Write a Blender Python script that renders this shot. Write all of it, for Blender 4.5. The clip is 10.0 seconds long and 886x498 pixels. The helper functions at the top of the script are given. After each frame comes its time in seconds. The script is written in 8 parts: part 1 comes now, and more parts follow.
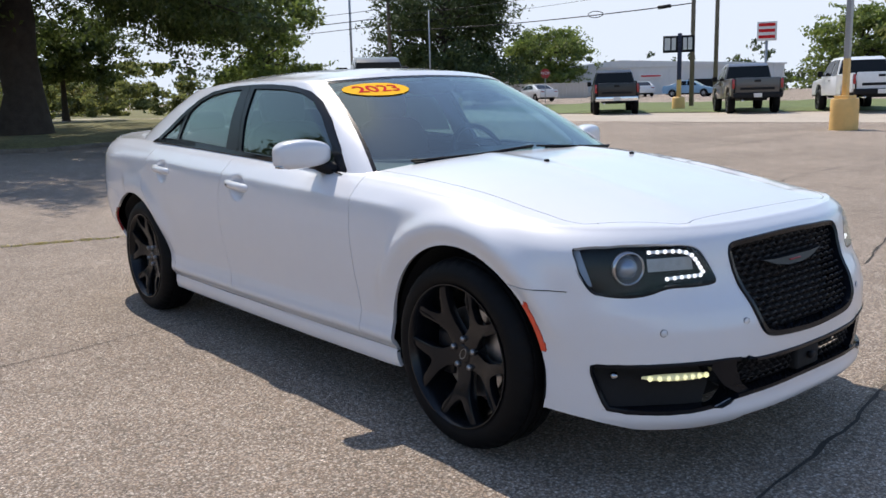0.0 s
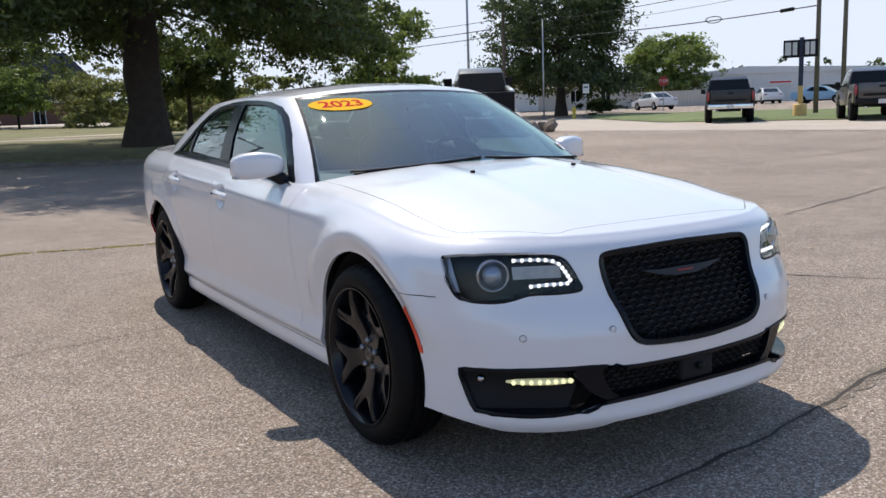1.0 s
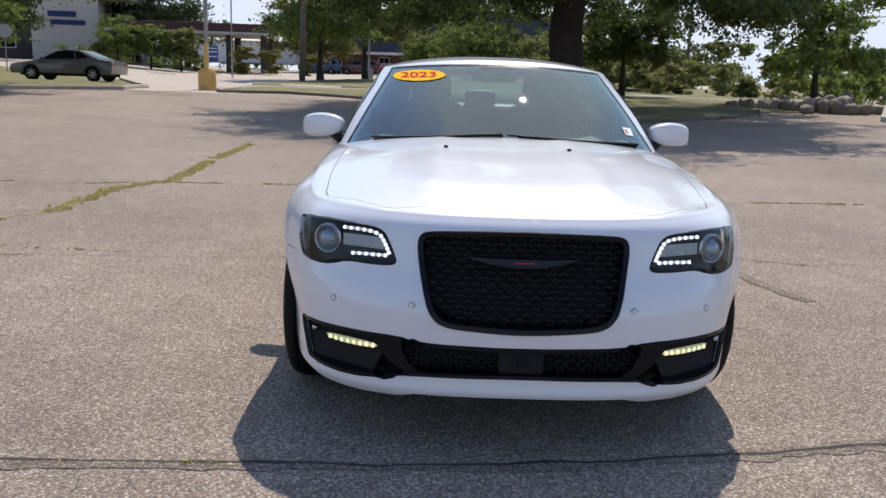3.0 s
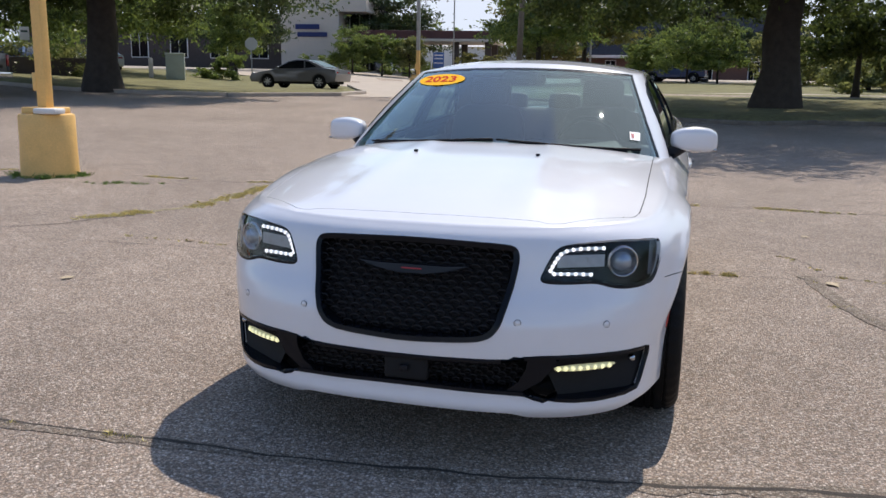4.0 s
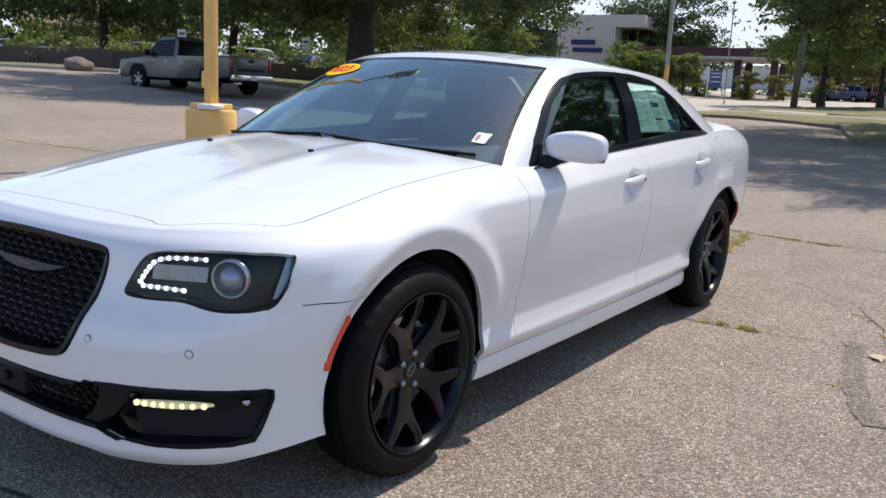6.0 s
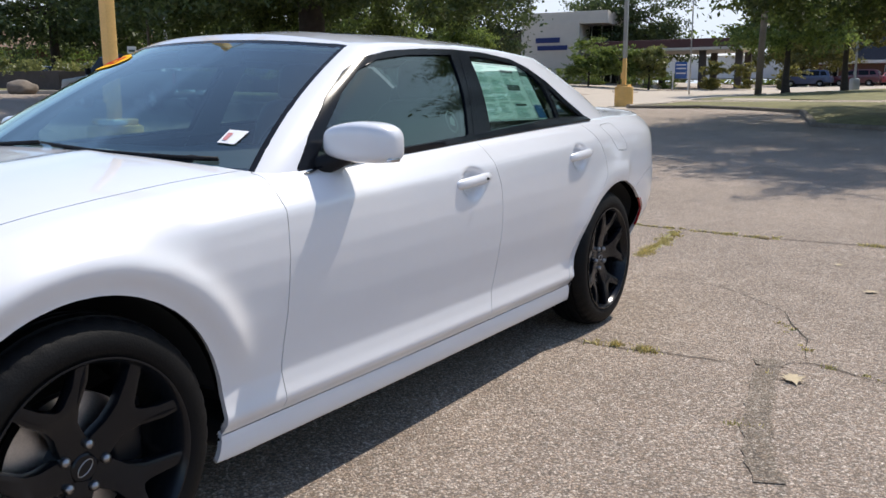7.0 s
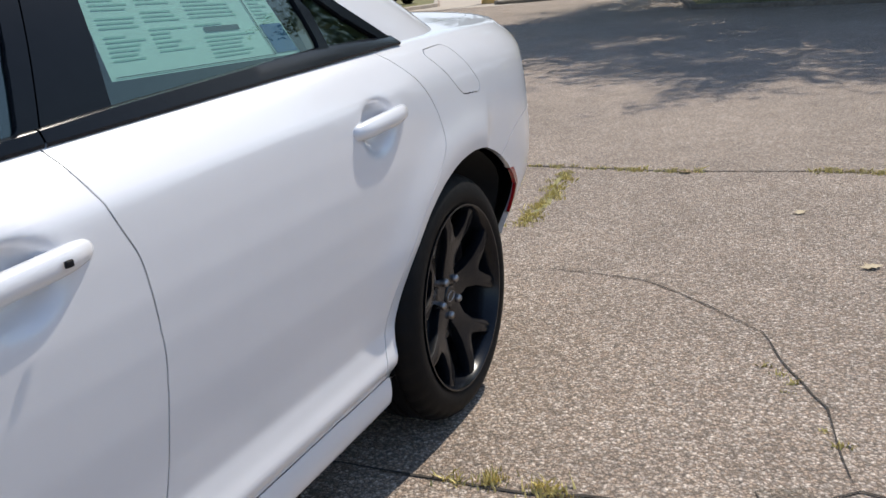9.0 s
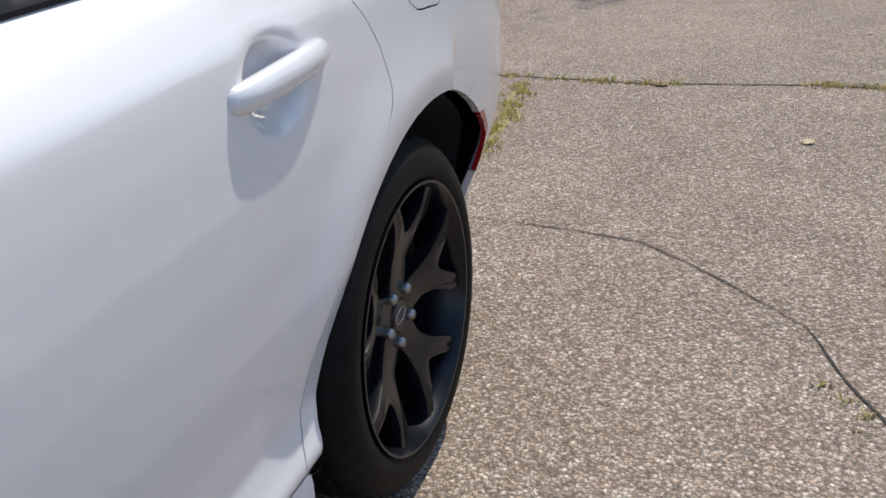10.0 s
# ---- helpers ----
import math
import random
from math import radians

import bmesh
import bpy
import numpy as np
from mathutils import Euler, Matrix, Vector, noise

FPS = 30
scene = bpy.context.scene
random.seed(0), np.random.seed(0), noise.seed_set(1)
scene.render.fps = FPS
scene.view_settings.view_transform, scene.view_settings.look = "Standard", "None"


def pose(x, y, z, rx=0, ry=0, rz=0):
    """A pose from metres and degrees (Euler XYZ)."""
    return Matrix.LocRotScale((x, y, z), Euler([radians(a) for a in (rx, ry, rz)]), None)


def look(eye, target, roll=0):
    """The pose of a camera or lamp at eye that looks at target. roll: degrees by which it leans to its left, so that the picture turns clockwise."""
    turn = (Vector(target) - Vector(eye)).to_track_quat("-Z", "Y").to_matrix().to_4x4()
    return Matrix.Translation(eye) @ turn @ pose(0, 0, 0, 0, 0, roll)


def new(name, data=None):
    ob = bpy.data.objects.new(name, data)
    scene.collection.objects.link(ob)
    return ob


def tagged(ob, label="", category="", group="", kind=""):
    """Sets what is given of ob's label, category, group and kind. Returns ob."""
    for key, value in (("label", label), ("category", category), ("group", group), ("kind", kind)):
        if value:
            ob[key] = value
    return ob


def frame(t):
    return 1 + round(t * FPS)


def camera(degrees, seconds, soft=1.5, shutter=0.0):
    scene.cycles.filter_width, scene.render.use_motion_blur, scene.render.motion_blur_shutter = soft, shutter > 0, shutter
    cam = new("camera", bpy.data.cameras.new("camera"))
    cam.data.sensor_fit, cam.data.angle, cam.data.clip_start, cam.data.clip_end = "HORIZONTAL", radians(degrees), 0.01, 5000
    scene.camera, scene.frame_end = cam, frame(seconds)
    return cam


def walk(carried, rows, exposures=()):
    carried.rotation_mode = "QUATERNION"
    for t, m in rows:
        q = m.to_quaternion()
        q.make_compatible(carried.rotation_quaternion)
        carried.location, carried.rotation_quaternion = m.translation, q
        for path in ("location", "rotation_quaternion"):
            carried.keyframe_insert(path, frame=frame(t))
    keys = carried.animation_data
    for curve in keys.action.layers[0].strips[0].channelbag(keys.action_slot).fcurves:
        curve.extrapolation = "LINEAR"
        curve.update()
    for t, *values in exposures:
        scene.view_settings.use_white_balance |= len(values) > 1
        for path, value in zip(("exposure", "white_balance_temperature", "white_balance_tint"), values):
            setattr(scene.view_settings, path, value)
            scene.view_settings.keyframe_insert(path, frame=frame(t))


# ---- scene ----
cam = camera(55.65, 10.0, soft=1.55)
# seconds, eye, pitch, roll, yaw; the car's front axle is at y = 0, its nose points to -y
PATH = [
    (0.0, -2.860, -2.301, 1.280, -9.80, 1.43, -39.75),
    (0.5, -2.644, -2.660, 1.283, -9.18, 1.17, -36.35),
    (1.0, -2.284, -2.924, 1.274, -8.91, 1.97, -31.35),
    (1.5, -1.850, -3.230, 1.275, -9.27, 1.30, -24.36),
    (2.0, -1.389, -3.459, 1.297, -10.54, -0.63, -14.78),
    (2.5, -0.866, -3.639, 1.320, -11.28, -0.78, -6.66),
    (2.7, -0.651, -3.726, 1.321, -11.18, -1.47, -4.11),
    (3.8, 0.652, -3.611, 1.333, -11.03, -0.46, 12.37),
    (4.0, 0.870, -3.570, 1.349, -11.28, -0.87, 15.54),
    (4.5, 1.363, -3.320, 1.325, -12.01, -1.00, 22.53),
    (5.0, 1.832, -3.028, 1.294, -11.71, -1.79, 28.54),
    (5.2, 1.996, -2.896, 1.296, -11.43, -2.26, 30.39),
    (6.3, 2.563, -1.871, 1.264, -10.68, -2.06, 35.69),
    (6.5, 2.594, -1.675, 1.242, -10.64, -1.56, 35.78),
    (7.0, 2.613, -1.105, 1.221, -10.38, 0.25, 33.13),
    (7.5, 2.556, -0.528, 1.194, -11.52, 1.87, 29.45),
    (8.0, 2.380, -0.000, 1.220, -11.95, 3.79, 25.63),
    (8.5, 2.165, 0.522, 1.213, -13.97, 4.84, 24.93),
    (9.0, 1.898, 0.971, 1.204, -16.87, 4.73, 24.42),
    (9.5, 1.677, 1.390, 1.183, -20.80, 4.51, 22.00),
    (10.0, 1.520, 1.729, 1.171, -24.78, 3.59, 19.72),
]
walk(cam, [(t, pose(x, y, z, 90 + pitch, roll, yaw)) for t, x, y, z, pitch, roll, yaw in PATH], exposures=[(0, .44, 6500, 12), (4.0, .39, 6500, 14), (5.0, .57, 6500, 13.5), (6.5, .56, 6500, 12), (7.5, .46, 6500, 11), (8.5, .47, 6500, 10.5), (10.0, .39, 6500, 10.5)])

# ---- light ----
SUN_TO = Vector((0.14, 0.67, 1.0)).normalized()
world = bpy.data.worlds.new("sky")
scene.world = world
world.use_nodes = True
wn, wl = world.node_tree.nodes, world.node_tree.links
sky = wn.new("ShaderNodeTexSky")
sky.sky_type, sky.sun_disc = "NISHITA", False
sky.sun_elevation, sky.sun_rotation = math.asin(SUN_TO.z), math.atan2(SUN_TO.x, SUN_TO.y)
sky.air_density, sky.dust_density, sky.ozone_density = 1.0, 0.4, 1.0
wn["Background"].inputs["Strength"].default_value = 0.15
# summer haze: the bright band over the horizon is evened out
haze = wn.new("ShaderNodeVectorMath")
haze.operation = "MINIMUM"
haze.inputs[1].default_value = (3.9, 4.35, 5.0)
wl.new(sky.outputs[0], haze.inputs[0])
wl.new(haze.outputs[0], wn["Background"].inputs["Color"])
sun = new("sun", bpy.data.lights.new("sun", "SUN"))
sun.data.energy, sun.data.angle, sun.data.color = 3.6, radians(0.55), (1.0, 0.93, 0.82)
sun.matrix_world = look((0, 0, 30), Vector((0, 0, 30)) - SUN_TO)


# ---- materials ----
def nodes_of(name):
    m = bpy.data.materials.new(name)
    m.use_nodes = True
    nt = m.node_tree
    return m, nt, nt.nodes["Principled BSDF"]


def setp(b, **kw):
    names = dict(color="Base Color", rough="Roughness", metal="Metallic", coat="Coat Weight", coat_rough="Coat Roughness", spec="Specular IOR Level", trans="Transmission Weight", ior="IOR", emit="Emission Color", power="Emission Strength", alpha="Alpha")
    for k, v in kw.items():
        s = b.inputs[names[k]]
        s.default_value = (*v, 1) if isinstance(v, tuple) and len(v) == 3 else v


def plain(name, color, rough=0.5, metal=0.0, coat=0.0, vary=0.0, scale=8.0, bump=0.0, bscale=60.0, spec=0.5, island=0.0, obj=0.0):
    """A surface with mottled colour at two scales and fine relief."""
    m, nt, b = nodes_of(name)
    setp(b, color=color, rough=rough, metal=metal, coat=coat, spec=spec, coat_rough=0.04)
    N, L = nt.nodes, nt.links
    tc = N.new("ShaderNodeTexCoord")
    if vary or island or obj:
        src = None
        if vary:
            n1, n2 = N.new("ShaderNodeTexNoise"), N.new("ShaderNodeTexNoise")
            n1.inputs["Scale"].default_value, n2.inputs["Scale"].default_value = scale, scale * 9
            n1.inputs["Detail"].default_value = n2.inputs["Detail"].default_value = 3
            L.new(tc.outputs["Object"], n1.inputs["Vector"])
            L.new(tc.outputs["Object"], n2.inputs["Vector"])
            mx = N.new("ShaderNodeMath")
            mx.operation = "ADD"
            L.new(n1.outputs["Fac"], mx.inputs[0])
            L.new(n2.outputs["Fac"], mx.inputs[1])
            mr = N.new("ShaderNodeMapRange")
            mr.inputs["From Min"].default_value, mr.inputs["From Max"].default_value = 0.65, 1.35
            mr.inputs["To Min"].default_value, mr.inputs["To Max"].default_value = 1 - vary, 1 + vary
            L.new(mx.outputs[0], mr.inputs["Value"])
            src = mr.outputs[0]
        for amount, kind, sock in ((island, "ShaderNodeNewGeometry", "Random Per Island"), (obj, "ShaderNodeObjectInfo", "Random")):
            if amount:
                g = N.new(kind)
                m2 = N.new("ShaderNodeMapRange")
                m2.inputs["To Min"].default_value, m2.inputs["To Max"].default_value = 1 - amount, 1 + amount
                L.new(g.outputs[sock], m2.inputs["Value"])
                if src:
                    mu = N.new("ShaderNodeMath")
                    mu.operation = "MULTIPLY"
                    L.new(src, mu.inputs[0])
                    L.new(m2.outputs[0], mu.inputs[1])
                    src = mu.outputs[0]
                else:
                    src = m2.outputs[0]
        mixn = N.new("ShaderNodeVectorMath")
        mixn.operation = "SCALE"
        mixn.inputs[0].default_value = color
        L.new(src, mixn.inputs["Scale"])
        L.new(mixn.outputs[0], b.inputs["Base Color"])
    if bump:
        nb, bp = N.new("ShaderNodeTexNoise"), N.new("ShaderNodeBump")
        nb.inputs["Scale"].default_value, nb.inputs["Detail"].default_value = bscale, 4
        bp.inputs["Strength"].default_value, bp.inputs["Distance"].default_value = bump, 0.01
        L.new(tc.outputs["Object"], nb.inputs["Vector"])
        L.new(nb.outputs["Fac"], bp.inputs["Height"])
        L.new(bp.outputs[0], b.inputs["Normal"])
    return m


def glassy(name, tint, gloss=1.0, base=0.05):
    """A pane: clear and tinted straight through, mirror-like at a slant."""
    m, nt, b = nodes_of(name)
    N, L = nt.nodes, nt.links
    N.remove(b)
    tr, gl, mix, fr = N.new("ShaderNodeBsdfTransparent"), N.new("ShaderNodeBsdfGlossy"), N.new("ShaderNodeMixShader"), N.new("ShaderNodeLayerWeight")
    tr.inputs["Color"].default_value = (*tint, 1)
    gl.inputs["Roughness"].default_value = 0.01
    gl.inputs["Color"].default_value = (gloss * 0.90, gloss, gloss * 0.98, 1)
    fr.inputs["Blend"].default_value = 0.5
    pw, ma = N.new("ShaderNodeMath"), N.new("ShaderNodeMath")
    pw.operation, ma.operation = "POWER", "MULTIPLY_ADD"
    pw.inputs[1].default_value = 4.0
    ma.inputs[1].default_value, ma.inputs[2].default_value = 1 - base, base
    L.new(fr.outputs["Facing"], pw.inputs[0])
    L.new(pw.outputs[0], ma.inputs[0])
    L.new(ma.outputs[0], mix.inputs[0])
    L.new(tr.outputs[0], mix.inputs[1])
    L.new(gl.outputs[0], mix.inputs[2])
    L.new(mix.outputs[0], N["Material Output"].inputs["Surface"])
    return m


def glow(name, color, power):
    m, nt, b = nodes_of(name)
    setp(b, color=color, emit=color, power=power, rough=0.3)
    return m


def asphalt_mat(name, base, stone, patch):
    """Worn asphalt: pale stones in a dark binder, broad stains and dirt."""
    m, nt, b = nodes_of(name)
    N, L = nt.nodes, nt.links
    tc = N.new("ShaderNodeTexCoord")
    vo, vo2 = N.new("ShaderNodeTexVoronoi"), N.new("ShaderNodeTexVoronoi")
    vo.inputs["Scale"].default_value, vo2.inputs["Scale"].default_value = 98, 200
    big, mid, fine = N.new("ShaderNodeTexNoise"), N.new("ShaderNodeTexNoise"), N.new("ShaderNodeTexNoise")
    big.inputs["Scale"].default_value, mid.inputs["Scale"].default_value, fine.inputs["Scale"].default_value = 0.35, 3.0, 260
    big.inputs["Detail"].default_value = mid.inputs["Detail"].default_value = 6
    for n in (vo, vo2, big, mid, fine):
        L.new(tc.outputs["Object"], n.inputs["Vector"])
    warp = N.new("ShaderNodeVectorMath")
    warp.operation = "MULTIPLY_ADD"
    wob = N.new("ShaderNodeTexNoise")
    wob.inputs["Scale"].default_value = 85
    L.new(tc.outputs["Object"], wob.inputs["Vector"])
    L.new(wob.outputs["Color"], warp.inputs[0])
    warp.inputs[1].default_value = (0.016, 0.016, 0.016)
    L.new(tc.outputs["Object"], warp.inputs[2])
    L.new(warp.outputs[0], vo.inputs["Vector"])
    sep = N.new("ShaderNodeSeparateColor")
    L.new(vo.outputs["Color"], sep.inputs[0])
    sep2 = N.new("ShaderNodeSeparateColor")
    L.new(vo2.outputs["Color"], sep2.inputs[0])
    stones = N.new("ShaderNodeValToRGB")
    el = stones.color_ramp.elements
    el[0].position, el[0].color = 0.0, (*base, 1)
    el[1].position, el[1].color = 1.0, (*stone, 1)
    for pos, k, warm in ((0.38, 0.24, 1.12), (0.72, 0.42, 1.03), (0.9, 0.62, 1.0)):
        e = el.new(pos)
        e.color = ((base[0] + k * (stone[0] - base[0])) * warm, base[1] + k * (stone[1] - base[1]), (base[2] + k * (stone[2] - base[2])) / warm, 1)
    L.new(sep.outputs[0], stones.inputs["Fac"])
    edge = N.new("ShaderNodeMapRange")
    edge.inputs["From Min"].default_value, edge.inputs["From Max"].default_value = 0.62, 0.30
    edge.inputs["To Min"].default_value, edge.inputs["To Max"].default_value = 0.48, 1.04
    L.new(vo.outputs["Distance"], edge.inputs["Value"])
    mul = edge
    c1 = N.new("ShaderNodeVectorMath")
    c1.operation = "SCALE"
    L.new(stones.outputs[0], c1.inputs[0])
    L.new(edge.outputs[0], c1.inputs["Scale"])
    st = N.new("ShaderNodeMapRange")
    st.inputs["From Min"].default_value, st.inputs["From Max"].default_value = 0.3, 0.7
    st.inputs["To Min"].default_value, st.inputs["To Max"].default_value = 1 - patch, 1 + patch
    L.new(big.outputs["Fac"], st.inputs["Value"])
    st2 = N.new("ShaderNodeMapRange")
    st2.inputs["From Min"].default_value, st2.inputs["From Max"].default_value = 0.3, 0.7
    st2.inputs["To Min"].default_value, st2.inputs["To Max"].default_value = 0.9, 1.1
    L.new(mid.outputs["Fac"], st2.inputs["Value"])
    st3 = N.new("ShaderNodeMapRange")
    st3.inputs["To Min"].default_value, st3.inputs["To Max"].default_value = 0.80, 1.20
    L.new(sep2.outputs[1], st3.inputs["Value"])
    f1, f2 = N.new("ShaderNodeMath"), N.new("ShaderNodeMath")
    f1.operation = f2.operation = "MULTIPLY"
    L.new(st.outputs[0], f1.inputs[0])
    L.new(st2.outputs[0], f1.inputs[1])
    L.new(f1.outputs[0], f2.inputs[0])
    L.new(st3.outputs[0], f2.inputs[1])
    sc = N.new("ShaderNodeVectorMath")
    sc.operation = "SCALE"
    L.new(c1.outputs[0], sc.inputs[0])
    L.new(f2.outputs[0], sc.inputs["Scale"])
    L.new(sc.outputs[0], b.inputs["Base Color"])
    setp(b, rough=0.86, spec=0.35)
    bp = N.new("ShaderNodeBump")
    bp.inputs["Strength"].default_value, bp.inputs["Distance"].default_value = 0.85, 0.006
    ad = N.new("ShaderNodeMath")
    ad.operation = "ADD"
    L.new(mul.outputs[0], ad.inputs[0])
    L.new(fine.outputs["Fac"], ad.inputs[1])
    L.new(ad.outputs[0], bp.inputs["Height"])
    L.new(bp.outputs[0], b.inputs["Normal"])
    return m


M = {}
M["white"] = plain("white_paint", (0.705, 0.705, 0.73), 0.30, coat=1.0, vary=0.012, scale=1.5)
M["black"] = plain("gloss_black", (0.0065, 0.0080, 0.0115), 0.18, vary=0.1, scale=4, spec=0.16)
M["wheel"] = plain("wheel_black", (0.0055, 0.0068, 0.0095), 0.2, vary=0.12, scale=6, spec=0.3)
M["satin"] = plain("satin_black", (0.009, 0.009, 0.011), 0.38, spec=0.35, vary=0.15, scale=10)
M["plastic"] = plain("black_plastic", (0.009, 0.009, 0.011), 0.6, spec=0.22, vary=0.15, scale=20, bump=0.1, bscale=400)
M["rubber"] = plain("tyre_rubber", (0.005, 0.005, 0.0055), 0.6, spec=0.14, vary=0.25, scale=12, bump=0.15, bscale=200)
M["void"] = plain("dark_liner", (0.008, 0.008, 0.009), 0.9, vary=0.2)
M["glass"] = glassy("clear_glass", (0.56, 0.78, 0.78), 1.0, 0.16)
M["tint"] = glassy("tinted_glass", (0.32, 0.45, 0.46), 1.0, 0.10)
M["lens"] = glassy("lamp_lens", (0.88, 0.90, 0.93), 1.0, 0.022)
M["chrome"] = plain("chrome", (0.75, 0.76, 0.78), 0.1, metal=1.0)
M["smoke"] = plain("smoked_reflector", (0.30, 0.31, 0.33), 0.3, metal=0.7, vary=0.2, scale=40)
M["steel"] = plain("brushed_steel", (0.45, 0.45, 0.46), 0.35, metal=1.0, vary=0.15, scale=20)
M["housing"] = plain("lamp_black", (0.006, 0.007, 0.009), 0.3, spec=0.2, vary=0.2, scale=20)
M["led"] = glow("led_white", (1.0, 0.98, 0.95), 0.9)
M["led_soft"] = glow("led_strip", (0.85, 0.88, 0.92), 0.07)
M["led_fog_soft"] = glow("led_fog_bar", (0.75, 0.73, 0.42), 0.18)
M["led_fog"] = glow("led_warm", (0.95, 0.92, 0.50), 0.62)
M["amber"] = plain("orange_reflector", (0.80, 0.065, 0.02), 0.3, coat=0.6, vary=0.1, scale=60)
M["redlens"] = plain("red_lens", (0.30, 0.008, 0.012), 0.2, coat=0.8, vary=0.1, scale=60)
M["seat"] = plain("grey_leather", (0.035, 0.037, 0.042), 0.5, vary=0.2, scale=15, bump=0.1, bscale=150)
M["dash"] = plain("dash_plastic", (0.032, 0.035, 0.04), 0.55, vary=0.15, scale=15, bump=0.1, bscale=300)
M["liner"] = plain("headliner", (0.12, 0.125, 0.13), 0.9, vary=0.05)
M["yellow_sticker"] = plain("yellow_sticker", (0.95, 0.50, 0.03), 0.9, vary=0.03, spec=0.08)
M["red_print"] = plain("red_print", (0.60, 0.025, 0.03), 0.9, spec=0.08)
M["pink_print"] = plain("faded_red_print", (0.55, 0.22, 0.22), 0.8)
M["paper"] = plain("pale_green_paper", (0.68, 0.92, 0.80), 0.45, vary=0.05, scale=12)
M["lug"] = plain("dull_steel", (0.30, 0.30, 0.31), 0.3, metal=1.0)
M["projector"] = plain("projector_glass", (0.28, 0.33, 0.40), 0.06, metal=0.6)
M["darkchrome"] = plain("dark_chrome", (0.42, 0.43, 0.46), 0.15, metal=1.0)
M["faint"] = plain("faint_print", (0.10, 0.16, 0.15), 0.8)
M["ink"] = plain("dark_ink", (0.05, 0.09, 0.08), 0.5)
M["greyink"] = plain("grey_ink", (0.40, 0.66, 0.55), 0.5)
M["blueprint"] = plain("blue_print", (0.03, 0.13, 0.30), 0.4, vary=0.2, scale=30)
M["white_paper"] = plain("white_paper", (0.8, 0.8, 0.8), 0.5)
M["asphalt"] = asphalt_mat("asphalt", (0.237, 0.196, 0.163), (0.69, 0.59, 0.50), 0.15)
M["concrete"] = plain("concrete", (0.41, 0.35, 0.285), 0.9, vary=0.14, scale=0.8, bump=0.2, bscale=80)
M["grass"] = plain("lawn", (0.150, 0.140, 0.055), 0.95, vary=0.45, scale=0.9, bump=0.8, bscale=40)
M["dirt"] = plain("dirt_crack", (0.045, 0.037, 0.030), 0.95, vary=0.4, scale=9, bump=0.4, bscale=90)
M["dryroot"] = plain("dry_grass_mat", (0.26, 0.235, 0.10), 0.95, vary=0.45, scale=7, bump=0.5, bscale=90)
M["patch"] = asphalt_mat("tar_patch", (0.165, 0.138, 0.112), (0.52, 0.45, 0.37), 0.2)
M["weed"] = plain("dry_weeds", (0.60, 0.50, 0.19), 0.9, island=0.4)
M["greenweed"] = plain("green_weeds", (0.14, 0.21, 0.04), 0.9, island=0.4)
# kerb concrete with the oak's shade put into its colour
M["kerbshade"] = plain("shaded_kerb_concrete", (0.15, 0.13, 0.105), 0.95, vary=0.35, scale=2, bump=0.4, bscale=50)
M["kerb"] = plain("kerb_concrete", (0.38, 0.33, 0.28), 0.9, vary=0.2, scale=3, bump=0.3, bscale=60)


# ---- mesh helpers ----
def mesh_ob(name, bm, mat, smooth=True):
    me = bpy.data.meshes.new(name)
    bm.normal_update()
    bm.to_mesh(me)
    bm.free()
    if mat:
        for mt in (mat if isinstance(mat, (list, tuple)) else (mat,)):
            me.materials.append(mt)
    if smooth:
        me.polygons.foreach_set("use_smooth", [True] * len(me.polygons))
    return new(name, me)


def part(name, bm, mat, parent, label="", smooth=True):
    """One mesh under a thing or under a part, built in the parent's own space."""
    ob = mesh_ob(name, bm, mat, smooth)
    ob.parent = parent
    return tagged(ob, label) if label else ob


def thing(name, label, category, at=(0, 0, 0), yaw=0.0, group="", kind=""):
    ob = new(name)
    ob.empty_display_size = 0.2
    ob.matrix_world = pose(*at, 0, 0, yaw)
    return tagged(ob, label, category, group, kind)


def sharp(bm, angle=35):
    bm.normal_update()
    lim = radians(angle)
    for e in bm.edges:
        if len(e.link_faces) != 2 or e.calc_face_angle(0) > lim:
            e.smooth = False
    return bm


def box(sx, sy, sz, at=(0, 0, 0), bevel=0.0, bm=None, m=None):
    own = bm or bmesh.new()
    mat = (m or Matrix()) @ Matrix.Translation(at) @ Matrix.Diagonal((sx, sy, sz, 1))
    g = bmesh.ops.create_cube(own, size=1, matrix=mat)
    if bevel:
        es = list({e for v in g["verts"] for e in v.link_edges})
        bmesh.ops.bevel(own, geom=es, offset=bevel, segments=2, affect="EDGES", profile=0.6)
    return own


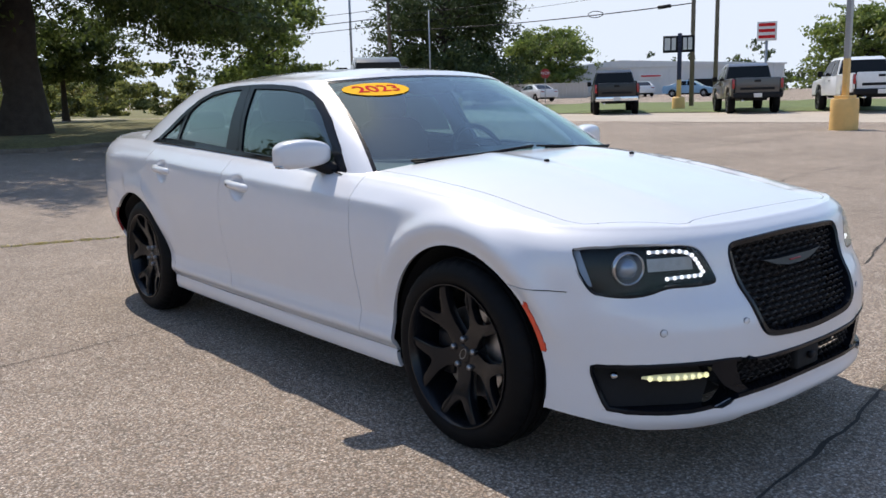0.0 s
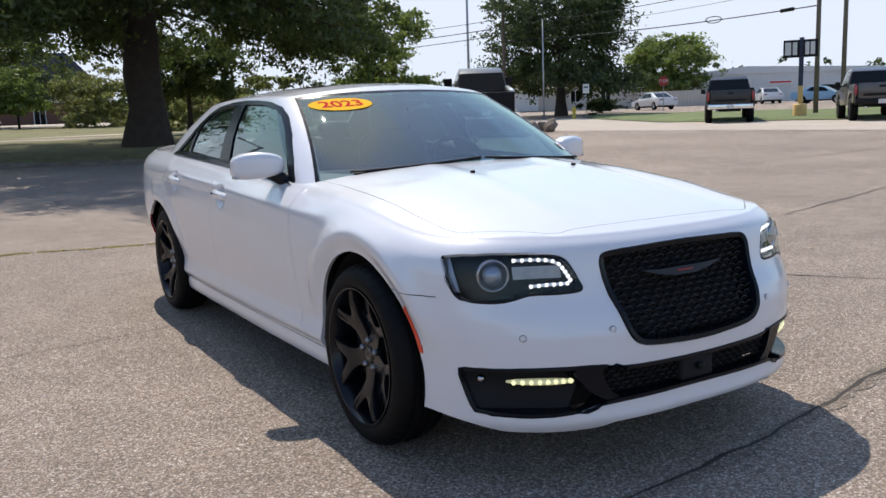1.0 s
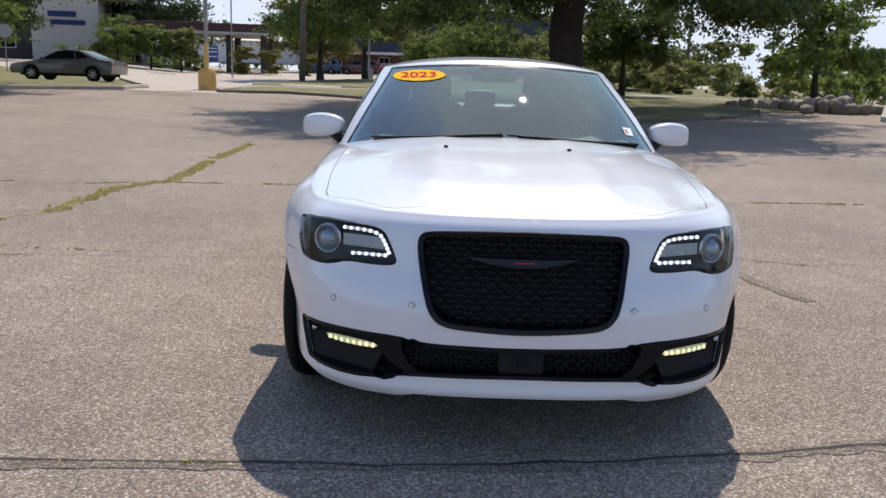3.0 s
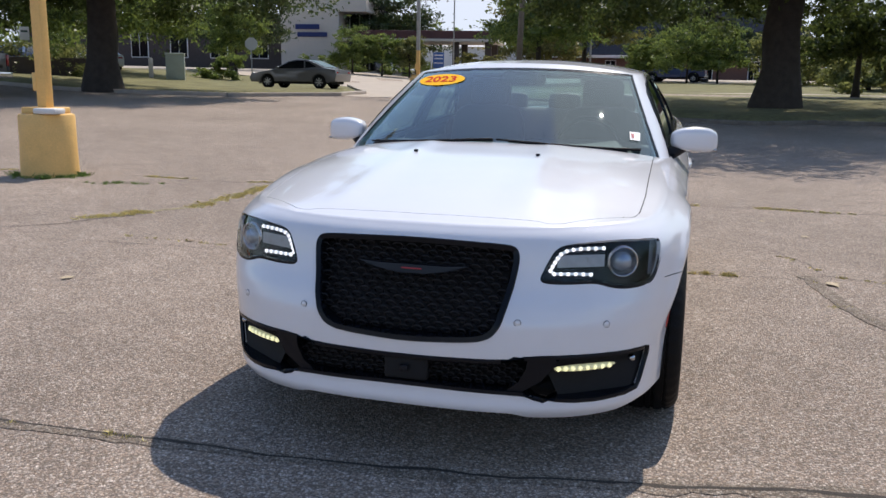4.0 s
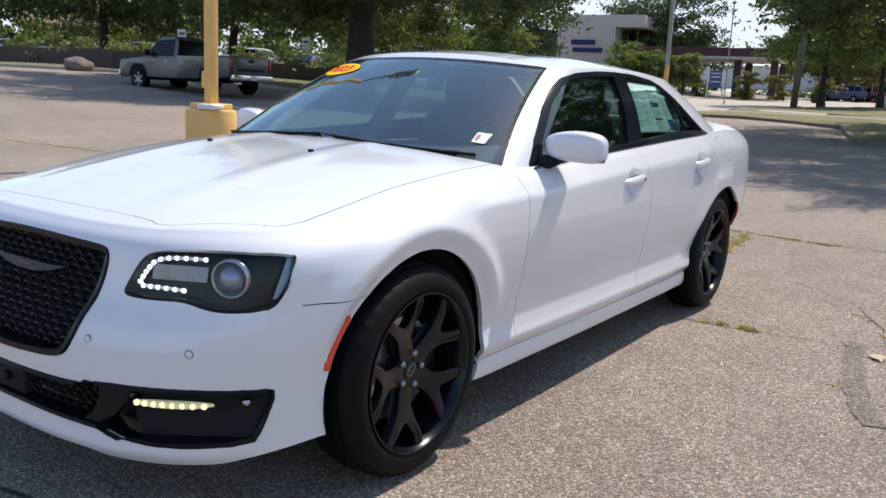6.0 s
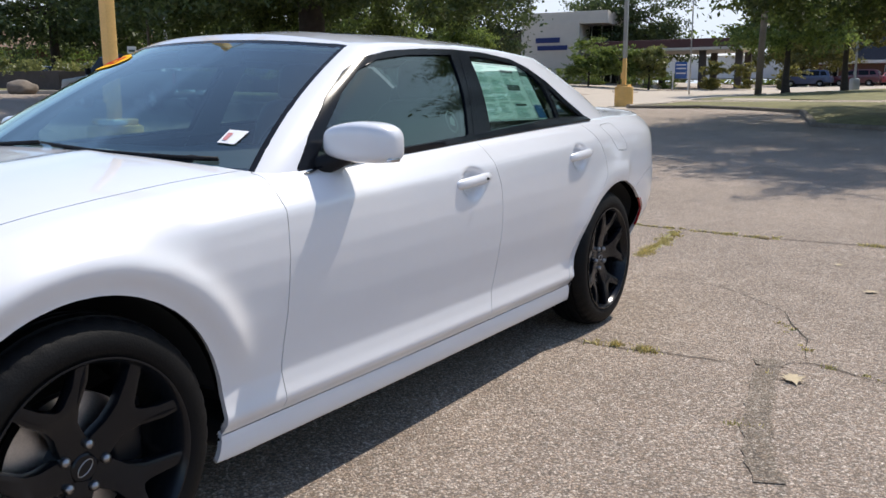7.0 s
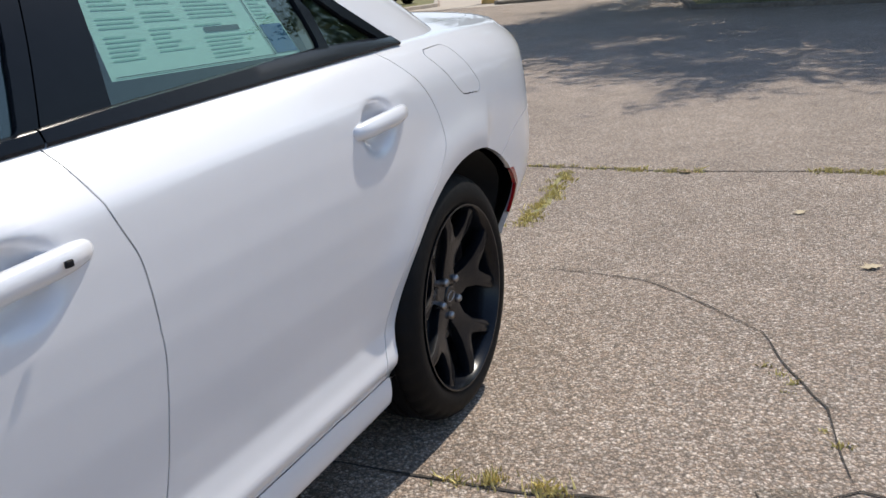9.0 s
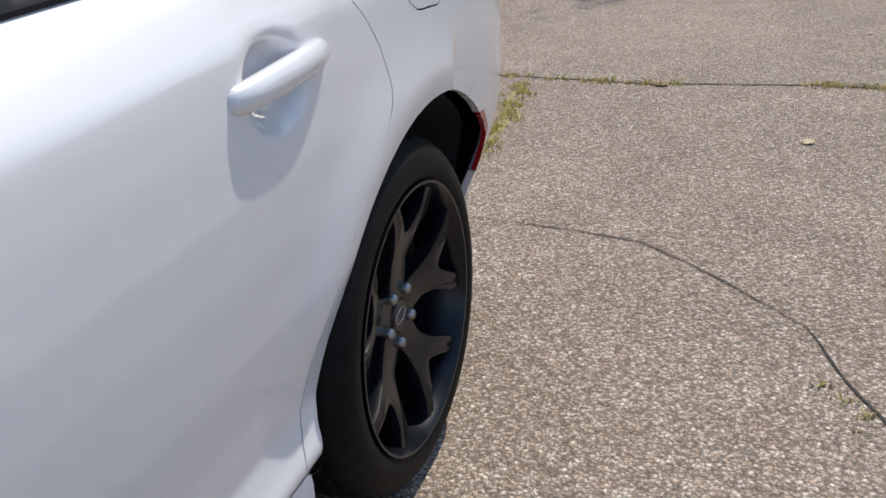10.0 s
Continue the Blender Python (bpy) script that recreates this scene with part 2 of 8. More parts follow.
def tube(path, radius, sides=10, bm=None, caps=True, closed=False):
    """A round bar along points; radius is one number or one for each point."""
    own = bm or bmesh.new()
    pts = [Vector(p) for p in path]
    rad = radius if isinstance(radius, (list, tuple)) else [radius] * len(pts)
    rings, up = [], None
    n = len(pts)
    for i, p in enumerate(pts):
        a, b = (pts[(i - 1) % n], pts[(i + 1) % n]) if closed else (pts[max(i - 1, 0)], pts[min(i + 1, n - 1)])
        d = (b - a).normalized()
        if up is None:
            up = d.orthogonal().normalized()
        up = (up - d * up.dot(d)).normalized()
        w = d.cross(up)
        rings.append([own.verts.new(p + rad[i] * (math.cos(k * math.tau / sides) * up + math.sin(k * math.tau / sides) * w)) for k in range(sides)])
    for i in range(n if closed else n - 1):
        r0, r1 = rings[i], rings[(i + 1) % n]
        for k in range(sides):
            own.faces.new((r0[k], r0[(k + 1) % sides], r1[(k + 1) % sides], r1[k]))
    if caps and not closed:
        own.faces.new(rings[0][::-1])
        own.faces.new(rings[-1])
    return own


def lathe(profile, sides=48, axis="x", bm=None):
    """A solid of revolution of (along, radius) points round an axis."""
    own = bm or bmesh.new()
    rings = []
    for a, r in profile:
        ring = []
        for k in range(sides):
            c, s = math.cos(k * math.tau / sides), math.sin(k * math.tau / sides)
            ring.append(own.verts.new((a, r * c, r * s) if axis == "x" else (r * c, r * s, a)))
        rings.append(ring)
    for r0, r1 in zip(rings, rings[1:]):
        for k in range(sides):
            own.faces.new((r0[k], r0[(k + 1) % sides], r1[(k + 1) % sides], r1[k]))
    return own


def prism(poly, lo, hi, axis="x", bevel=0.0, bm=None):
    """A plate: a flat outline given a thickness along an axis."""
    own = bm or bmesh.new()
    put = {"x": lambda a, b, t: (t, a, b), "y": lambda a, b, t: (a, t, b), "z": lambda a, b, t: (a, b, t)}[axis]
    v0 = [own.verts.new(put(a, b, lo)) for a, b in poly]
    v1 = [own.verts.new(put(a, b, hi)) for a, b in poly]
    n = len(poly)
    fs = [own.faces.new(v0), own.faces.new(v1[::-1])] + [own.faces.new((v0[i], v1[i], v1[(i + 1) % n], v0[(i + 1) % n])) for i in range(n)]
    bmesh.ops.recalc_face_normals(own, faces=fs)
    if bevel:
        es = list({e for f in fs[:2] for e in f.edges})
        bmesh.ops.bevel(own, geom=es, offset=bevel, segments=2, affect="EDGES", profile=0.6)
    return own


def sd_poly(a, b, poly):
    """Signed distance of points (a, b) to an outline, negative inside."""
    d = np.full(len(a), 1e9)
    inside = np.zeros(len(a), bool)
    n = len(poly)
    for i in range(n):
        (x0, y0), (x1, y1) = poly[i], poly[(i + 1) % n]
        ex, ey = x1 - x0, y1 - y0
        t = np.clip(((a - x0) * ex + (b - y0) * ey) / (ex * ex + ey * ey + 1e-12), 0, 1)
        d = np.minimum(d, np.hypot(a - x0 - t * ex, b - y0 - t * ey))
        if y0 != y1:
            inside ^= ((y0 > b) != (y1 > b)) & (a < (x1 - x0) * (b - y0) / (y1 - y0) + x0)
    return np.where(inside, -d, d)


def cut(bm, fn, snap=0.0012):
    """Splits the sheet along fn = 0; fn takes an array of places."""
    vs = list(bm.verts)
    for i, v in enumerate(vs):
        v.index = i
    f = fn(np.array([v.co for v in vs]))
    f[np.abs(f) < snap] = 0
    on = {v for v, x in zip(vs, f) if x == 0}
    todo = [e for e in bm.edges if f[e.verts[0].index] * f[e.verts[1].index] < 0]
    near = set()
    vals = [(e, e.verts[0], f[e.verts[0].index] / (f[e.verts[0].index] - f[e.verts[1].index])) for e in todo]
    for e, v0, t in vals:
        for fc in e.link_faces:
            near.add(fc)
    for e, v0, t in vals:
        _, nv = bmesh.utils.edge_split(e, v0, float(t))
        on.add(nv)
    for v in list(on):
        near.update(v.link_faces)
    val = {v: x for v, x in zip(vs, f)}
    todo = [fc for fc in near if fc.is_valid]
    while todo:
        fc = todo.pop()
        if not fc.is_valid:
            continue
        vv = list(fc.verts)
        sg = [0 if v in on else (1 if val.get(v, 0) > 0 else -1) for v in vv]
        if 1 not in sg or -1 not in sg:
            continue
        n = len(vv)
        done = False
        for i in range(n):
            for j in range(i + 2, n):
                if sg[i] or sg[j] or (i == 0 and j == n - 1):
                    continue
                one, two = sg[i + 1:j], sg[j + 1:] + sg[:i]
                if (1 in one) != (1 in two) and (-1 in one) != (-1 in two) or (1 in one and -1 not in one) or (-1 in one and 1 not in one):
                    try:
                        nf, _ = bmesh.utils.face_split(fc, vv[i], vv[j])
                        todo += [fc, nf]
                        done = True
                    except (ValueError, TypeError):
                        pass
                    break
            if done:
                break


def take(bm, faces, gap=0.0, depth=0.0, offset=0.0, joined=None):
    """A new mesh of some faces of a sheet, drawn in by a gap at its rim and with its rim turned in."""
    out = bmesh.new()
    vm = {}
    for f in faces:
        for v in f.verts:
            if v not in vm:
                vm[v] = out.verts.new(v.co + v.normal * offset)
        try:
            out.faces.new([vm[v] for v in f.verts])
        except ValueError:
            pass
    out.normal_update()
    if gap:
        edge_v = {v for e in out.edges if len(e.link_faces) == 1 for v in e.verts}
        weld = {}
        for v in edge_v:
            for e in v.link_edges:
                o = e.other_vert(v)
                if o not in edge_v and o not in weld and e.calc_length() < .0055:
                    weld[o] = v
        bmesh.ops.weld_verts(out, targetmap=weld)
        bmesh.ops.dissolve_degenerate(out, edges=out.edges, dist=1e-5)
        out.normal_update()

    def lean(v):
        n = Vector()
        for f in v.link_faces:
            n += f.normal * f.calc_area()
        return n.normalized() if n.length > 1e-12 else v.normal.copy()

    rim = [e for e in out.edges if len(e.link_faces) == 1 and not (joined and joined(e.verts[0].co) and joined(e.verts[1].co))]
    if gap:
        move = {}
        for e in rim:
            fc = e.link_faces[0]
            d = lean(e.verts[0]).cross(e.verts[1].co - e.verts[0].co)
            if d.length < 1e-9:
                continue
            d.normalize()
            if d.dot(fc.calc_center_median() - e.verts[0].co) < 0:
                d = -d
            for v in e.verts:
                move.setdefault(v, Vector())
                move[v] = move[v] + d * e.calc_length()
        for v, d in move.items():
            if abs(v.co.x) < 1e-6:
                d.x = 0
            if d.length > 1e-9:
                v.co += d.normalized() * gap
    if depth:
        out.normal_update()
        norm = {v: lean(v) for e in rim for v in e.verts}
        g = bmesh.ops.extrude_edge_only(out, edges=rim)
        newv = [x for x in g["geom"] if isinstance(x, bmesh.types.BMVert)]
        back = {}
        for v in newv:
            for e in v.link_edges:
                o = e.other_vert(v)
                if o in norm:
                    back[v] = norm[o]
        for v, nrm in back.items():
            v.co -= nrm * depth
        for e in rim:
            e.smooth = False
    return out


def curve(keys, blur=0.0):
    """A smooth function through key points."""
    k = np.array(keys, float)
    lo, hi = k[0, 0], k[-1, 0]
    xs = np.linspace(lo - 0.5 * (hi - lo), hi + 0.5 * (hi - lo), 2001)
    ys = np.interp(xs, k[:, 0], k[:, 1])
    if blur:
        n = max(1, int(blur / (xs[1] - xs[0])))
        w = np.hanning(2 * n + 3)
        ys = np.convolve(np.pad(ys, n + 1, mode="edge"), w / w.sum(), mode="valid")
    return lambda v: np.interp(v, xs, ys)


def smooth01(v):
    v = np.clip(v, 0, 1)
    return v * v * (3 - 2 * v)


# ---- the ground's height: a shallow basin that rises away from the car ----
_rise = curve([(0, 0), (9, 0), (12, .06), (15, .16), (18, .28), (22, .44), (26, .60), (31, .72), (40, .78), (50, .95), (62, 1.25), (100, 2.0), (400, 4), (900, 7)])


def ground_z(x, y):
    return float(_rise(math.hypot(x, y - 0.5))) + 0.6 * float(smooth01((-x - 20) / 12)) - 0.15 * float(smooth01((x - 12) / 12))


# ---- the white saloon ----
car = thing("sedan", "white four-door sedan with gloss black wheels and grille, parked on asphalt", "car")

WHEEL_Z, WB = 0.362, 3.052
ARCHES = ((-.006, .363, .408), (3.192, .222, .540))
hood_mid = curve([(-.80, .835), (-.72, .862), (-.62, .893), (-.4, .945), (-.1, 1.0), (.14, 1.036), (.45, 1.062), (.75, 1.075), (1.2, 1.08), (3.0, 1.12), (3.45, 1.14), (3.8, 1.145), (4.0, 1.158), (4.2, 1.13)], .12)
edge_z = curve([(-.80, .818), (-.70, .828), (-.6, .834), (-.45, .845), (-.3, .876), (-.15, .908), (0, .933), (.4, .972), (.75, .990), (1.8, 1.042), (2.9, 1.092), (3.4, 1.10), (4.2, 1.09)], .12)
side_w = curve([(.17, .86), (.20, .89), (.222, .905), (.25, .910), (.283, .908), (.294, .902), (.305, .912), (.328, .929), (.345, .931), (.375, .923), (.42, .9165), (.50, .925), (.60, .939), (.70, .9490), (.77, .9525), (.84, .9500), (.885, .9455), (.905, .9420), (.914, .9395), (.926, .9290), (.945, .9130), (.97, .890), (1.0, .85)], .008)
plain_w = curve([(.17, .875), (.205, .895), (.24, .905), (.30, .912), (.42, .918), (.50, .926), (.60, .939), (.70, .948), (.77, .951), (.84, .949), (.885, .943), (.915, .935), (.945, .916), (.975, .888), (1.0, .85)], .022)
nose_b = curve([(.17, .83), (.205, .875), (.24, .905), (.275, .895), (.36, .895), (.45, .90), (.54, .895), (.60, .872), (.66, .832), (.72, .812), (.79, .797), (.83, .785), (.855, .765), (.872, .735)], .03)
tail_b = curve([(.17, .50), (.36, .53), (.42, .61), (.48, .71), (.55, .81), (.62, .86), (.7, .87), (.9, .82), (1.05, .80), (1.10, .75)], .03)
taper = curve([(-.2, .985), (.3, .985), (1.2, 1.0), (2.4, 1.0), (3.3, .985)], .3)
lip_z = curve([(0, .226), (.40, .226), (.45, .209), (.60, .206), (.76, .209), (.84, .232), (.90, .25)], .02)


def top_h(x, y):
    u = np.minimum(np.abs(x) / 0.85, 1.05)
    z = hood_mid(y) - (hood_mid(y) - edge_z(y)) * u ** 3
    front = smooth01((0.75 - y) / 0.5) * smooth01((y + 0.72) / 0.25)
    ridge = np.exp(-((np.abs(x) - (0.33 - 0.06 * y)) / 0.05) ** 2) * 0.006 - 0.004 * smooth01((0.3 - np.abs(x)) / 0.1)
    return z + front * ridge


def arc_angles(n, a, b, p):
    th = np.linspace(0, math.pi / 2, 4000)
    x, y = a * np.sin(th) ** (2 / p), b * np.cos(th) ** (2 / p)
    s = np.concatenate([[0], np.cumsum(np.hypot(np.diff(x), np.diff(y)))])
    return np.interp(np.linspace(0, s[-1], n), s, th)


def body_sheet():
    """Half of the outer skin, from the middle of the nose along the flank to the middle of the tail, sill to centre line."""
    NF, NSIDE, NR, NV, NK = 74, 216, 30, 84, 26
    TAIL = 3.30
    cols = [("f", t) for t in arc_angles(NF, .93, .89, 3.0)]
    cols += [("s", y) for y in np.linspace(0, TAIL, NSIDE)[1:]]
    cols += [("r", t) for t in arc_angles(NR, .93, .85, 4.0)[::-1][1:]]
    v = np.linspace(0, 1, NV)
    grid = []
    for kind, q in cols:
        if kind == "f":
            c, s = math.cos(q) ** (2 / 3), math.sin(q) ** (2 / 3)
            xt, yt = .85 * .985 * s, -.735 * c
            zb = float(lip_z(.93 * s))
        elif kind == "s":
            xt, yt, zb = .85 * float(taper(q)), q, .212
        else:
            c, s = math.cos(q) ** .5, math.sin(q) ** .5
            xt, yt, zb = .85 * .985 * s, TAIL + .75 * c, .385
        zt = float(top_h(np.array(xt), np.array(yt)))
        if kind == "s":
            zb = .212 + .04 * float(smooth01((.5 - q) / .5))
        if kind == "r":
            zb = .385
        z = zb + v * (zt - zb)
        zw = z + (1.0 - zt) * smooth01((z - .55) / (zt - .55))
        kick = float(smooth01((q - .28) / .12)) * float(smooth01((2.95 - q) / .15)) if kind == "s" else 0.0
        w = side_w(zw) * kick + plain_w(zw) * (1 - kick)
        if kind == "f":
            w = w * .985
            ze = z - (zt - .872) * smooth01((z - .6) / (zt - .6))
            x, y = w * s, -nose_b(ze) * c
        elif kind == "s":
            x, y = w * float(taper(q)), np.full(NV, q)
        else:
            ze = z
            x, y = w * .985 * s - .03 * smooth01((.58 - z) / .20) * smooth01((c - .2) / .35), TAIL + tail_b(ze) * c
        # flared arches, handle cups
        if kind == "s" or (kind == "f" and q > 0.7):
            k = 1.0 if kind == "s" else float(smooth01((q - .7) / .5))
            for cy, cz, ar in ARCHES:
                r = np.hypot(y - cy, z - cz)
                up = smooth01((z - .42) / .20)
                if cy < 1:
                    x = x + k * up * (0.020 * np.exp(-((r - ar - .075) / .045) ** 2) - 0.008 * np.exp(-((r - ar) / .04) ** 2))
                else:
                    x = x + k * up * 0.018 * np.exp(-((r - ar - .04) / .075) ** 2)
            if kind == "s":
                for cy, cz in ((1.66, .887), (2.66, .926)):
                    d = ((y - cy) / .066) ** 2 + ((z - cz) / .054) ** 2
                    x = x - 0.032 * np.exp(-d ** 3)
        col = [(float(a), float(b), float(c2)) for a, b, c2 in zip(x, y, z)]
        xt, yt = col[-1][0], col[-1][1]
        if kind == "f" and len(grid) < NF - 1:
            grid.append(col)
            continue
        if kind == "f":
            yc = yt
        elif kind == "s":
            yc = q
        else:
            yc = TAIL + .75 * (len(grid) - NF - NSIDE + 2) / (NR - 1)
        for j in range(1, NK + 1):
            k = j / NK
            px, py = xt * (1 - k), yt * (1 - k) + yc * k
            col.append((px, py, float(top_h(np.array(px), np.array(py)))))
        grid.append(col)
    # the front of the bonnet as an even patch between nose edge, fender edge and centre line
    edge = [c[NV - 1] for c in grid[:NF]]
    back = grid[NF - 1][NV - 1:][::-1]
    A, B = NK, NF - 1 - NK
    patch_ = []
    for i in range(A + 1):
        row, u = [], i / A
        for j in range(B + 1):
            w = j / B
            if j == 0:
                p = edge[i]
            elif j == B:
                p = back[i]
            elif i == A:
                p = edge[A + j]
            else:
                lx, ly = 0.0, edge[0][1] * (1 - w)
                px = (1 - w) * edge[i][0] + w * back[i][0] + (1 - u) * lx + u * edge[A + j][0] - ((1 - u) * (1 - w) * edge[0][0] + u * (1 - w) * edge[A][0] + (1 - u) * w * back[0][0] + u * w * back[A][0])
                py = (1 - w) * edge[i][1] + w * back[i][1] + (1 - u) * ly + u * edge[A + j][1] - ((1 - u) * (1 - w) * edge[0][1] + u * (1 - w) * edge[A][1] + (1 - u) * w * back[0][1] + u * w * back[A][1])
                p = (px, py, float(top_h(np.array(px), np.array(py))))
            row.append(p)
        patch_.append(row)
    return grid, patch_


def glass_sheet():
    """Half of the cabin above the belt: pillars, panes and roof."""
    NF, NSIDE, NR, NV, NK = 46, 90, 30, 44, 18
    cols = [("f", t) for t in arc_angles(NF, .84, .5, 2.5)]
    cols += [("s", t) for t in np.linspace(0, 1, NSIDE)[1:]]
    cols += [("r", t) for t in arc_angles(NR, .84, .7, 4.0)[::-1][1:]]
    v = np.linspace(0, 1, NV)
    roof_mid = curve([(1.15, 1.448), (1.5, 1.484), (1.9, 1.497), (2.4, 1.490), (2.75, 1.468), (3.0, 1.435)], .15)

    def roof(x, y):
        return float(roof_mid(y)) - .072 * min(abs(x) / .66, 1.05) ** 2.4

    grid = []
    for kind, q in cols:
        if kind == "f":
            c, s = math.cos(q) ** .8, math.sin(q) ** .8
            b0, t0 = (.845 * s, .79 - .34 * c), (.655 * s, 1.47 - .23 * c)
        elif kind == "s":
            b0, t0 = (.845, .79 + (2.75 - .79) * q), (.655, 1.47 + (2.45 - 1.47) * q)
        else:
            c, s = math.cos(q) ** .5, math.sin(q) ** .5
            b0, t0 = (.845 * s, 2.75 + .84 * c), (.655 * s, 2.45 + .52 * c)
        zb, zt = float(top_h(np.array(b0[0]), np.array(b0[1]))) - .012, roof(*t0)
        bow = .016 * np.sin(v * math.pi)
        out = np.array([b0[0], b0[1] - 1.85])
        if kind == "s":
            out = np.array([1.0, 0.0])
        out = out / np.linalg.norm(out)
        x = b0[0] + (t0[0] - b0[0]) * v + bow * out[0] * (0 if b0[0] < 1e-6 else 1)
        y = b0[1] + (t0[1] - b0[1]) * v + bow * out[1]
        z = zb + (zt - zb) * (v + .10 * v * (1 - v))
        col = [(float(a), float(b), float(c2)) for a, b, c2 in zip(x, y, z)]
        yc = t0[1]
        if kind == "f":
            yc = 1.24 + .23 * (q / (math.pi / 2)) ** 1.5
        if kind == "r":
            yc = 2.45 + .52 * (1 - (q / (math.pi / 2)) ** 1.5)
        for j in range(1, NK + 1):
            k = j / NK
            px, py = t0[0] * (1 - k), t0[1] * (1 - k) + yc * k
            col.append((px, py, roof(px, py)))
        grid.append(col)
    return grid


def sheet_mesh(grid, patch_=None):
    """The half sheet and its mirror image as one mesh."""
    bm = bmesh.new()
    for side in (1, -1):
        vs = [[bm.verts.new((p[0] * side, p[1], p[2])) for p in col] for col in grid]
        for c0, c1 in zip(vs, vs[1:]):
            for j in range(min(len(c0), len(c1)) - 1):
                q = (c0[j], c1[j], c1[j + 1], c0[j + 1])
                bm.faces.new(q if side > 0 else q[::-1])
        vs = [[bm.verts.new((p[0] * side, p[1], p[2])) for p in row] for row in patch_ or ()]
        for c0, c1 in zip(vs, vs[1:]):
            for j in range(len(c0) - 1):
                q = (c0[j], c1[j], c1[j + 1], c0[j + 1])
                bm.faces.new(q if side > 0 else q[::-1])
    bmesh.ops.remove_doubles(bm, verts=bm.verts, dist=1e-5)
    bm.normal_update()
    up = sum(f.normal.z * f.calc_area() for f in bm.faces)
    if up < 0:
        bmesh.ops.reverse_faces(bm, faces=bm.faces)
    bm.normal_update()
    return bm


HEADLAMP = [(.838, .797), (.824, .812), (.68, .820), (.525, .807), (.492, .785), (.468, .735), (.450, .690), (.462, .678), (.545, .676), (.635, .680), (.70, .657), (.78, .654), (.820, .668), (.838, .73)]
GRILLE = [(0, .811), (.333, .803), (.366, .792), (.377, .765), (.371, .70), (.353, .61), (.332, .535), (.302, .497), (.25, .478), (0, .462)]
GRILLE = GRILLE + [(-a, b) for a, b in GRILLE[-2:0:-1]]
INTAKE = [(0, .411), (.375, .420), (.43, .438), (.66, .441), (.805, .433), (.824, .425), (.80, .31), (.785, .270), (.62, .266), (.50, .277), (.44, .296), (0, .302)]
INTAKE = INTAKE + [(-a, b) for a, b in INTAKE[-2:0:-1]]


def rounded(poly, times):
    """Corner cutting: softens an outline's corners."""
    for _ in range(times):
        out, n = [], len(poly)
        for i in range(n):
            (x0, z0), (x1, z1) = poly[i], poly[(i + 1) % n]
            out += [(x0 * .8 + x1 * .2, z0 * .8 + z1 * .2), (x0 * .2 + x1 * .8, z0 * .2 + z1 * .8)]
        poly = out
    return poly


GRILLE, HEADLAMP, INTAKE = rounded(GRILLE, 2), rounded(HEADLAMP, 2), rounded(INTAKE, 1)
y_front_gap = curve([(.25, .635), (.45, .625), (.6, .640), (.8, .645), (.98, .650), (1.1, .652)], .05)
y_mid_gap = curve([(.25, 1.835), (.33, 1.835), (.5, 1.875), (.69, 1.893), (.86, 1.878), (.93, 1.845), (1.05, 1.815), (1.2, 1.80)], .05)
y_rear_gap = curve([(.25, 2.595), (.32, 2.60), (.45, 2.645), (.56, 2.715), (.67, 2.825), (.74, 2.915), (.79, 2.975), (.83, 3.008), (.90, 2.995), (.96, 2.955), (1.08, 2.83), (1.2, 2.70)], .05)
FUEL = [(3.035, 1.052), (3.048, 1.066), (3.17, 1.072), (3.20, 1.064), (3.305, .952), (3.306, .932), (3.29, .923), (3.18, .930), (3.155, .945)]
HOODLINE = [(0, -.672), (.42, -.670), (.46, -.682), (.51, -.664), (.737, -.470), (.755, -.40), (.766, -.2), (.768, .70), (.74, .74), (0, .52)]
HOODLINE = HOODLINE + [(-a, b) for a, b in HOODLINE[-2:0:-1]]
BOOT = [(0, 4.03), (.55, 4.01), (.66, 3.9), (.68, 3.5), (.6, 3.45), (0, 3.6)]
BOOT = BOOT + [(-a, b) for a, b in BOOT[-2:0:-1]]


def f_arch(k):
    cy, cz, ar = ARCHES[k]
    return lambda p: np.where(np.abs(p[:, 0]) > .55, np.maximum(np.hypot(p[:, 1] - cy, p[:, 2] - cz) - ar, p[:, 1] - 3.61), 10)


def f_lamp(p):
    return np.where(p[:, 1] < -.2, sd_poly(np.abs(p[:, 0]), p[:, 2], HEADLAMP), 10)


def f_grille(p):
    return np.where(p[:, 1] < -.5, sd_poly(p[:, 0], p[:, 2], GRILLE), 10)


def f_intake(p):
    return np.where(p[:, 1] < -.4, sd_poly(p[:, 0], p[:, 2], INTAKE), 10)


def f_fuel(p):
    return np.where((p[:, 0] > .6), sd_poly(p[:, 1], p[:, 2], FUEL), 10)


def f_rmark(p):
    da = f_arch(1)(p)
    d = np.maximum(np.maximum(-.02 - da, da - .022), np.maximum(.465 - p[:, 2], p[:, 2] - .635))
    return np.where((np.abs(p[:, 0]) > .6) & (p[:, 1] > 3.3), d, 10)


def f_fmark(p):
    r, a = np.hypot(p[:, 1], p[:, 2] - WHEEL_Z), np.degrees(np.arctan2(p[:, 2] - WHEEL_Z, -p[:, 1]))
    da = f_arch(0)(p)
    d = np.maximum(np.maximum(-.001 - da, da - .022), np.maximum(13 - a, a - 35.5) * .007)
    return np.where((np.abs(p[:, 0]) > .6) & (p[:, 1] < 0), d, 10)


def f_hood(p):
    return np.where((p[:, 2] > .80) & (p[:, 1] < .9), sd_poly(p[:, 0], p[:, 1], HOODLINE), 10)


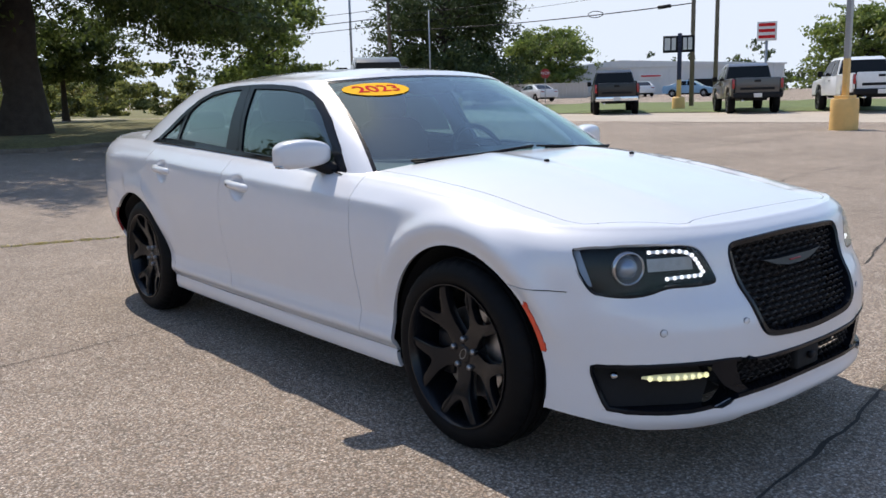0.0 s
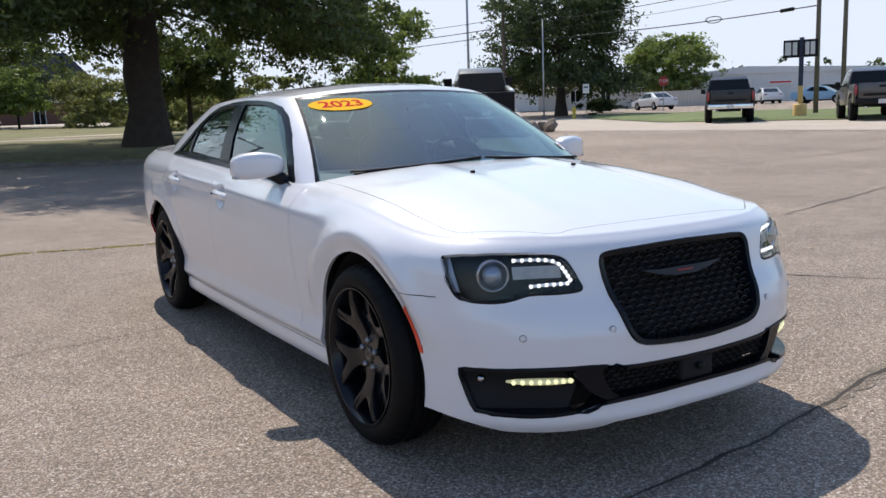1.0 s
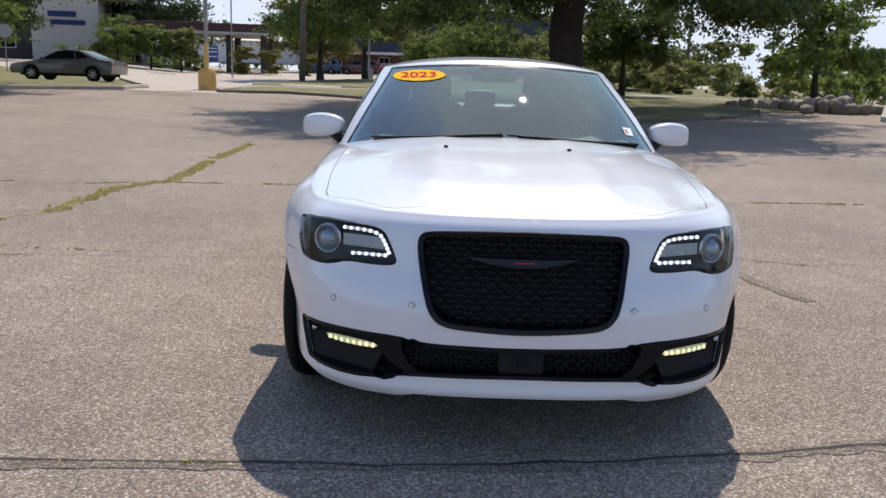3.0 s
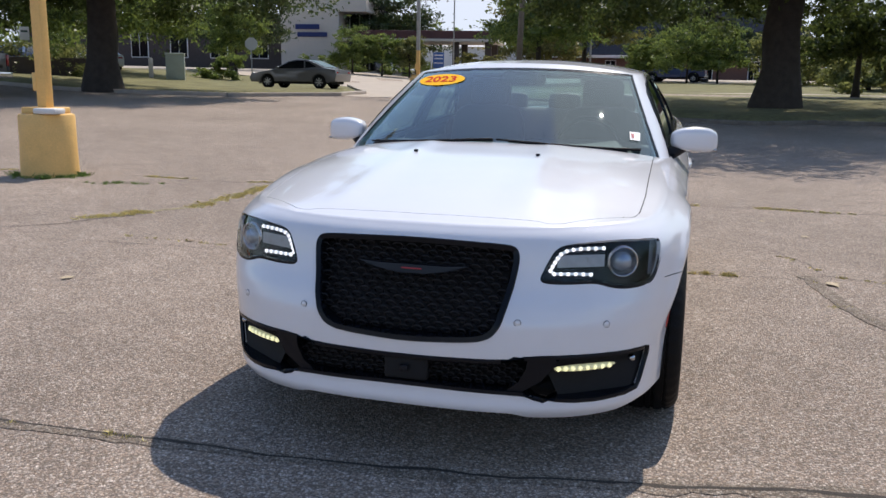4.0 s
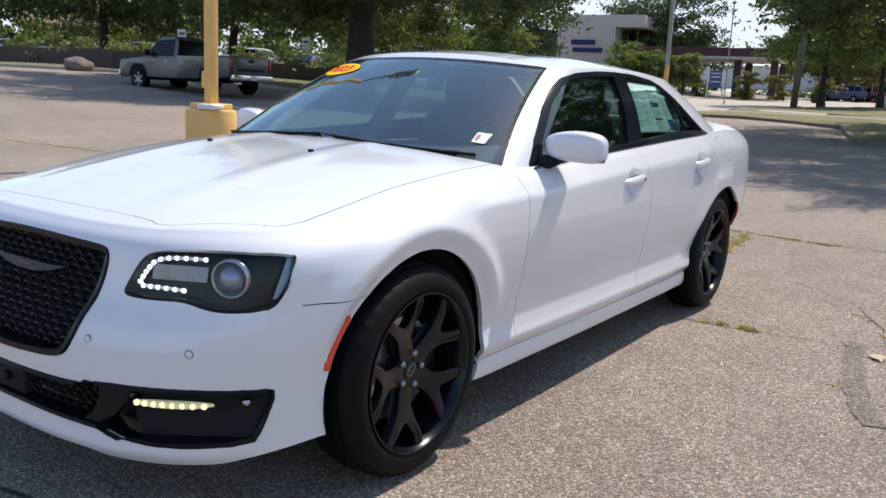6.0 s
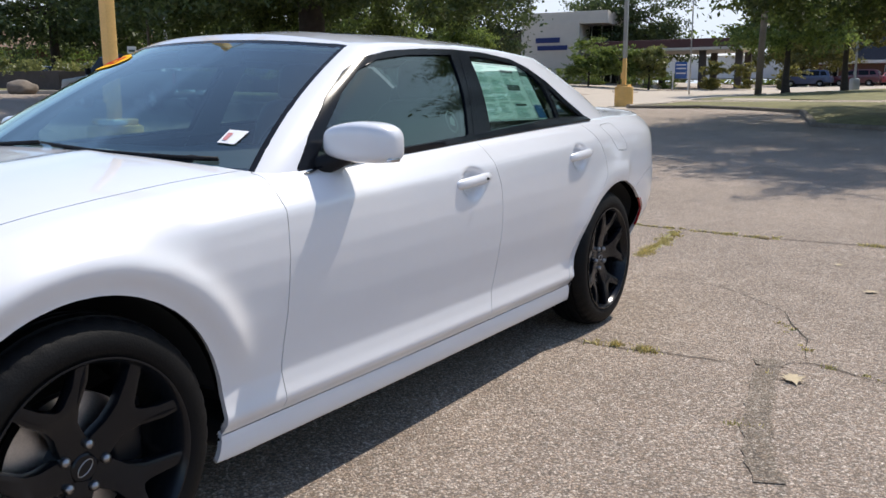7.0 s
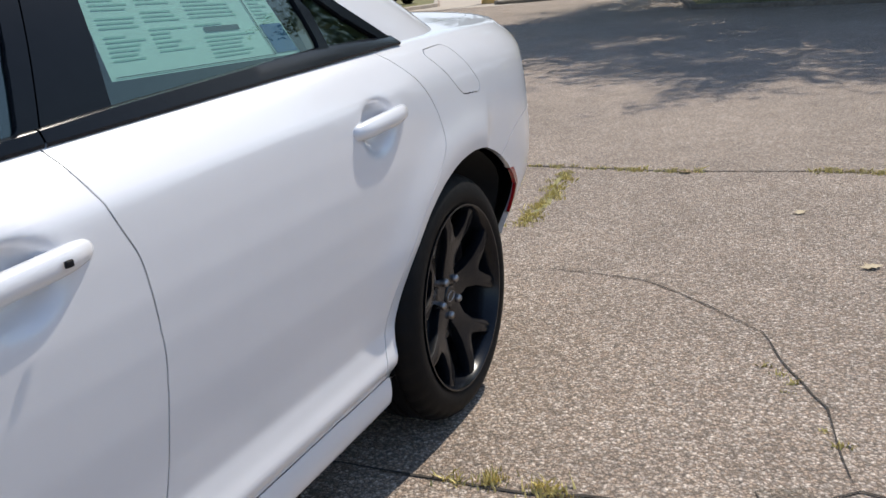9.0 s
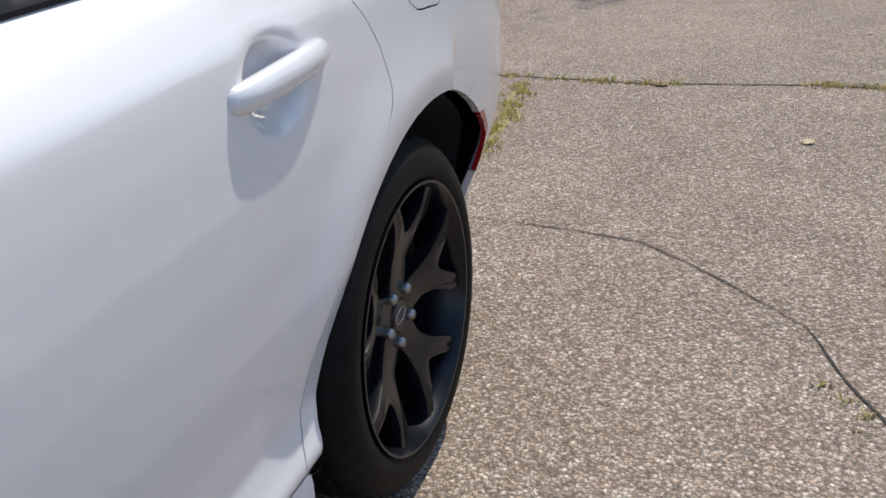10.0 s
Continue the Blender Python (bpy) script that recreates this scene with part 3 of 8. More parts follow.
def f_boot(p):
    return np.where((p[:, 2] > 1.0) & (p[:, 1] > 3.1), sd_poly(p[:, 0], p[:, 1], BOOT), 10)


def f_cabin(p):
    x, y = np.abs(p[:, 0]), p[:, 1]
    fr = (x / .838) ** 2.5 + (np.maximum(.79 - y, 0) / .29) ** 2.5
    re = (x / .838) ** 4 + (np.maximum(y - 2.75, 0) / .79) ** 4
    d = np.where(y < 1.85, fr ** .4, re ** .25) - 1
    return np.where(p[:, 2] > .93, d * .6, 10)


def build_body():
    bm = sheet_mesh(*body_sheet())
    tip = [v for v in bm.verts if v.co.z > .80 and abs(v.co.x) < .30 and 3.75 < v.co.y < 4.04]
    bmesh.ops.remove_doubles(bm, verts=tip, dist=.009)
    side = lambda p: np.abs(p[:, 0]) > .78
    cut(bm, f_arch(0))
    cut(bm, f_arch(1))
    cut(bm, f_grille)
    cut(bm, f_intake)
    cut(bm, f_lamp)
    cut(bm, f_hood)
    cut(bm, f_boot)
    cut(bm, f_cabin)
    cut(bm, f_fuel)
    tail_at = lambda p: (np.abs(p[:, 0]) > .6) & (p[:, 1] > 3.3) & (p[:, 2] > .42) & (p[:, 2] < .70)
    cut(bm, lambda p: np.where(tail_at(p), f_arch(1)(p) - .022, 10))
    for zc in (.465, .635):
        cut(bm, lambda p, zc=zc: np.where(tail_at(p) & (p[:, 1] < 3.75), p[:, 2] - zc, 10))
    cut(bm, f_fmark)
    cut(bm, lambda p: np.where((p[:, 1] > .2) & (p[:, 1] < 2.8), p[:, 2] - .2935, 10))
    for g in (y_front_gap, y_mid_gap, y_rear_gap):
        cut(bm, lambda p, g=g: np.where(side(p) & (p[:, 2] > .28), p[:, 1] - g(p[:, 2]), 10))
    cut(bm, lambda p: np.where((p[:, 1] < -.1) & (np.abs(p[:, 0]) > .6), p[:, 2] - .668, 10))
    cut(bm, lambda p: np.where((p[:, 2] > .668) & (p[:, 2] < .92) & (np.abs(p[:, 0]) > .5), p[:, 1] + .50, 10))
    rear_seam = curve([(3.3, .66), (3.47, .703), (3.56, .757), (3.65, .785), (3.75, .802), (4.2, .83)], .04)
    cut(bm, lambda p: np.where((p[:, 1] > 3.3), p[:, 2] - rear_seam(p[:, 1]), 10))
    bm.normal_update()
    fs = list(bm.faces)
    c = np.array([f.calc_center_median() for f in fs])
    sgn = c[:, 0] > 0
    kinds = np.full(len(fs), "quarter_panel", dtype=object)
    x, y, z = np.abs(c[:, 0]), c[:, 1], c[:, 2]
    kinds[(y < 1.2)] = "front_fender"
    d1, d2, d3 = y_front_gap(z), y_mid_gap(z), y_rear_gap(z)
    lower = (x > .70) & (z < 1.13)
    kinds[lower & (y > d1) & (y < d2)] = "front_door"
    kinds[lower & (y > d2) & (y < d3)] = "rear_door"
    kinds[(z < .2935) & (y > .2) & (y < 2.8)] = "side_skirt"
    kinds[(y < -.1) & (z < .668)] = "front_bumper"
    kinds[(y < -.50)] = "front_bumper"
    kinds[(y > 3.3) & (z < rear_seam(y))] = "rear_bumper"
    kinds[f_fuel(c) < 0] = "fuel_door"
    kinds[f_rmark(c) < 0] = "rear_marker"
    kinds[f_fmark(c) < 0] = "front_marker"
    kinds[f_hood(c) < 0] = "hood"
    kinds[f_boot(c) < 0] = "trunk_lid"
    kinds[f_cabin(c) < 0] = "none"
    kinds[f_lamp(c) < 0] = "headlamp"
    kinds[f_grille(c) < 0] = "grille"
    kinds[f_intake(c) < 0] = "intake"
    kinds[(f_arch(0)(c) < 0) | (f_arch(1)(c) < 0)] = "none"
    return bm, fs, kinds, sgn, c


body_bm, body_fs, body_kind, body_sgn, body_c = build_body()


def faces_of(kind, sign=None):
    return [f for f, k, s in zip(body_fs, body_kind, body_sgn) if k == kind and (sign is None or s == sign)]


joined = lambda p: p.y < -.30 and p.z > .664 and abs(p.y + .50) < .004
for name in ("front_bumper", "hood", "trunk_lid", "rear_bumper"):
    part(name, take(body_bm, faces_of(name), .0018, .018, 0, joined), M["white"], car)
for name in ("front_fender", "front_door", "rear_door", "side_skirt", "quarter_panel"):
    for sg in (True, False):
        part(name, take(body_bm, faces_of(name, sg), .0018, .018, 0, joined), M["white"], car)
part("fuel_door", take(body_bm, faces_of("fuel_door"), .0015, .012), M["white"], car)
for sg in (True, False):
    part("side_marker", take(body_bm, faces_of("front_marker", sg), .0006, .012, .0015), M["amber"], car, "orange side marker reflector")
    part("rear_marker", take(body_bm, faces_of("rear_marker", sg), .0004, .012, .001), M["redlens"], car, "dark red rear side marker")
# dark lining behind the gaps
skin = [f for f, k in zip(body_fs, body_kind) if k in ("front_fender", "front_door", "rear_door", "side_skirt", "quarter_panel", "hood", "trunk_lid", "rear_bumper", "front_bumper", "fuel_door")]
part("inner_shell", take(body_bm, skin, 0, 0, -.016), M["void"], car, "black inner body shell")


def headlamp(sg):
    lens = part("headlight", take(body_bm, faces_of("headlamp", sg), .002, 0, .0), M["lens"], car, "dark headlight with lit LED daytime strip")
    lens.visible_shadow = False
    inner = faces_of("headlamp", sg)
    out = bmesh.new()
    vm = {}
    for f in inner:
        for v in f.verts:
            if v not in vm:
                vm[v] = out.verts.new(v.co + Vector((-.25 * (1 if v.co.x > 0 else -1) * .12, .055, -.002)))
        out.faces.new([vm[v] for v in f.verts])
    part("housing", out, M["housing"], lens, "black lamp housing")
    s = 1 if sg else -1
    bowl = lambda px, pz, back: Vector((s * px, front_y(px, pz) + back, pz))
    ring = lathe([(0, .0), (.004, .030), (.0, .040), (-.012, .047), (-.018, .050), (-.018, .054), (.0, .057)], 32, "x")
    ring.transform(Matrix.Translation(bowl(.712, .742, .035)) @ Matrix.Rotation(radians(-90 + s * 24), 4, "Z") @ Matrix.Diagonal((-1, 1, 1, 1)))
    part("projector_ring", ring, M["darkchrome"], lens, "chrome projector ring")
    lensball = bmesh.new()
    bmesh.ops.create_uvsphere(lensball, u_segments=24, v_segments=14, radius=.036, matrix=Matrix.Translation(bowl(.712, .742, .036)))
    part("projector_lens", lensball, M["projector"], lens)
    refl = bmesh.new()
    mids = [(.50, .745), (.55, .747), (.60, .748), (.655, .748)]
    for k in range(3):
        a, b = mids[k], mids[k + 1]
        q = [bowl(a[0], a[1] + .02, .03), bowl(b[0], b[1] + .02, .03), bowl(b[0], b[1] - .022, .035), bowl(a[0], a[1] - .022, .035)]
        refl.faces.new([refl.verts.new(v) for v in q])
    part("reflector", refl, M["smoke"], lens, "silver inner reflector", smooth=False)
    amb = bmesh.new()
    q = [bowl(.80, .80, .03), bowl(.832, .80, .03), bowl(.828, .69, .035), bowl(.80, .685, .035)]
    amb.faces.new([amb.verts.new(v) for v in q])
    part("side_reflector", amb, M["smoke"], lens, smooth=False)
    outline_ring([(s * a, b) for a, b in HEADLAMP], .007, .03, .001, M["black"], lens, "lamp_bezel", "gloss black lamp edge")
    # daytime strip: a bent row of bright beads
    pts = [(.650, .790), (.625, .790), (.600, .790), (.575, .789), (.552, .787), (.530, .782), (.512, .772), (.502, .758), (.494, .744), (.487, .730), (.481, .716), (.494, .706), (.517, .706), (.540, .706), (.565, .706), (.590, .705), (.615, .704)]
    part("light_strip", tube([bowl(px, pz, .019) for px, pz in pts], .0048, 8), M["led_soft"], lens, "glowing white light strip")
    for px, pz in pts:
        bead = bmesh.new()
        bmesh.ops.create_uvsphere(bead, u_segments=10, v_segments=7, radius=.0072, matrix=Matrix.Translation(bowl(px, pz, .016)))
        part("led_bead", bead, M["led"], lens)


def front_y(x, z):
    a = float(plain_w(z + (1.0 - .848) * float(smooth01((z - .55) / .298)))) * .985
    return -float(nose_b(z + .024 * float(smooth01((z - .6) / .248)))) * max(1 - min(abs(x) / a, .9995) ** 3, 1e-4) ** (1 / 3)


# grille: frame, cells, winged badge without lettering
def outline_ring(poly, inset, depth, out, mat, parent, name, label=""):
    """A raised rim round an opening of the nose."""
    n = len(poly)
    bm = bmesh.new()
    cx, cz = sum(p[0] for p in poly) / n, sum(p[1] for p in poly) / n
    dense = []
    for i in range(n):
        (x0, z0), (x1, z1) = poly[i], poly[(i + 1) % n]
        m = max(1, int(math.hypot(x1 - x0, z1 - z0) / .03))
        dense += [(x0 + (x1 - x0) * k / m, z0 + (z1 - z0) * k / m) for k in range(m)]
    n = len(dense)
    rings = []
    for lvl in range(4):
        ring = []
        for i, (x, z) in enumerate(dense):
            (xa, za), (xb, zb) = dense[i - 1], dense[(i + 1) % n]
            tx, tz = xb - xa, zb - za
            ln = math.hypot(tx, tz) or 1
            nx, nz = -tz / ln, tx / ln
            if (cx - x) * nx + (cz - z) * nz < 0:
                nx, nz = -nx, -nz
            k, back = [(-.004, .001), (.001, -out), (inset, -out * .6), (inset + .004, depth)][lvl]
            px, pz = x + nx * k, z + nz * k
            ring.append(bm.verts.new((px, front_y(x, z) + back, pz)))
        rings.append(ring)
    for r0, r1 in zip(rings, rings[1:]):
        for i in range(n):
            bm.faces.new((r0[i], r0[(i + 1) % n], r1[(i + 1) % n], r1[i]))
    bmesh.ops.recalc_face_normals(bm, faces=bm.faces)
    return part(name, sharp(bm, 50), mat, parent, label)


headlamp(True)
headlamp(False)
grille = outline_ring(GRILLE, .018, .07, .008, M["black"], car, "grille", "gloss black grille with a wavy mesh")


def backing(poly, back, mat, parent, name):
    bm = bmesh.new()
    vs = [bm.verts.new((x, front_y(min(abs(x), .78), z) + back, z)) for x, z in poly]
    bm.faces.new(vs)
    return part(name, bm, mat, parent, smooth=False)


backing(GRILLE, .09, M["void"], grille, "grille_backing")


def grille_cells(poly, dx, dz, rad, back, margin):
    """Staggered flat hexagonal loops that fill an opening."""
    bm = bmesh.new()
    zs = [p[1] for p in poly]
    xs = [p[0] for p in poly]
    z, row = min(zs), 0
    while z < max(zs):
        x = min(xs) - (dx / 2 if row % 2 else 0)
        while x < max(xs):
            if sd_poly(np.array([x]), np.array([z]), poly)[0] < -margin:
                yy = front_y(x, z) + back
                w, h = dx * .66, dz * .72
                ring = []
                for a, b in ((-.5, .12), (-.25, .5), (.25, .5), (.5, .12), (.32, -.42), (-.32, -.42)):
                    ring.append((x + a * w * 1.05, yy - (.010 if b > 0 else -.008), z + b * h))
                tube(ring, rad, 5, bm, closed=True)
            x += dx
        z += dz * .62
        row += 1
    return bm


part("grille_mesh", grille_cells(GRILLE, .052, .031, .0034, .030, .020), M["satin"], grille, "black mesh of staggered loops")
badge = bmesh.new()
wing = [(-.205, .722), (-.12, .716), (-.05, .716), (.05, .716), (.12, .716), (.205, .722), (.13, .700), (.05, .688), (-.05, .688), (-.13, .700)]
v0 = [badge.verts.new((x, front_y(x, z) - .004, z)) for x, z in wing]
v1 = [badge.verts.new((x, front_y(x, z) + .02, z)) for x, z in wing]
badge.faces.new(v0)
for i in range(len(wing)):
    badge.faces.new((v0[i], v0[(i + 1) % 10], v1[(i + 1) % 10], v1[i]))
bmesh.ops.recalc_face_normals(badge, faces=badge.faces)
bd = part("badge", badge, M["satin"], grille, "dark winged badge", smooth=False)
part("badge_bar", box(.075, .005, .006, (0, front_y(0, .704) - .006, .704), .002), plain("badge_red", (0.35, .05, .06), .35, metal=.5), grille, "small red bar")

# lower intake with fog lamps
intake = outline_ring(INTAKE, .012, .075, .004, M["black"], car, "lower_intake", "gloss black lower intake with lit fog lamps")
backing(INTAKE, .11, M["void"], intake, "intake_backing")
part("intake_mesh", grille_cells([(-.40, .408), (.40, .408), (.44, .31), (-.44, .31)], .040, .026, .0028, .040, .010), M["satin"], intake, "black mesh")
part("sensor_block", box(.16, .06, .085, (0, front_y(0, .355) + .040, .357), .012), M["void"], intake, "black sensor housing")
part("camera_eye", box(.03, .02, .026, (.0, front_y(0, .36) - .002, .362), .008), M["plastic"], intake)
for s in (1, -1):
    # pocket floor and blade round the fog lamp
    bm = bmesh.new()
    poc = [(.46, .425), (.80, .425), (.79, .30), (.765, .282), (.53, .285)]
    vs = [bm.verts.new((s * x, front_y(x, z) + .035 + (.03 if z > .35 else .0), z)) for x, z in poc]
    bm.faces.new(vs)
    part("fog_pocket", bm, M["void"], intake, smooth=False)
    blade = [(.43, .436), (.505, .436), (.53, .415), (.475, .345), (.41, .305), (.345, .300), (.40, .34), (.425, .39)]
    bm = bmesh.new()
    a0 = [bm.verts.new((s * x, front_y(x, z) + .006, z)) for x, z in blade]
    a1 = [bm.verts.new((s * x, front_y(x, z) + .06, z)) for x, z in blade]
    bm.faces.new(a0)
    for i in range(len(blade)):
        bm.faces.new((a0[i], a0[(i + 1) % 8], a1[(i + 1) % 8], a1[i]))
    bmesh.ops.recalc_face_normals(bm, faces=bm.faces)
    part("intake_blade", bm, M["black"], intake, smooth=False)
    fog = part("fog_lamp", tube([(s * (.515 + .195 * k / 8), front_y(.515 + .195 * k / 8, .385) + .028, .384 + .004 * k / 8) for k in range(9)], [.004, .009, .011, .012, .012, .012, .011, .009, .004], 10), M["led_fog_soft"], intake, "lit LED fog lamp bar")
    for k in range(8):
        px = .530 + .0235 * k
        bead = bmesh.new()
        bmesh.ops.create_uvsphere(bead, u_segments=10, v_segments=7, radius=.0092, matrix=Matrix.Translation((s * px, front_y(px, .385) + .020, .386)))
        part("led_bead", bead, M["led_fog"], fog)
    side = bmesh.new()
    bmesh.ops.create_uvsphere(side, u_segments=14, v_segments=9, radius=.014, matrix=Matrix.Translation((s * .765, front_y(.765, .392) + .035, .392)))
    part("fog_spot", side, M["darkchrome"], intake)

# parking sensors on the bumper
for s in (1, -1):
    for px, pz, turn in ((.392, .552, 14), (.680, .543, 30), (.864, .535, 68)):
        bm = lathe([(.0025, .0), (.0025, .0095), (.0005, .0108)], 20, "x")
        ringm = lathe([(-.001, .0108), (.0012, .0112), (.0012, .0124), (-.002, .0130)], 20, "x")
        bm.transform(Matrix.Translation((s * px, front_y(px, pz) - .001, pz)) @ Matrix.Rotation(radians(-90 + s * turn), 4, "Z"))
        ringm.transform(Matrix.Translation((s * px, front_y(px, pz) - .001, pz)) @ Matrix.Rotation(radians(-90 + s * turn), 4, "Z"))
        sens = part("parking_sensor", bm, M["white"], car, "small round white sensor")
        part("sensor_ring", ringm, plain("sensor_ring", (.16, .165, .18), .4) if "sensor_ring" not in bpy.data.materials else bpy.data.materials["sensor_ring"], sens)
# washer nozzles
for s in (1, -1):
    zz = float(top_h(np.array(.28), np.array(.13)))
    bm = box(.019, .016, .012, (s * .282, .13, zz + .004), .004)
    part("washer_nozzle", bm, M["plastic"], car, "black washer nozzle")

# ---- cabin: panes, pillars, roof ----
cab = sheet_mesh(glass_sheet())
SIDE_OPEN = [(.80, 1.005), (.835, 1.035), (.90, 1.10), (1.06, 1.222), (1.20, 1.305), (1.33, 1.358), (1.50, 1.388), (1.70, 1.402), (1.95, 1.410), (2.20, 1.405), (2.42, 1.385), (2.56, 1.345), (2.68, 1.285), (2.80, 1.20), (2.99, 1.092), (2.985, 1.070), (1.8, 1.022), (.80, .970)]
FRONT_PANE = [(.90, 1.035), (1.00, 1.130), (1.13, 1.232), (1.26, 1.307), (1.40, 1.350), (1.60, 1.372), (1.905, 1.384), (1.862, 1.22), (1.80, 1.060), (.89, 1.015)]
REAR_PANE = [(2.055, 1.384), (2.22, 1.380), (2.40, 1.362), (2.52, 1.325), (2.60, 1.275), (2.625, 1.110), (1.985, 1.074), (2.02, 1.22)]
REAR_VENT = [(2.645, 1.265), (2.70, 1.225), (2.78, 1.17), (2.905, 1.105), (2.895, 1.098), (2.66, 1.105)]


def onside(p):
    return np.abs(p[:, 0]) > .595 + (1.42 - p[:, 2]) * .46 + .012


def f_side(poly):
    return lambda p: np.where((np.abs(p[:, 0]) > .58), sd_poly(p[:, 1], p[:, 2], poly), 10)


def ws_edge(z):
    return .786 + (.606 - .786) * (z - 1.02) / (1.40 - 1.02)


def f_wind(p):
    fx = np.abs(p[:, 0]) - ws_edge(p[:, 2])
    top = p[:, 2] - (1.432 - .028 * (np.abs(p[:, 0]) / .6) ** 2)
    return np.where(p[:, 1] < 1.75, np.maximum(fx, top), 10)


def f_frit(p):
    return f_wind(p) + .011


def f_back(p):
    fx = np.abs(p[:, 0]) - (.64 + (.52 - .64) * (p[:, 2] - 1.1) / .3)
    top = p[:, 2] - 1.415
    return np.where(p[:, 1] > 2.6, np.maximum(fx, top), 10)


def f_sun(p):
    d = np.maximum(np.abs(p[:, 0]) - .42, np.abs(p[:, 1] - 1.80) - .30)
    return np.where(p[:, 2] > 1.43, d, 10)


for fn in (f_side(SIDE_OPEN), f_side(FRONT_PANE), f_side(REAR_PANE), f_side(REAR_VENT), f_wind, f_frit, f_back, f_sun):
    cut(cab, fn)
cut(cab, lambda p: np.where((np.abs(p[:, 0]) > .58) & (p[:, 2] < 1.43), p[:, 1] - (1.835 + (p[:, 2] - 1.05) * .40), 10))
cab.normal_update()
cfs = list(cab.faces)
cc = np.array([f.calc_center_median() for f in cfs])
ck = np.full(len(cfs), "roof", dtype=object)
ck[f_side(SIDE_OPEN)(cc) < 0] = "window_trim"
ck[f_side(FRONT_PANE)(cc) < 0] = "front_side_window"
ck[f_side(REAR_PANE)(cc) < 0] = "rear_side_window"
ck[f_side(REAR_VENT)(cc) < 0] = "quarter_window"
ck[f_wind(cc) < 0] = "windshield_border"
ck[f_frit(cc) < 0] = "windshield"
ck[f_back(cc) < 0] = "rear_window"
ck[f_sun(cc) < 0] = "sunroof"


def cab_faces(kind, sg=None, more=None):
    return [f for f, k, c in zip(cfs, ck, cc) if k == kind and (sg is None or (c[0] > 0) == sg) and (more is None or more(c))]


part("roof", take(cab, cab_faces("roof"), .0008, .03), M["white"], car, "white roof and pillars")
part("headliner", take(cab, [f for f, k in zip(cfs, ck) if k in ("roof", "window_trim", "windshield_border")], 0, 0, -.03), M["liner"], car, "grey cabin lining")
part("windshield_border", take(cab, cab_faces("windshield_border"), 0, .004, -.002), M["black"], car)
ws = part("windshield", take(cab, cab_faces("windshield"), 0, 0, -.002), M["glass"], car, "clear glass windshield")
ws.visible_shadow = False
rw = part("rear_window", take(cab, cab_faces("rear_window"), .001, 0, -.003), M["tint"], car)
rw.visible_shadow = False
part("sunroof", take(cab, cab_faces("sunroof"), .003, .015, -.002), M["black"], car, "dark glass sunroof")
for sg in (True, False):
    bsplit = lambda c: c[1] < 1.835 + (c[2] - 1.05) * .40
    part("window_trim", take(cab, cab_faces("window_trim", sg, bsplit), .0015, .012, .004), M["black"], car, "gloss black window frame")
    part("window_trim", take(cab, cab_faces("window_trim", sg, lambda c: not bsplit(c)), .0015, .012, .004), M["black"], car, "gloss black window frame")
    for k in ("front_side_window", "rear_side_window", "quarter_window"):
        w = part(k, take(cab, cab_faces(k, sg), 0, 0, -.004), M["tint"], car)
        w.visible_shadow = False

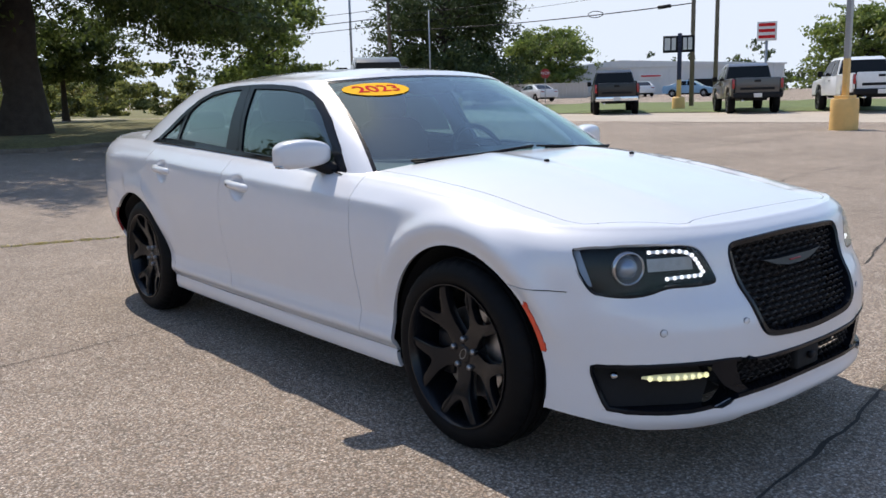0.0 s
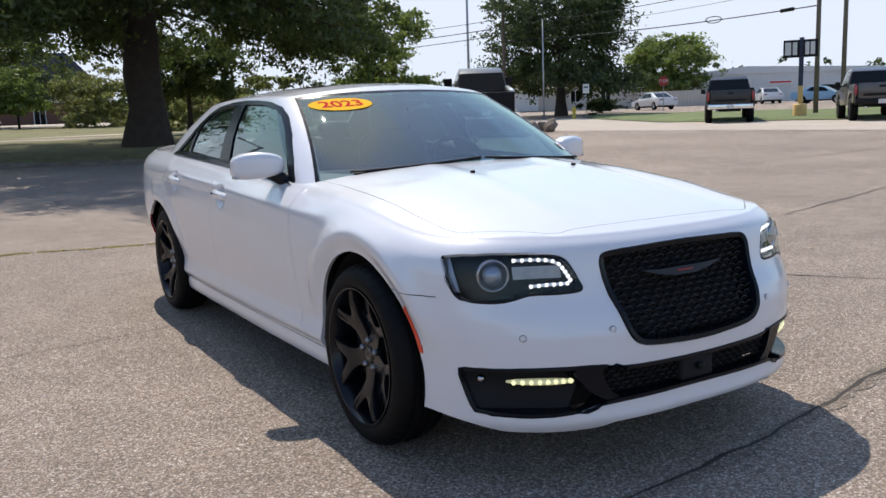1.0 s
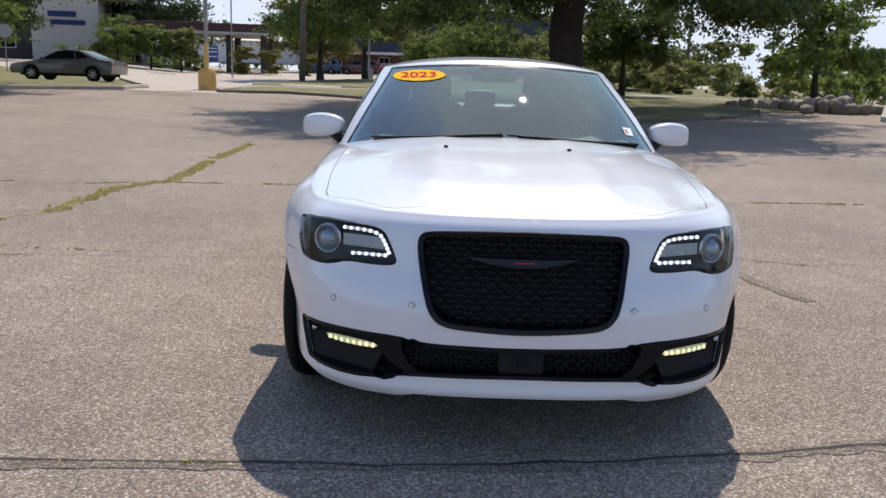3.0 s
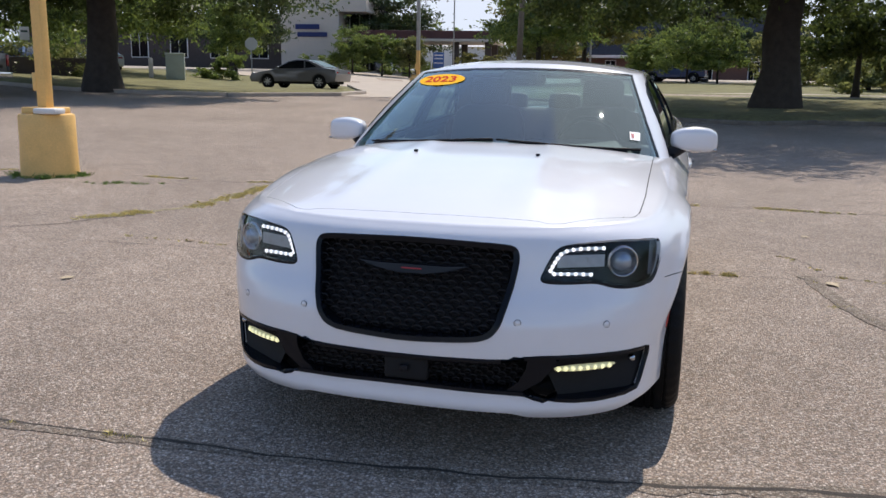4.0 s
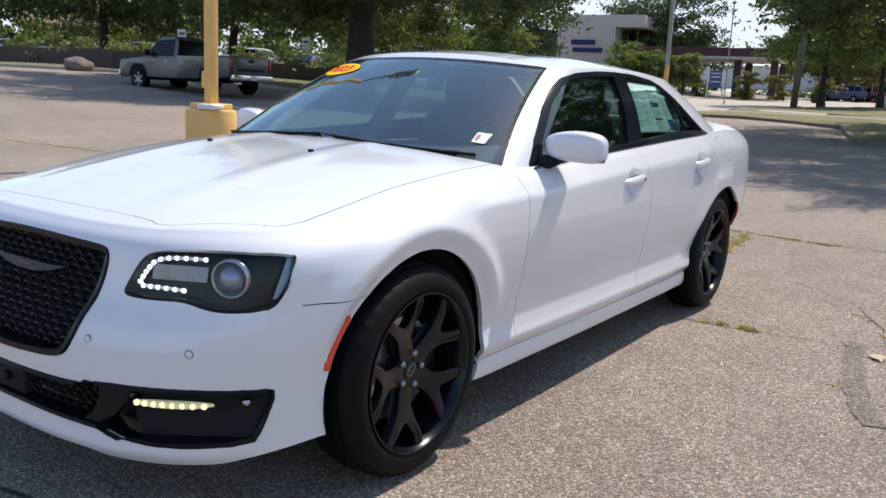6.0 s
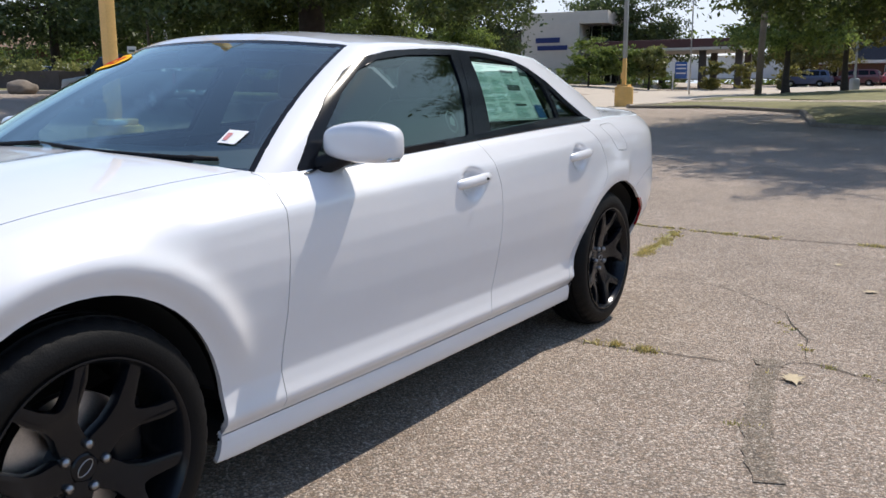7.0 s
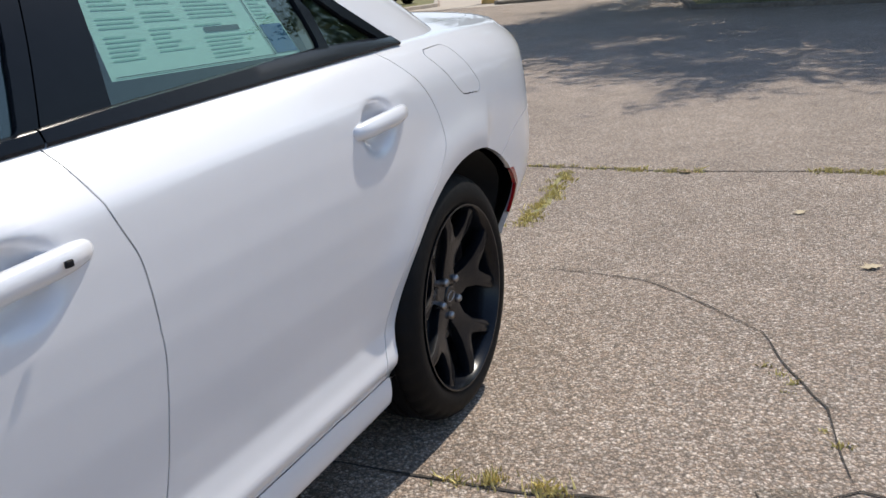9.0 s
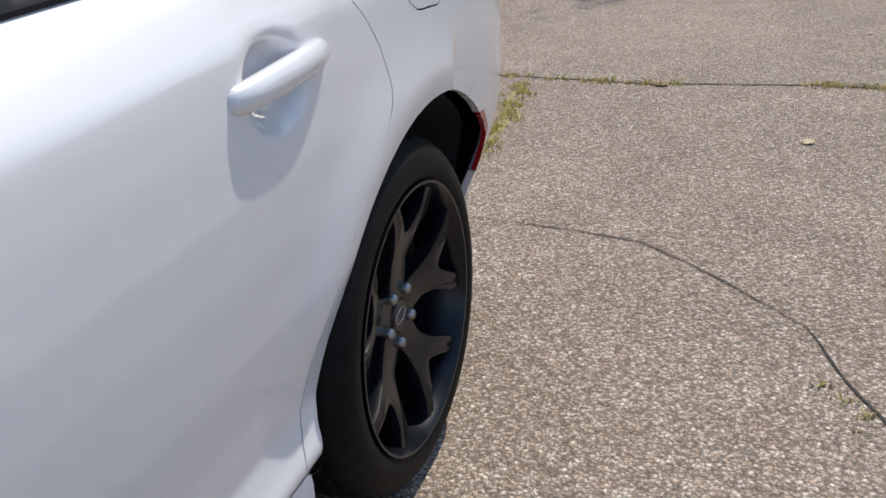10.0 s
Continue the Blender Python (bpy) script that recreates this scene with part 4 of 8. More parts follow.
# ---- wheels ----
def wheel_at(x, y, turn):
    """A wheel whose face looks to +x (or to -x on the car's right)."""
    s = 1 if x > 0 else -1
    fl = Matrix.Translation((x, y, WHEEL_Z)) @ (Matrix() if s > 0 else Matrix.Rotation(math.pi, 4, "Z"))
    spin = Matrix.Rotation(radians(turn), 4, "X")
    prof = [(.100, .262), (.113, .276), (.118, .292), (.117, .310), (.109, .330), (.097, .344), (.084, .3525)]
    tread = [(.068, .3575), (.064, .3580), (.063, .352), (.054, .352), (.053, .3605), (.022, .3615), (.021, .354), (.008, .354), (.007, .3618)]
    full = prof + tread
    full = full + [(-a, r) for a, r in full[::-1]]
    bm = bmesh.new()
    sides = 168
    rings = []
    for i, (a, r) in enumerate(full):
        ring = []
        for k in range(sides):
            rr = r
            if abs(a) > .06 and r > .343 and k % 4 == 0:
                rr = r - .0045
            an = k * math.tau / sides
            ring.append(bm.verts.new((a, rr * math.cos(an), rr * math.sin(an))))
        rings.append(ring)
    for r0, r1 in zip(rings, rings[1:]):
        for k in range(sides):
            bm.faces.new((r0[k], r0[(k + 1) % sides], r1[(k + 1) % sides], r1[k]))
    bm.transform(fl)
    bmesh.ops.recalc_face_normals(bm, faces=bm.faces)
    wheel = part("wheel", sharp(bm, 40), M["rubber"], car, "black tyre on a gloss black five-spoke alloy wheel")
    rim = lathe([(.104, .262), (.113, .271), (.117, .271), (.117, .266), (.106, .258), (.070, .250), (.02, .238), (-.09, .236), (-.105, .255)], 96, "x")
    rim.transform(fl)
    bmesh.ops.recalc_face_normals(rim, faces=rim.faces)
    part("rim", sharp(rim, 40), M["wheel"], wheel, "gloss black rim")
    spoke = [(.030, -.044), (.075, -.038), (.112, -.036), (.150, -.049), (.200, -.084), (.256, -.116), (.262, -.078), (.212, -.042), (.182, -.013), (.176, 0), (.182, .013), (.212, .042), (.262, .078), (.256, .116), (.200, .084), (.150, .049), (.112, .036), (.075, .038), (.030, .044)]
    for k in range(5):
        bm = prism(spoke, .052, .092, "x", .012)
        for v in bm.verts:
            r = math.hypot(v.co.y, v.co.z)
            v.co.x += .012 * smooth01((r - .10) / .14) - .026 * (1 - smooth01((r - .07) / .17)) - .010 * math.exp(-(v.co.z / .018) ** 2) * float(smooth01((.17 - r) / .03)) * (1 if v.co.x > .07 else 0)
        bm.transform(fl @ spin @ Matrix.Rotation(k * math.tau / 5, 4, "X"))
        part("spoke", sharp(bm, 25), M["wheel"], wheel)
    hub = lathe([(.068, 0), (.068, .030), (.065, .034), (.060, .036), (.060, .060), (.050, .072), (.01, .078)], 40, "x")
    hub.transform(fl)
    part("hub_cap", sharp(hub, 30), M["wheel"], wheel)
    ring = tube([(.0685, .024 * math.cos(a * math.tau / 24), .013 * math.sin(a * math.tau / 24)) for a in range(24)], .0014, 5, closed=True)
    ring.transform(fl @ spin)
    part("hub_emblem", ring, M["steel"], wheel, "thin oval emblem")
    for k in range(5):
        bm = lathe([(.0, .0125), (.020, .0125), (.026, .009), (.028, 0)], 12, "x")
        bm.transform(fl @ spin @ Matrix.Rotation((k + .5) * math.tau / 5, 4, "X") @ Matrix.Translation((.050, .057, 0)))
        part("lug_nut", bm, M["lug"], wheel, "steel lug nut")
    disc = lathe([(.015, .07), (.015, .172), (-.012, .172), (-.012, .07)], 48, "x")
    disc.transform(fl)
    part("brake_disc", sharp(disc, 30), M["steel"], wheel, "steel brake disc")
    cal = box(.075, .09, .17, (-.005, .145, .03), .015)
    cal.transform(fl @ (Matrix() if s > 0 else Matrix.Rotation(math.pi, 4, "X")))
    part("brake_caliper", cal, M["satin"], wheel)


for wx, wy, turn in ((.826, -.018, 39), (-.826, -.018, 54), (.834, WB, 10), (-.834, WB, 26)):
    wheel_at(wx, wy, turn)
# wheel wells and underbody
for wx in (1, -1):
    for wy, wz, wr in ARCHES:
        bm = bmesh.new()
        n = 30
        a0, a1 = [], []
        for k in range(n + 1):
            an = math.pi * (1.12 * k / n - .06)
            foot = .27 if math.cos(an) < .5 else .42
            za, zb = max(foot, wz + (wr + .004) * math.sin(an)), max(foot, wz + (wr + .02) * math.sin(an))
            edge_x = .875 - (.05 * max(0, min(1, (.64 - za) / .2)) if wy > 1 and math.cos(an) > 0 else 0)
            a0.append(bm.verts.new((wx * edge_x, min(wy + (wr + .004) * math.cos(an), 3.605), za)))
            a1.append(bm.verts.new((wx * .50, min(wy + (wr + .02) * math.cos(an), 3.605), zb)))
        for k in range(n):
            bm.faces.new((a0[k], a0[k + 1], a1[k + 1], a1[k]))
        bm.faces.new(a1)
        part("wheel_well", bm, M["void"], car, "black wheel well liner")
part("underbody", box(1.0, 4.6, .10, (0, 1.62, .28), .02), M["void"], car)
for s in (1, -1):
    part("underbody_side", box(.40, 2.18, .08, (s * .68, 1.52, .27), .02), M["void"], car)
part("firewall", box(1.6, .05, .62, (0, .50, .66), .01), M["void"], car)
part("cabin_floor", box(1.6, 2.7, .06, (0, 1.9, .40), .01), M["void"], car)
for s in (1, -1):
    part("door_card", box(.03, 1.95, .60, (s * .845, 1.85, .66), .01), M["dash"], car, "dark inner door panel")

# ---- mirrors, handles ----
for s in (1, -1):
    bm = bmesh.new()
    bmesh.ops.create_uvsphere(bm, u_segments=40, v_segments=24, radius=1)
    for v in bm.verts:
        c = v.co
        for i in range(3):
            c[i] = math.copysign(abs(c[i]) ** .52, c[i])
        taperk = 1 - .22 * (c.x < 0) * abs(c.x)
        yy = c.y if c.y < 0 else c.y * .55
        z0 = c.z * .061 * taperk + .010 * (1 - c.x * c.x) * (1 if c.z > 0 else .3)
        v.co = (c.x * .118, yy * .075 * (1 - .18 * c.x * c.x) + (.032 * (c.x + .2)), z0 - .004 * c.x)
    bm.transform(Matrix.Translation((s * .955, .980, 1.072)) @ Matrix.Diagonal((s, 1, 1, 1)))
    bmesh.ops.recalc_face_normals(bm, faces=bm.faces)
    mir = part("door_mirror", bm, M["white"], car, "white door mirror with a black foot")
    foot = tube([(s * .815, .90, 1.000), (s * .840, .91, 1.004), (s * .880, .945, 1.022), (s * .92, .975, 1.042)], [.038, .034, .028, .024], 12)
    part("mirror_foot", foot, M["plastic"], mir, "black plastic foot")
    gl = box(.19, .006, .098, (s * .957, 1.026, 1.070), .002)
    gl.transform(Matrix.Translation((s * .957, 1.026, 1.070)) @ Matrix.Rotation(radians(s * 9), 4, "Z") @ Matrix.Translation((-s * .957, -1.026, -1.070)))
    part("mirror_glass", gl, plain("mirror_silver", (.8, .82, .84), .02, metal=1.0) if "mirror_silver" not in bpy.data.materials else bpy.data.materials["mirror_silver"], mir)
    ind = box(.062, .046, .013, (s * 1.040, .992, 1.024), .004)
    part("mirror_indicator", ind, M["darkchrome"], mir, "slim smoked indicator strip")
    for cy, cz, first in ((1.668, .895, True), (2.672, .934, False)):
        pts, rad = [], []
        for k in range(15):
            u = -1 + 2 * k / 14
            pts.append((s * (.930 + .022 * (1 - u ** 4) ** .6), cy + .128 * u, cz + .008 * u))
            rad.append(.0215 * (1 - .30 * u ** 4))
        bm = tube(pts, rad, 14)
        for v in bm.verts:
            v.co.x = s * (.935 + (abs(v.co.x) - .935) * .84)
        h = part("door_handle", bm, M["white"], car, "white pull handle")
        if first and s > 0:
            k = lathe([(.0, 0), (.0, .008), (-.002, .011)], 18, "x")
            k.transform(Matrix.Translation((.957, cy + .105, cz + .007)) @ Matrix.Rotation(radians(18), 4, "Z"))
            part("key_lock", k, M["steel"], h)
        if first:
            part("handle_button", box(.006, .014, .011, (s * .972, cy + .062, cz + .005), .003), M["plastic"], h)

# ---- windscreen gear ----
PANE = np.array([i for i in range(len(cc)) if ck[i] in ("windshield", "windshield_border")])
PANE_C = cc[PANE]
PANE_N = np.array([cfs[i].normal for i in PANE])


def pane_point(x, z):
    """The place on the windshield at a width and a height, blended from the nearest facets."""
    d = np.hypot(PANE_C[:, 0] - x, PANE_C[:, 2] - z)
    k = np.argsort(d)[:8]
    w = 1 / (d[k] ** 2 + 1e-5)
    c, n = PANE_C[k], PANE_N[k]
    y = c[:, 1] - (n[:, 0] * (x - c[:, 0]) + n[:, 2] * (z - c[:, 2])) / n[:, 1]
    m = (n * w[:, None]).sum(0)
    return Vector((x, float((y * w).sum() / w.sum()), z)), Vector(m / np.linalg.norm(m))


for a, b, nm in ((-.655, .0, 0), (.02, .70, 1)):
    pts = []
    for k in range(13):
        px = a + (b - a) * k / 12
        lift = .003 + (.022 * k / 12 if nm == 0 else .020 * (1 - k / 12) * 1.0)
        c, n = pane_point(px, 1.045 + lift - .02 * abs(px))
        pts.append(c + n * .010)
    arm = part("wiper", tube(pts, .0045, 8), M["plastic"], car, "black windshield wiper")
    bl = bmesh.new()
    tube([p - Vector((0, -.004, .006)) for p in pts[1:]], .004, 6, bl)
    part("wiper_blade", bl, M["rubber"], arm)
part("cowl", take(cab, [f for f, k, c in zip(cfs, ck, cc) if k == "windshield" and abs(c[0]) < .64 and c[2] < 1.058 - .02 * abs(c[0])], 0, .004, .003), M["plastic"], car, "black cowl strip")


def decal(outline, mat, name, parent, label, lift, side=None):
    """A thin sheet on the pane, from an outline in width and height."""
    bm = bmesh.new()
    cx, cz = sum(p[0] for p in outline) / len(outline), sum(p[1] for p in outline) / len(outline)
    vs = None
    for share in (1.0, .8, .6, .4, .2):
        ring_ = []
        for x, z in outline:
            c, n = pane_point(cx + (x - cx) * share, cz + (z - cz) * share)
            ring_.append(bm.verts.new(c + n * lift))
        if vs:
            for i in range(len(vs)):
                bm.faces.new((vs[i], vs[(i + 1) % len(vs)], ring_[(i + 1) % len(vs)], ring_[i]))
        vs = ring_
    c, n = pane_point(cx, cz)
    mid = bm.verts.new(c + n * lift)
    for i in range(len(vs)):
        bm.faces.new((vs[i], vs[(i + 1) % len(vs)], mid))
    bmesh.ops.recalc_face_normals(bm, faces=bm.faces)
    return part(name, bm, mat, parent, label)


# yellow oval with the year
OC, OA, OB = (-.440, 1.358), .150, .031
stk = decal([(OC[0] + OA * math.cos(k * math.tau / 40), OC[1] + OB * math.sin(k * math.tau / 40) + .006 * math.cos(k * math.tau / 40)) for k in range(40)], M["yellow_sticker"], "year_sticker", car, "yellow oval sticker with a red year number", .0022)
txt = bpy.data.curves.new("year", "FONT")
txt.body, txt.size, txt.align_x, txt.align_y, txt.extrude = "2023", .090, "CENTER", "CENTER", .0004
txt.offset = .0012
to = new("year_number", txt)
c, n = pane_point(*OC)
c2, _ = pane_point(OC[0] + .05, OC[1] + .0015)
xd = (c2 - c).normalized()
yd = n.cross(xd).normalized()
dg = bpy.context.evaluated_depsgraph_get()
me = bpy.data.meshes.new_from_object(to.evaluated_get(dg))
from mathutils.bvhtree import BVHTree
oval = BVHTree.FromPolygons([v.co.copy() for v in stk.data.vertices], [tuple(f.vertices) for f in stk.data.polygons])
for v in me.vertices:
    pp, nn = pane_point(OC[0] + v.co.x * 1.15, OC[1] + v.co.x * .04 + v.co.y * yd.z * 1.08)
    hit = oval.find_nearest(pp + nn * .0022)
    up = hit[1] if hit[1].dot(nn) > 0 else -hit[1]
    v.co = hit[0] + up * (.0016 + v.co.z)
bpy.data.objects.remove(to)
me.materials.clear()
me.materials.append(M["red_print"])
yo = new("year_number", me)
yo.parent = stk
tagged(yo, "red year number")
# small white label low on the driver's side
lab = decal([(.640, 1.118), (.690, 1.112), (.694, 1.076), (.648, 1.082)], M["white_paper"], "windshield_label", car, "small white paper label", .003)
decal([(.648, 1.108), (.662, 1.106), (.665, 1.086), (.654, 1.088)], M["pink_print"], "label_print", lab, "", .005)

# belt moulding under the side panes
pane_foot = curve([(.74, .992), (.89, 1.016), (1.80, 1.060), (1.985, 1.074), (2.625, 1.110), (2.99, 1.112)])
for s in (1, -1):
    for y0, y1 in ((.81, 1.826), (1.83, 2.97)):
        bm = bmesh.new()
        rows_ = []
        for k in range(25):
            y = y0 + (y1 - y0) * k / 24
            zl, zu = float(edge_z(y)) - .004, float(pane_foot(y)) + .004
            zu = max(zu, zl + .018)
            tip = float(smooth01((y - y0 + .005) / .16)) if y0 < 1 else 1.0
            zu = zl + (zu - zl) * tip
            xg = .836 - (zu - 1.06) * .40 - .02 * (1 - tip)
            rows_.append([bm.verts.new((s * q[0], y, q[1])) for q in ((.835, zl - .004), (.858 - .016 * (1 - tip), zl), (.860 - .016 * (1 - tip), zl + .006 * tip), (xg + .018, zu - .003), (xg + .010, zu), (xg - .004, zu - .002))])
        for a, b in zip(rows_, rows_[1:]):
            for j in range(5):
                bm.faces.new((a[j], b[j], b[j + 1], a[j + 1]))
        bmesh.ops.recalc_face_normals(bm, faces=bm.faces)
        part("belt_trim", sharp(bm, 30), M["black"], car, "black belt moulding")

# price sheet in the rear door window
tilt_x = lambda z: .836 - (z - 1.06) * .40


def sheet_quad(poly, mat, name, parent, label="", lift=0.0):
    bm = bmesh.new()
    bm.faces.new([bm.verts.new((tilt_x(z) - .014 + lift, y, z)) for y, z in poly])
    return part(name, bm, mat, parent, label, smooth=False)


def on_sheet(u, w):
    (a, b, c, d) = ((2.045, 1.362), (2.505, 1.350), (2.590, 1.106), (2.030, 1.110))
    y = (a[0] * (1 - u) + b[0] * u) * (1 - w) + (d[0] * (1 - u) + c[0] * u) * w
    z = (a[1] * (1 - u) + b[1] * u) * (1 - w) + (d[1] * (1 - u) + c[1] * u) * w
    return y, z


def sheet_rect(u0, w0, u1, w1):
    return [on_sheet(u0, w0), on_sheet(u1, w0), on_sheet(u1, w1), on_sheet(u0, w1)]


price = sheet_quad(sheet_rect(0, 0, 1, 1), M["paper"], "price_sheet", car, "pale green price sheet covered in print")
for r in [(.47, .10, .72, .14), (.50, .36, .73, .46), (.52, .70, .72, .74), (.85, .02, .985, .17)]:
    sheet_quad(sheet_rect(*r), M["ink"], "print_bar", price, lift=.0015)
for r in [(.85, .72, .99, .97)]:
    sheet_quad(sheet_rect(*r), M["blueprint"], "print_picture", price, lift=.0015)
random.seed(3)
for col0, col1, top, bot in ((.04, .22, .06, .9), (.25, .44, .06, .85), (.48, .64, .18, .34), (.66, .80, .18, .34), (.48, .80, .49, .68), (.50, .80, .77, .93), (.86, .98, .22, .68)):
    w = top
    while w < bot:
        if random.random() < .72:
            sheet_quad(sheet_rect(col0, w, col0 + (col1 - col0) * random.uniform(.45, 1), w + .012), M["greyink"], "print_bar", price, lift=.0012)
        w += .031
for r in [(.02, .015, .835, .022), (.02, .975, .835, .982), (.832, .015, .838, .98)]:
    sheet_quad(sheet_rect(*r), M["ink"], "print_rule", price, lift=.0016)

# round sticker on the driver's window
bm = bmesh.new()
cy0, cz0 = 1.735, 1.118
ring = [bm.verts.new((tilt_x(cz0 + .042 * math.sin(k * math.tau / 28)) - .012, cy0 + .038 * math.cos(k * math.tau / 28), cz0 + .042 * math.sin(k * math.tau / 28))) for k in range(28)]
ring2 = [bm.verts.new((tilt_x(cz0 + .038 * math.sin(k * math.tau / 28)) - .012, cy0 + .034 * math.cos(k * math.tau / 28), cz0 + .038 * math.sin(k * math.tau / 28))) for k in range(28)]
for k in range(28):
    bm.faces.new((ring[k], ring[(k + 1) % 28], ring2[(k + 1) % 28], ring2[k]))
rs = part("window_sticker", bm, M["faint"], car, "round see-through window sticker", smooth=False)
sheet_quad([(1.718, 1.105), (1.75, 1.10), (1.757, 1.125), (1.74, 1.14), (1.722, 1.13)], M["faint"], "sticker_print", rs, "", .003)

# ---- inside the cabin ----
bm = bmesh.new()
sec = []
for k in range(9):
    x = -.74 + 1.48 * k / 8
    d = (x / .74) ** 2
    sec.append([bm.verts.new(p) for p in ((x, .62 + .20 * d, 1.012 - .02 * d), (x, .85 + .05 * d, 1.020), (x, 1.06, 1.030 - (.0 if abs(x - .37) > .2 else -.02)), (x, 1.18, .985), (x, 1.22, .86), (x, 1.10, .55))])
for a, b in zip(sec, sec[1:]):
    for j in range(5):
        bm.faces.new((a[j], b[j], b[j + 1], a[j + 1]))
bmesh.ops.recalc_face_normals(bm, faces=bm.faces)
part("dashboard", bm, M["dash"], car, "dark grey dashboard")
st = bmesh.new()
tube([(.185 * math.cos(k * math.tau / 32), .185 * math.sin(k * math.tau / 32), 0) for k in range(32)], .016, 10, st, closed=True)
for an in (200, 340, 270):
    tube([(0, 0, -.02), (.18 * math.cos(radians(an)), .18 * math.sin(radians(an)), 0)], .014, 8, st)
st.transform(Matrix.Translation((.375, 1.27, .985)) @ Matrix.Rotation(radians(66), 4, "X"))
swheel = part("steering_wheel", st, M["satin"], car, "dark steering wheel")
hubw = bmesh.new()
bmesh.ops.create_uvsphere(hubw, u_segments=18, v_segments=10, radius=.075, matrix=Matrix.Translation((.375, 1.28, .98)) @ Matrix.Rotation(radians(66), 4, "X") @ Matrix.Diagonal((1, .8, .4, 1)))
part("horn_pad", hubw, M["dash"], swheel)


def soft_box(sx, sy, sz, m):
    bm = bmesh.new()
    bmesh.ops.create_uvsphere(bm, u_segments=24, v_segments=16, radius=1)
    for v in bm.verts:
        for i in range(3):
            v.co[i] = math.copysign(abs(v.co[i]) ** .42, v.co[i])
    bm.transform(m @ Matrix.Diagonal((sx / 2, sy / 2, sz / 2, 1)))
    return bm


for s in (1, -1):
    seat = part("front_seat", soft_box(.52, .54, .20, pose(s * .38, 1.72, .56)), M["seat"], car, "dark grey leather front seat")
    part("backrest", soft_box(.50, .16, .66, pose(s * .38, 2.06, .88, -16)), M["seat"], seat)
    part("headrest", soft_box(.27, .11, .19, pose(s * .38, 2.165, 1.285, -10)), M["seat"], seat)
rear = part("rear_seat", soft_box(1.40, .50, .22, pose(0, 2.72, .58)), M["seat"], car, "dark grey rear bench")
part("backrest", soft_box(1.42, .18, .62, pose(0, 3.04, .86, -22)), M["seat"], rear)
for px in (-.42, 0, .42):
    part("headrest", soft_box(.25, .10, .14, pose(px, 3.15, 1.20, -14)), M["seat"], rear)
part("parcel_shelf", box(1.3, .40, .03, (0, 3.36, 1.10), .01), M["dash"], car)
mirr = part("rear_view_mirror", soft_box(.26, .045, .075, pose(0, 1.27, 1.372, 12)), M["plastic"], car, "black rear-view mirror")
part("sensor_pod", soft_box(.20, .12, .05, pose(0, 1.19, 1.385, 28)), M["plastic"], mirr)

# ---- the ground and what is laid on it ----
def far_sheet():
    bm = bmesh.new()
    radii = [0, .8, 1.6, 2.4, 3.2, 4, 5, 6, 7, 8, 9, 10, 11.5, 13, 15, 17, 19, 21, 23, 25, 27, 30, 33, 36, 40, 45, 50, 56, 62, 70, 80, 100, 130, 180, 260, 400, 700, 1200, 2000]
    n = 120
    mid = bm.verts.new((0, .5, 0))
    last = None
    for r in radii[1:]:
        ring = []
        for k in range(n):
            x, y = r * math.cos(k * math.tau / n), .5 + r * math.sin(k * math.tau / n)
            ring.append(bm.verts.new((x, y, ground_z(x, y) if r < 500 else ground_z(x, y) + 1.0)))
        for k in range(n):
            if last is None:
                bm.faces.new((mid, ring[k], ring[(k + 1) % n]))
            else:
                bm.faces.new((last[k], ring[k], ring[(k + 1) % n], last[(k + 1) % n]))
        last = ring
    return bm


tagged(mesh_ob("ground", far_sheet(), M["asphalt"]), "worn grey-brown asphalt lot with pale stones", "ground", kind="structure")


def patch(name, poly, mat, lift, step=1.5, label="", category="", parent=None, bumps=0.0):
    """A flat area of ground with its own outline, laid on the lot."""
    xs, ys = [p[0] for p in poly], [p[1] for p in poly]
    nx, ny = max(2, int((max(xs) - min(xs)) / step)), max(2, int((max(ys) - min(ys)) / step))
    bm = bmesh.new()
    g = [[bm.verts.new((min(xs) - .3 + (max(xs) - min(xs) + .6) * i / nx, min(ys) - .3 + (max(ys) - min(ys) + .6) * j / ny, 0)) for j in range(ny + 1)] for i in range(nx + 1)]
    for i in range(nx):
        for j in range(ny):
            bm.faces.new((g[i][j], g[i + 1][j], g[i + 1][j + 1], g[i][j + 1]))
    fn = lambda p: sd_poly(p[:, 0], p[:, 1], poly)
    cut(bm, fn, .02)
    fs = list(bm.faces)
    c = np.array([f.calc_center_median() for f in fs])
    bmesh.ops.delete(bm, geom=[f for f, d in zip(fs, fn(c)) if d > 0], context="FACES")
    vs = list(bm.verts)
    d = fn(np.array([v.co for v in vs]))
    for v, dd in zip(vs, d):
        soft = float(smooth01(-dd / .8))
        v.co.z = ground_z(v.co.x, v.co.y) + lift * (.25 + .75 * soft) + bumps * soft * (noise.noise(Vector((v.co.x * .25, v.co.y * .25, 0))) + .5)
    return tagged(mesh_ob(name, bm, mat), label, category, kind="structure")


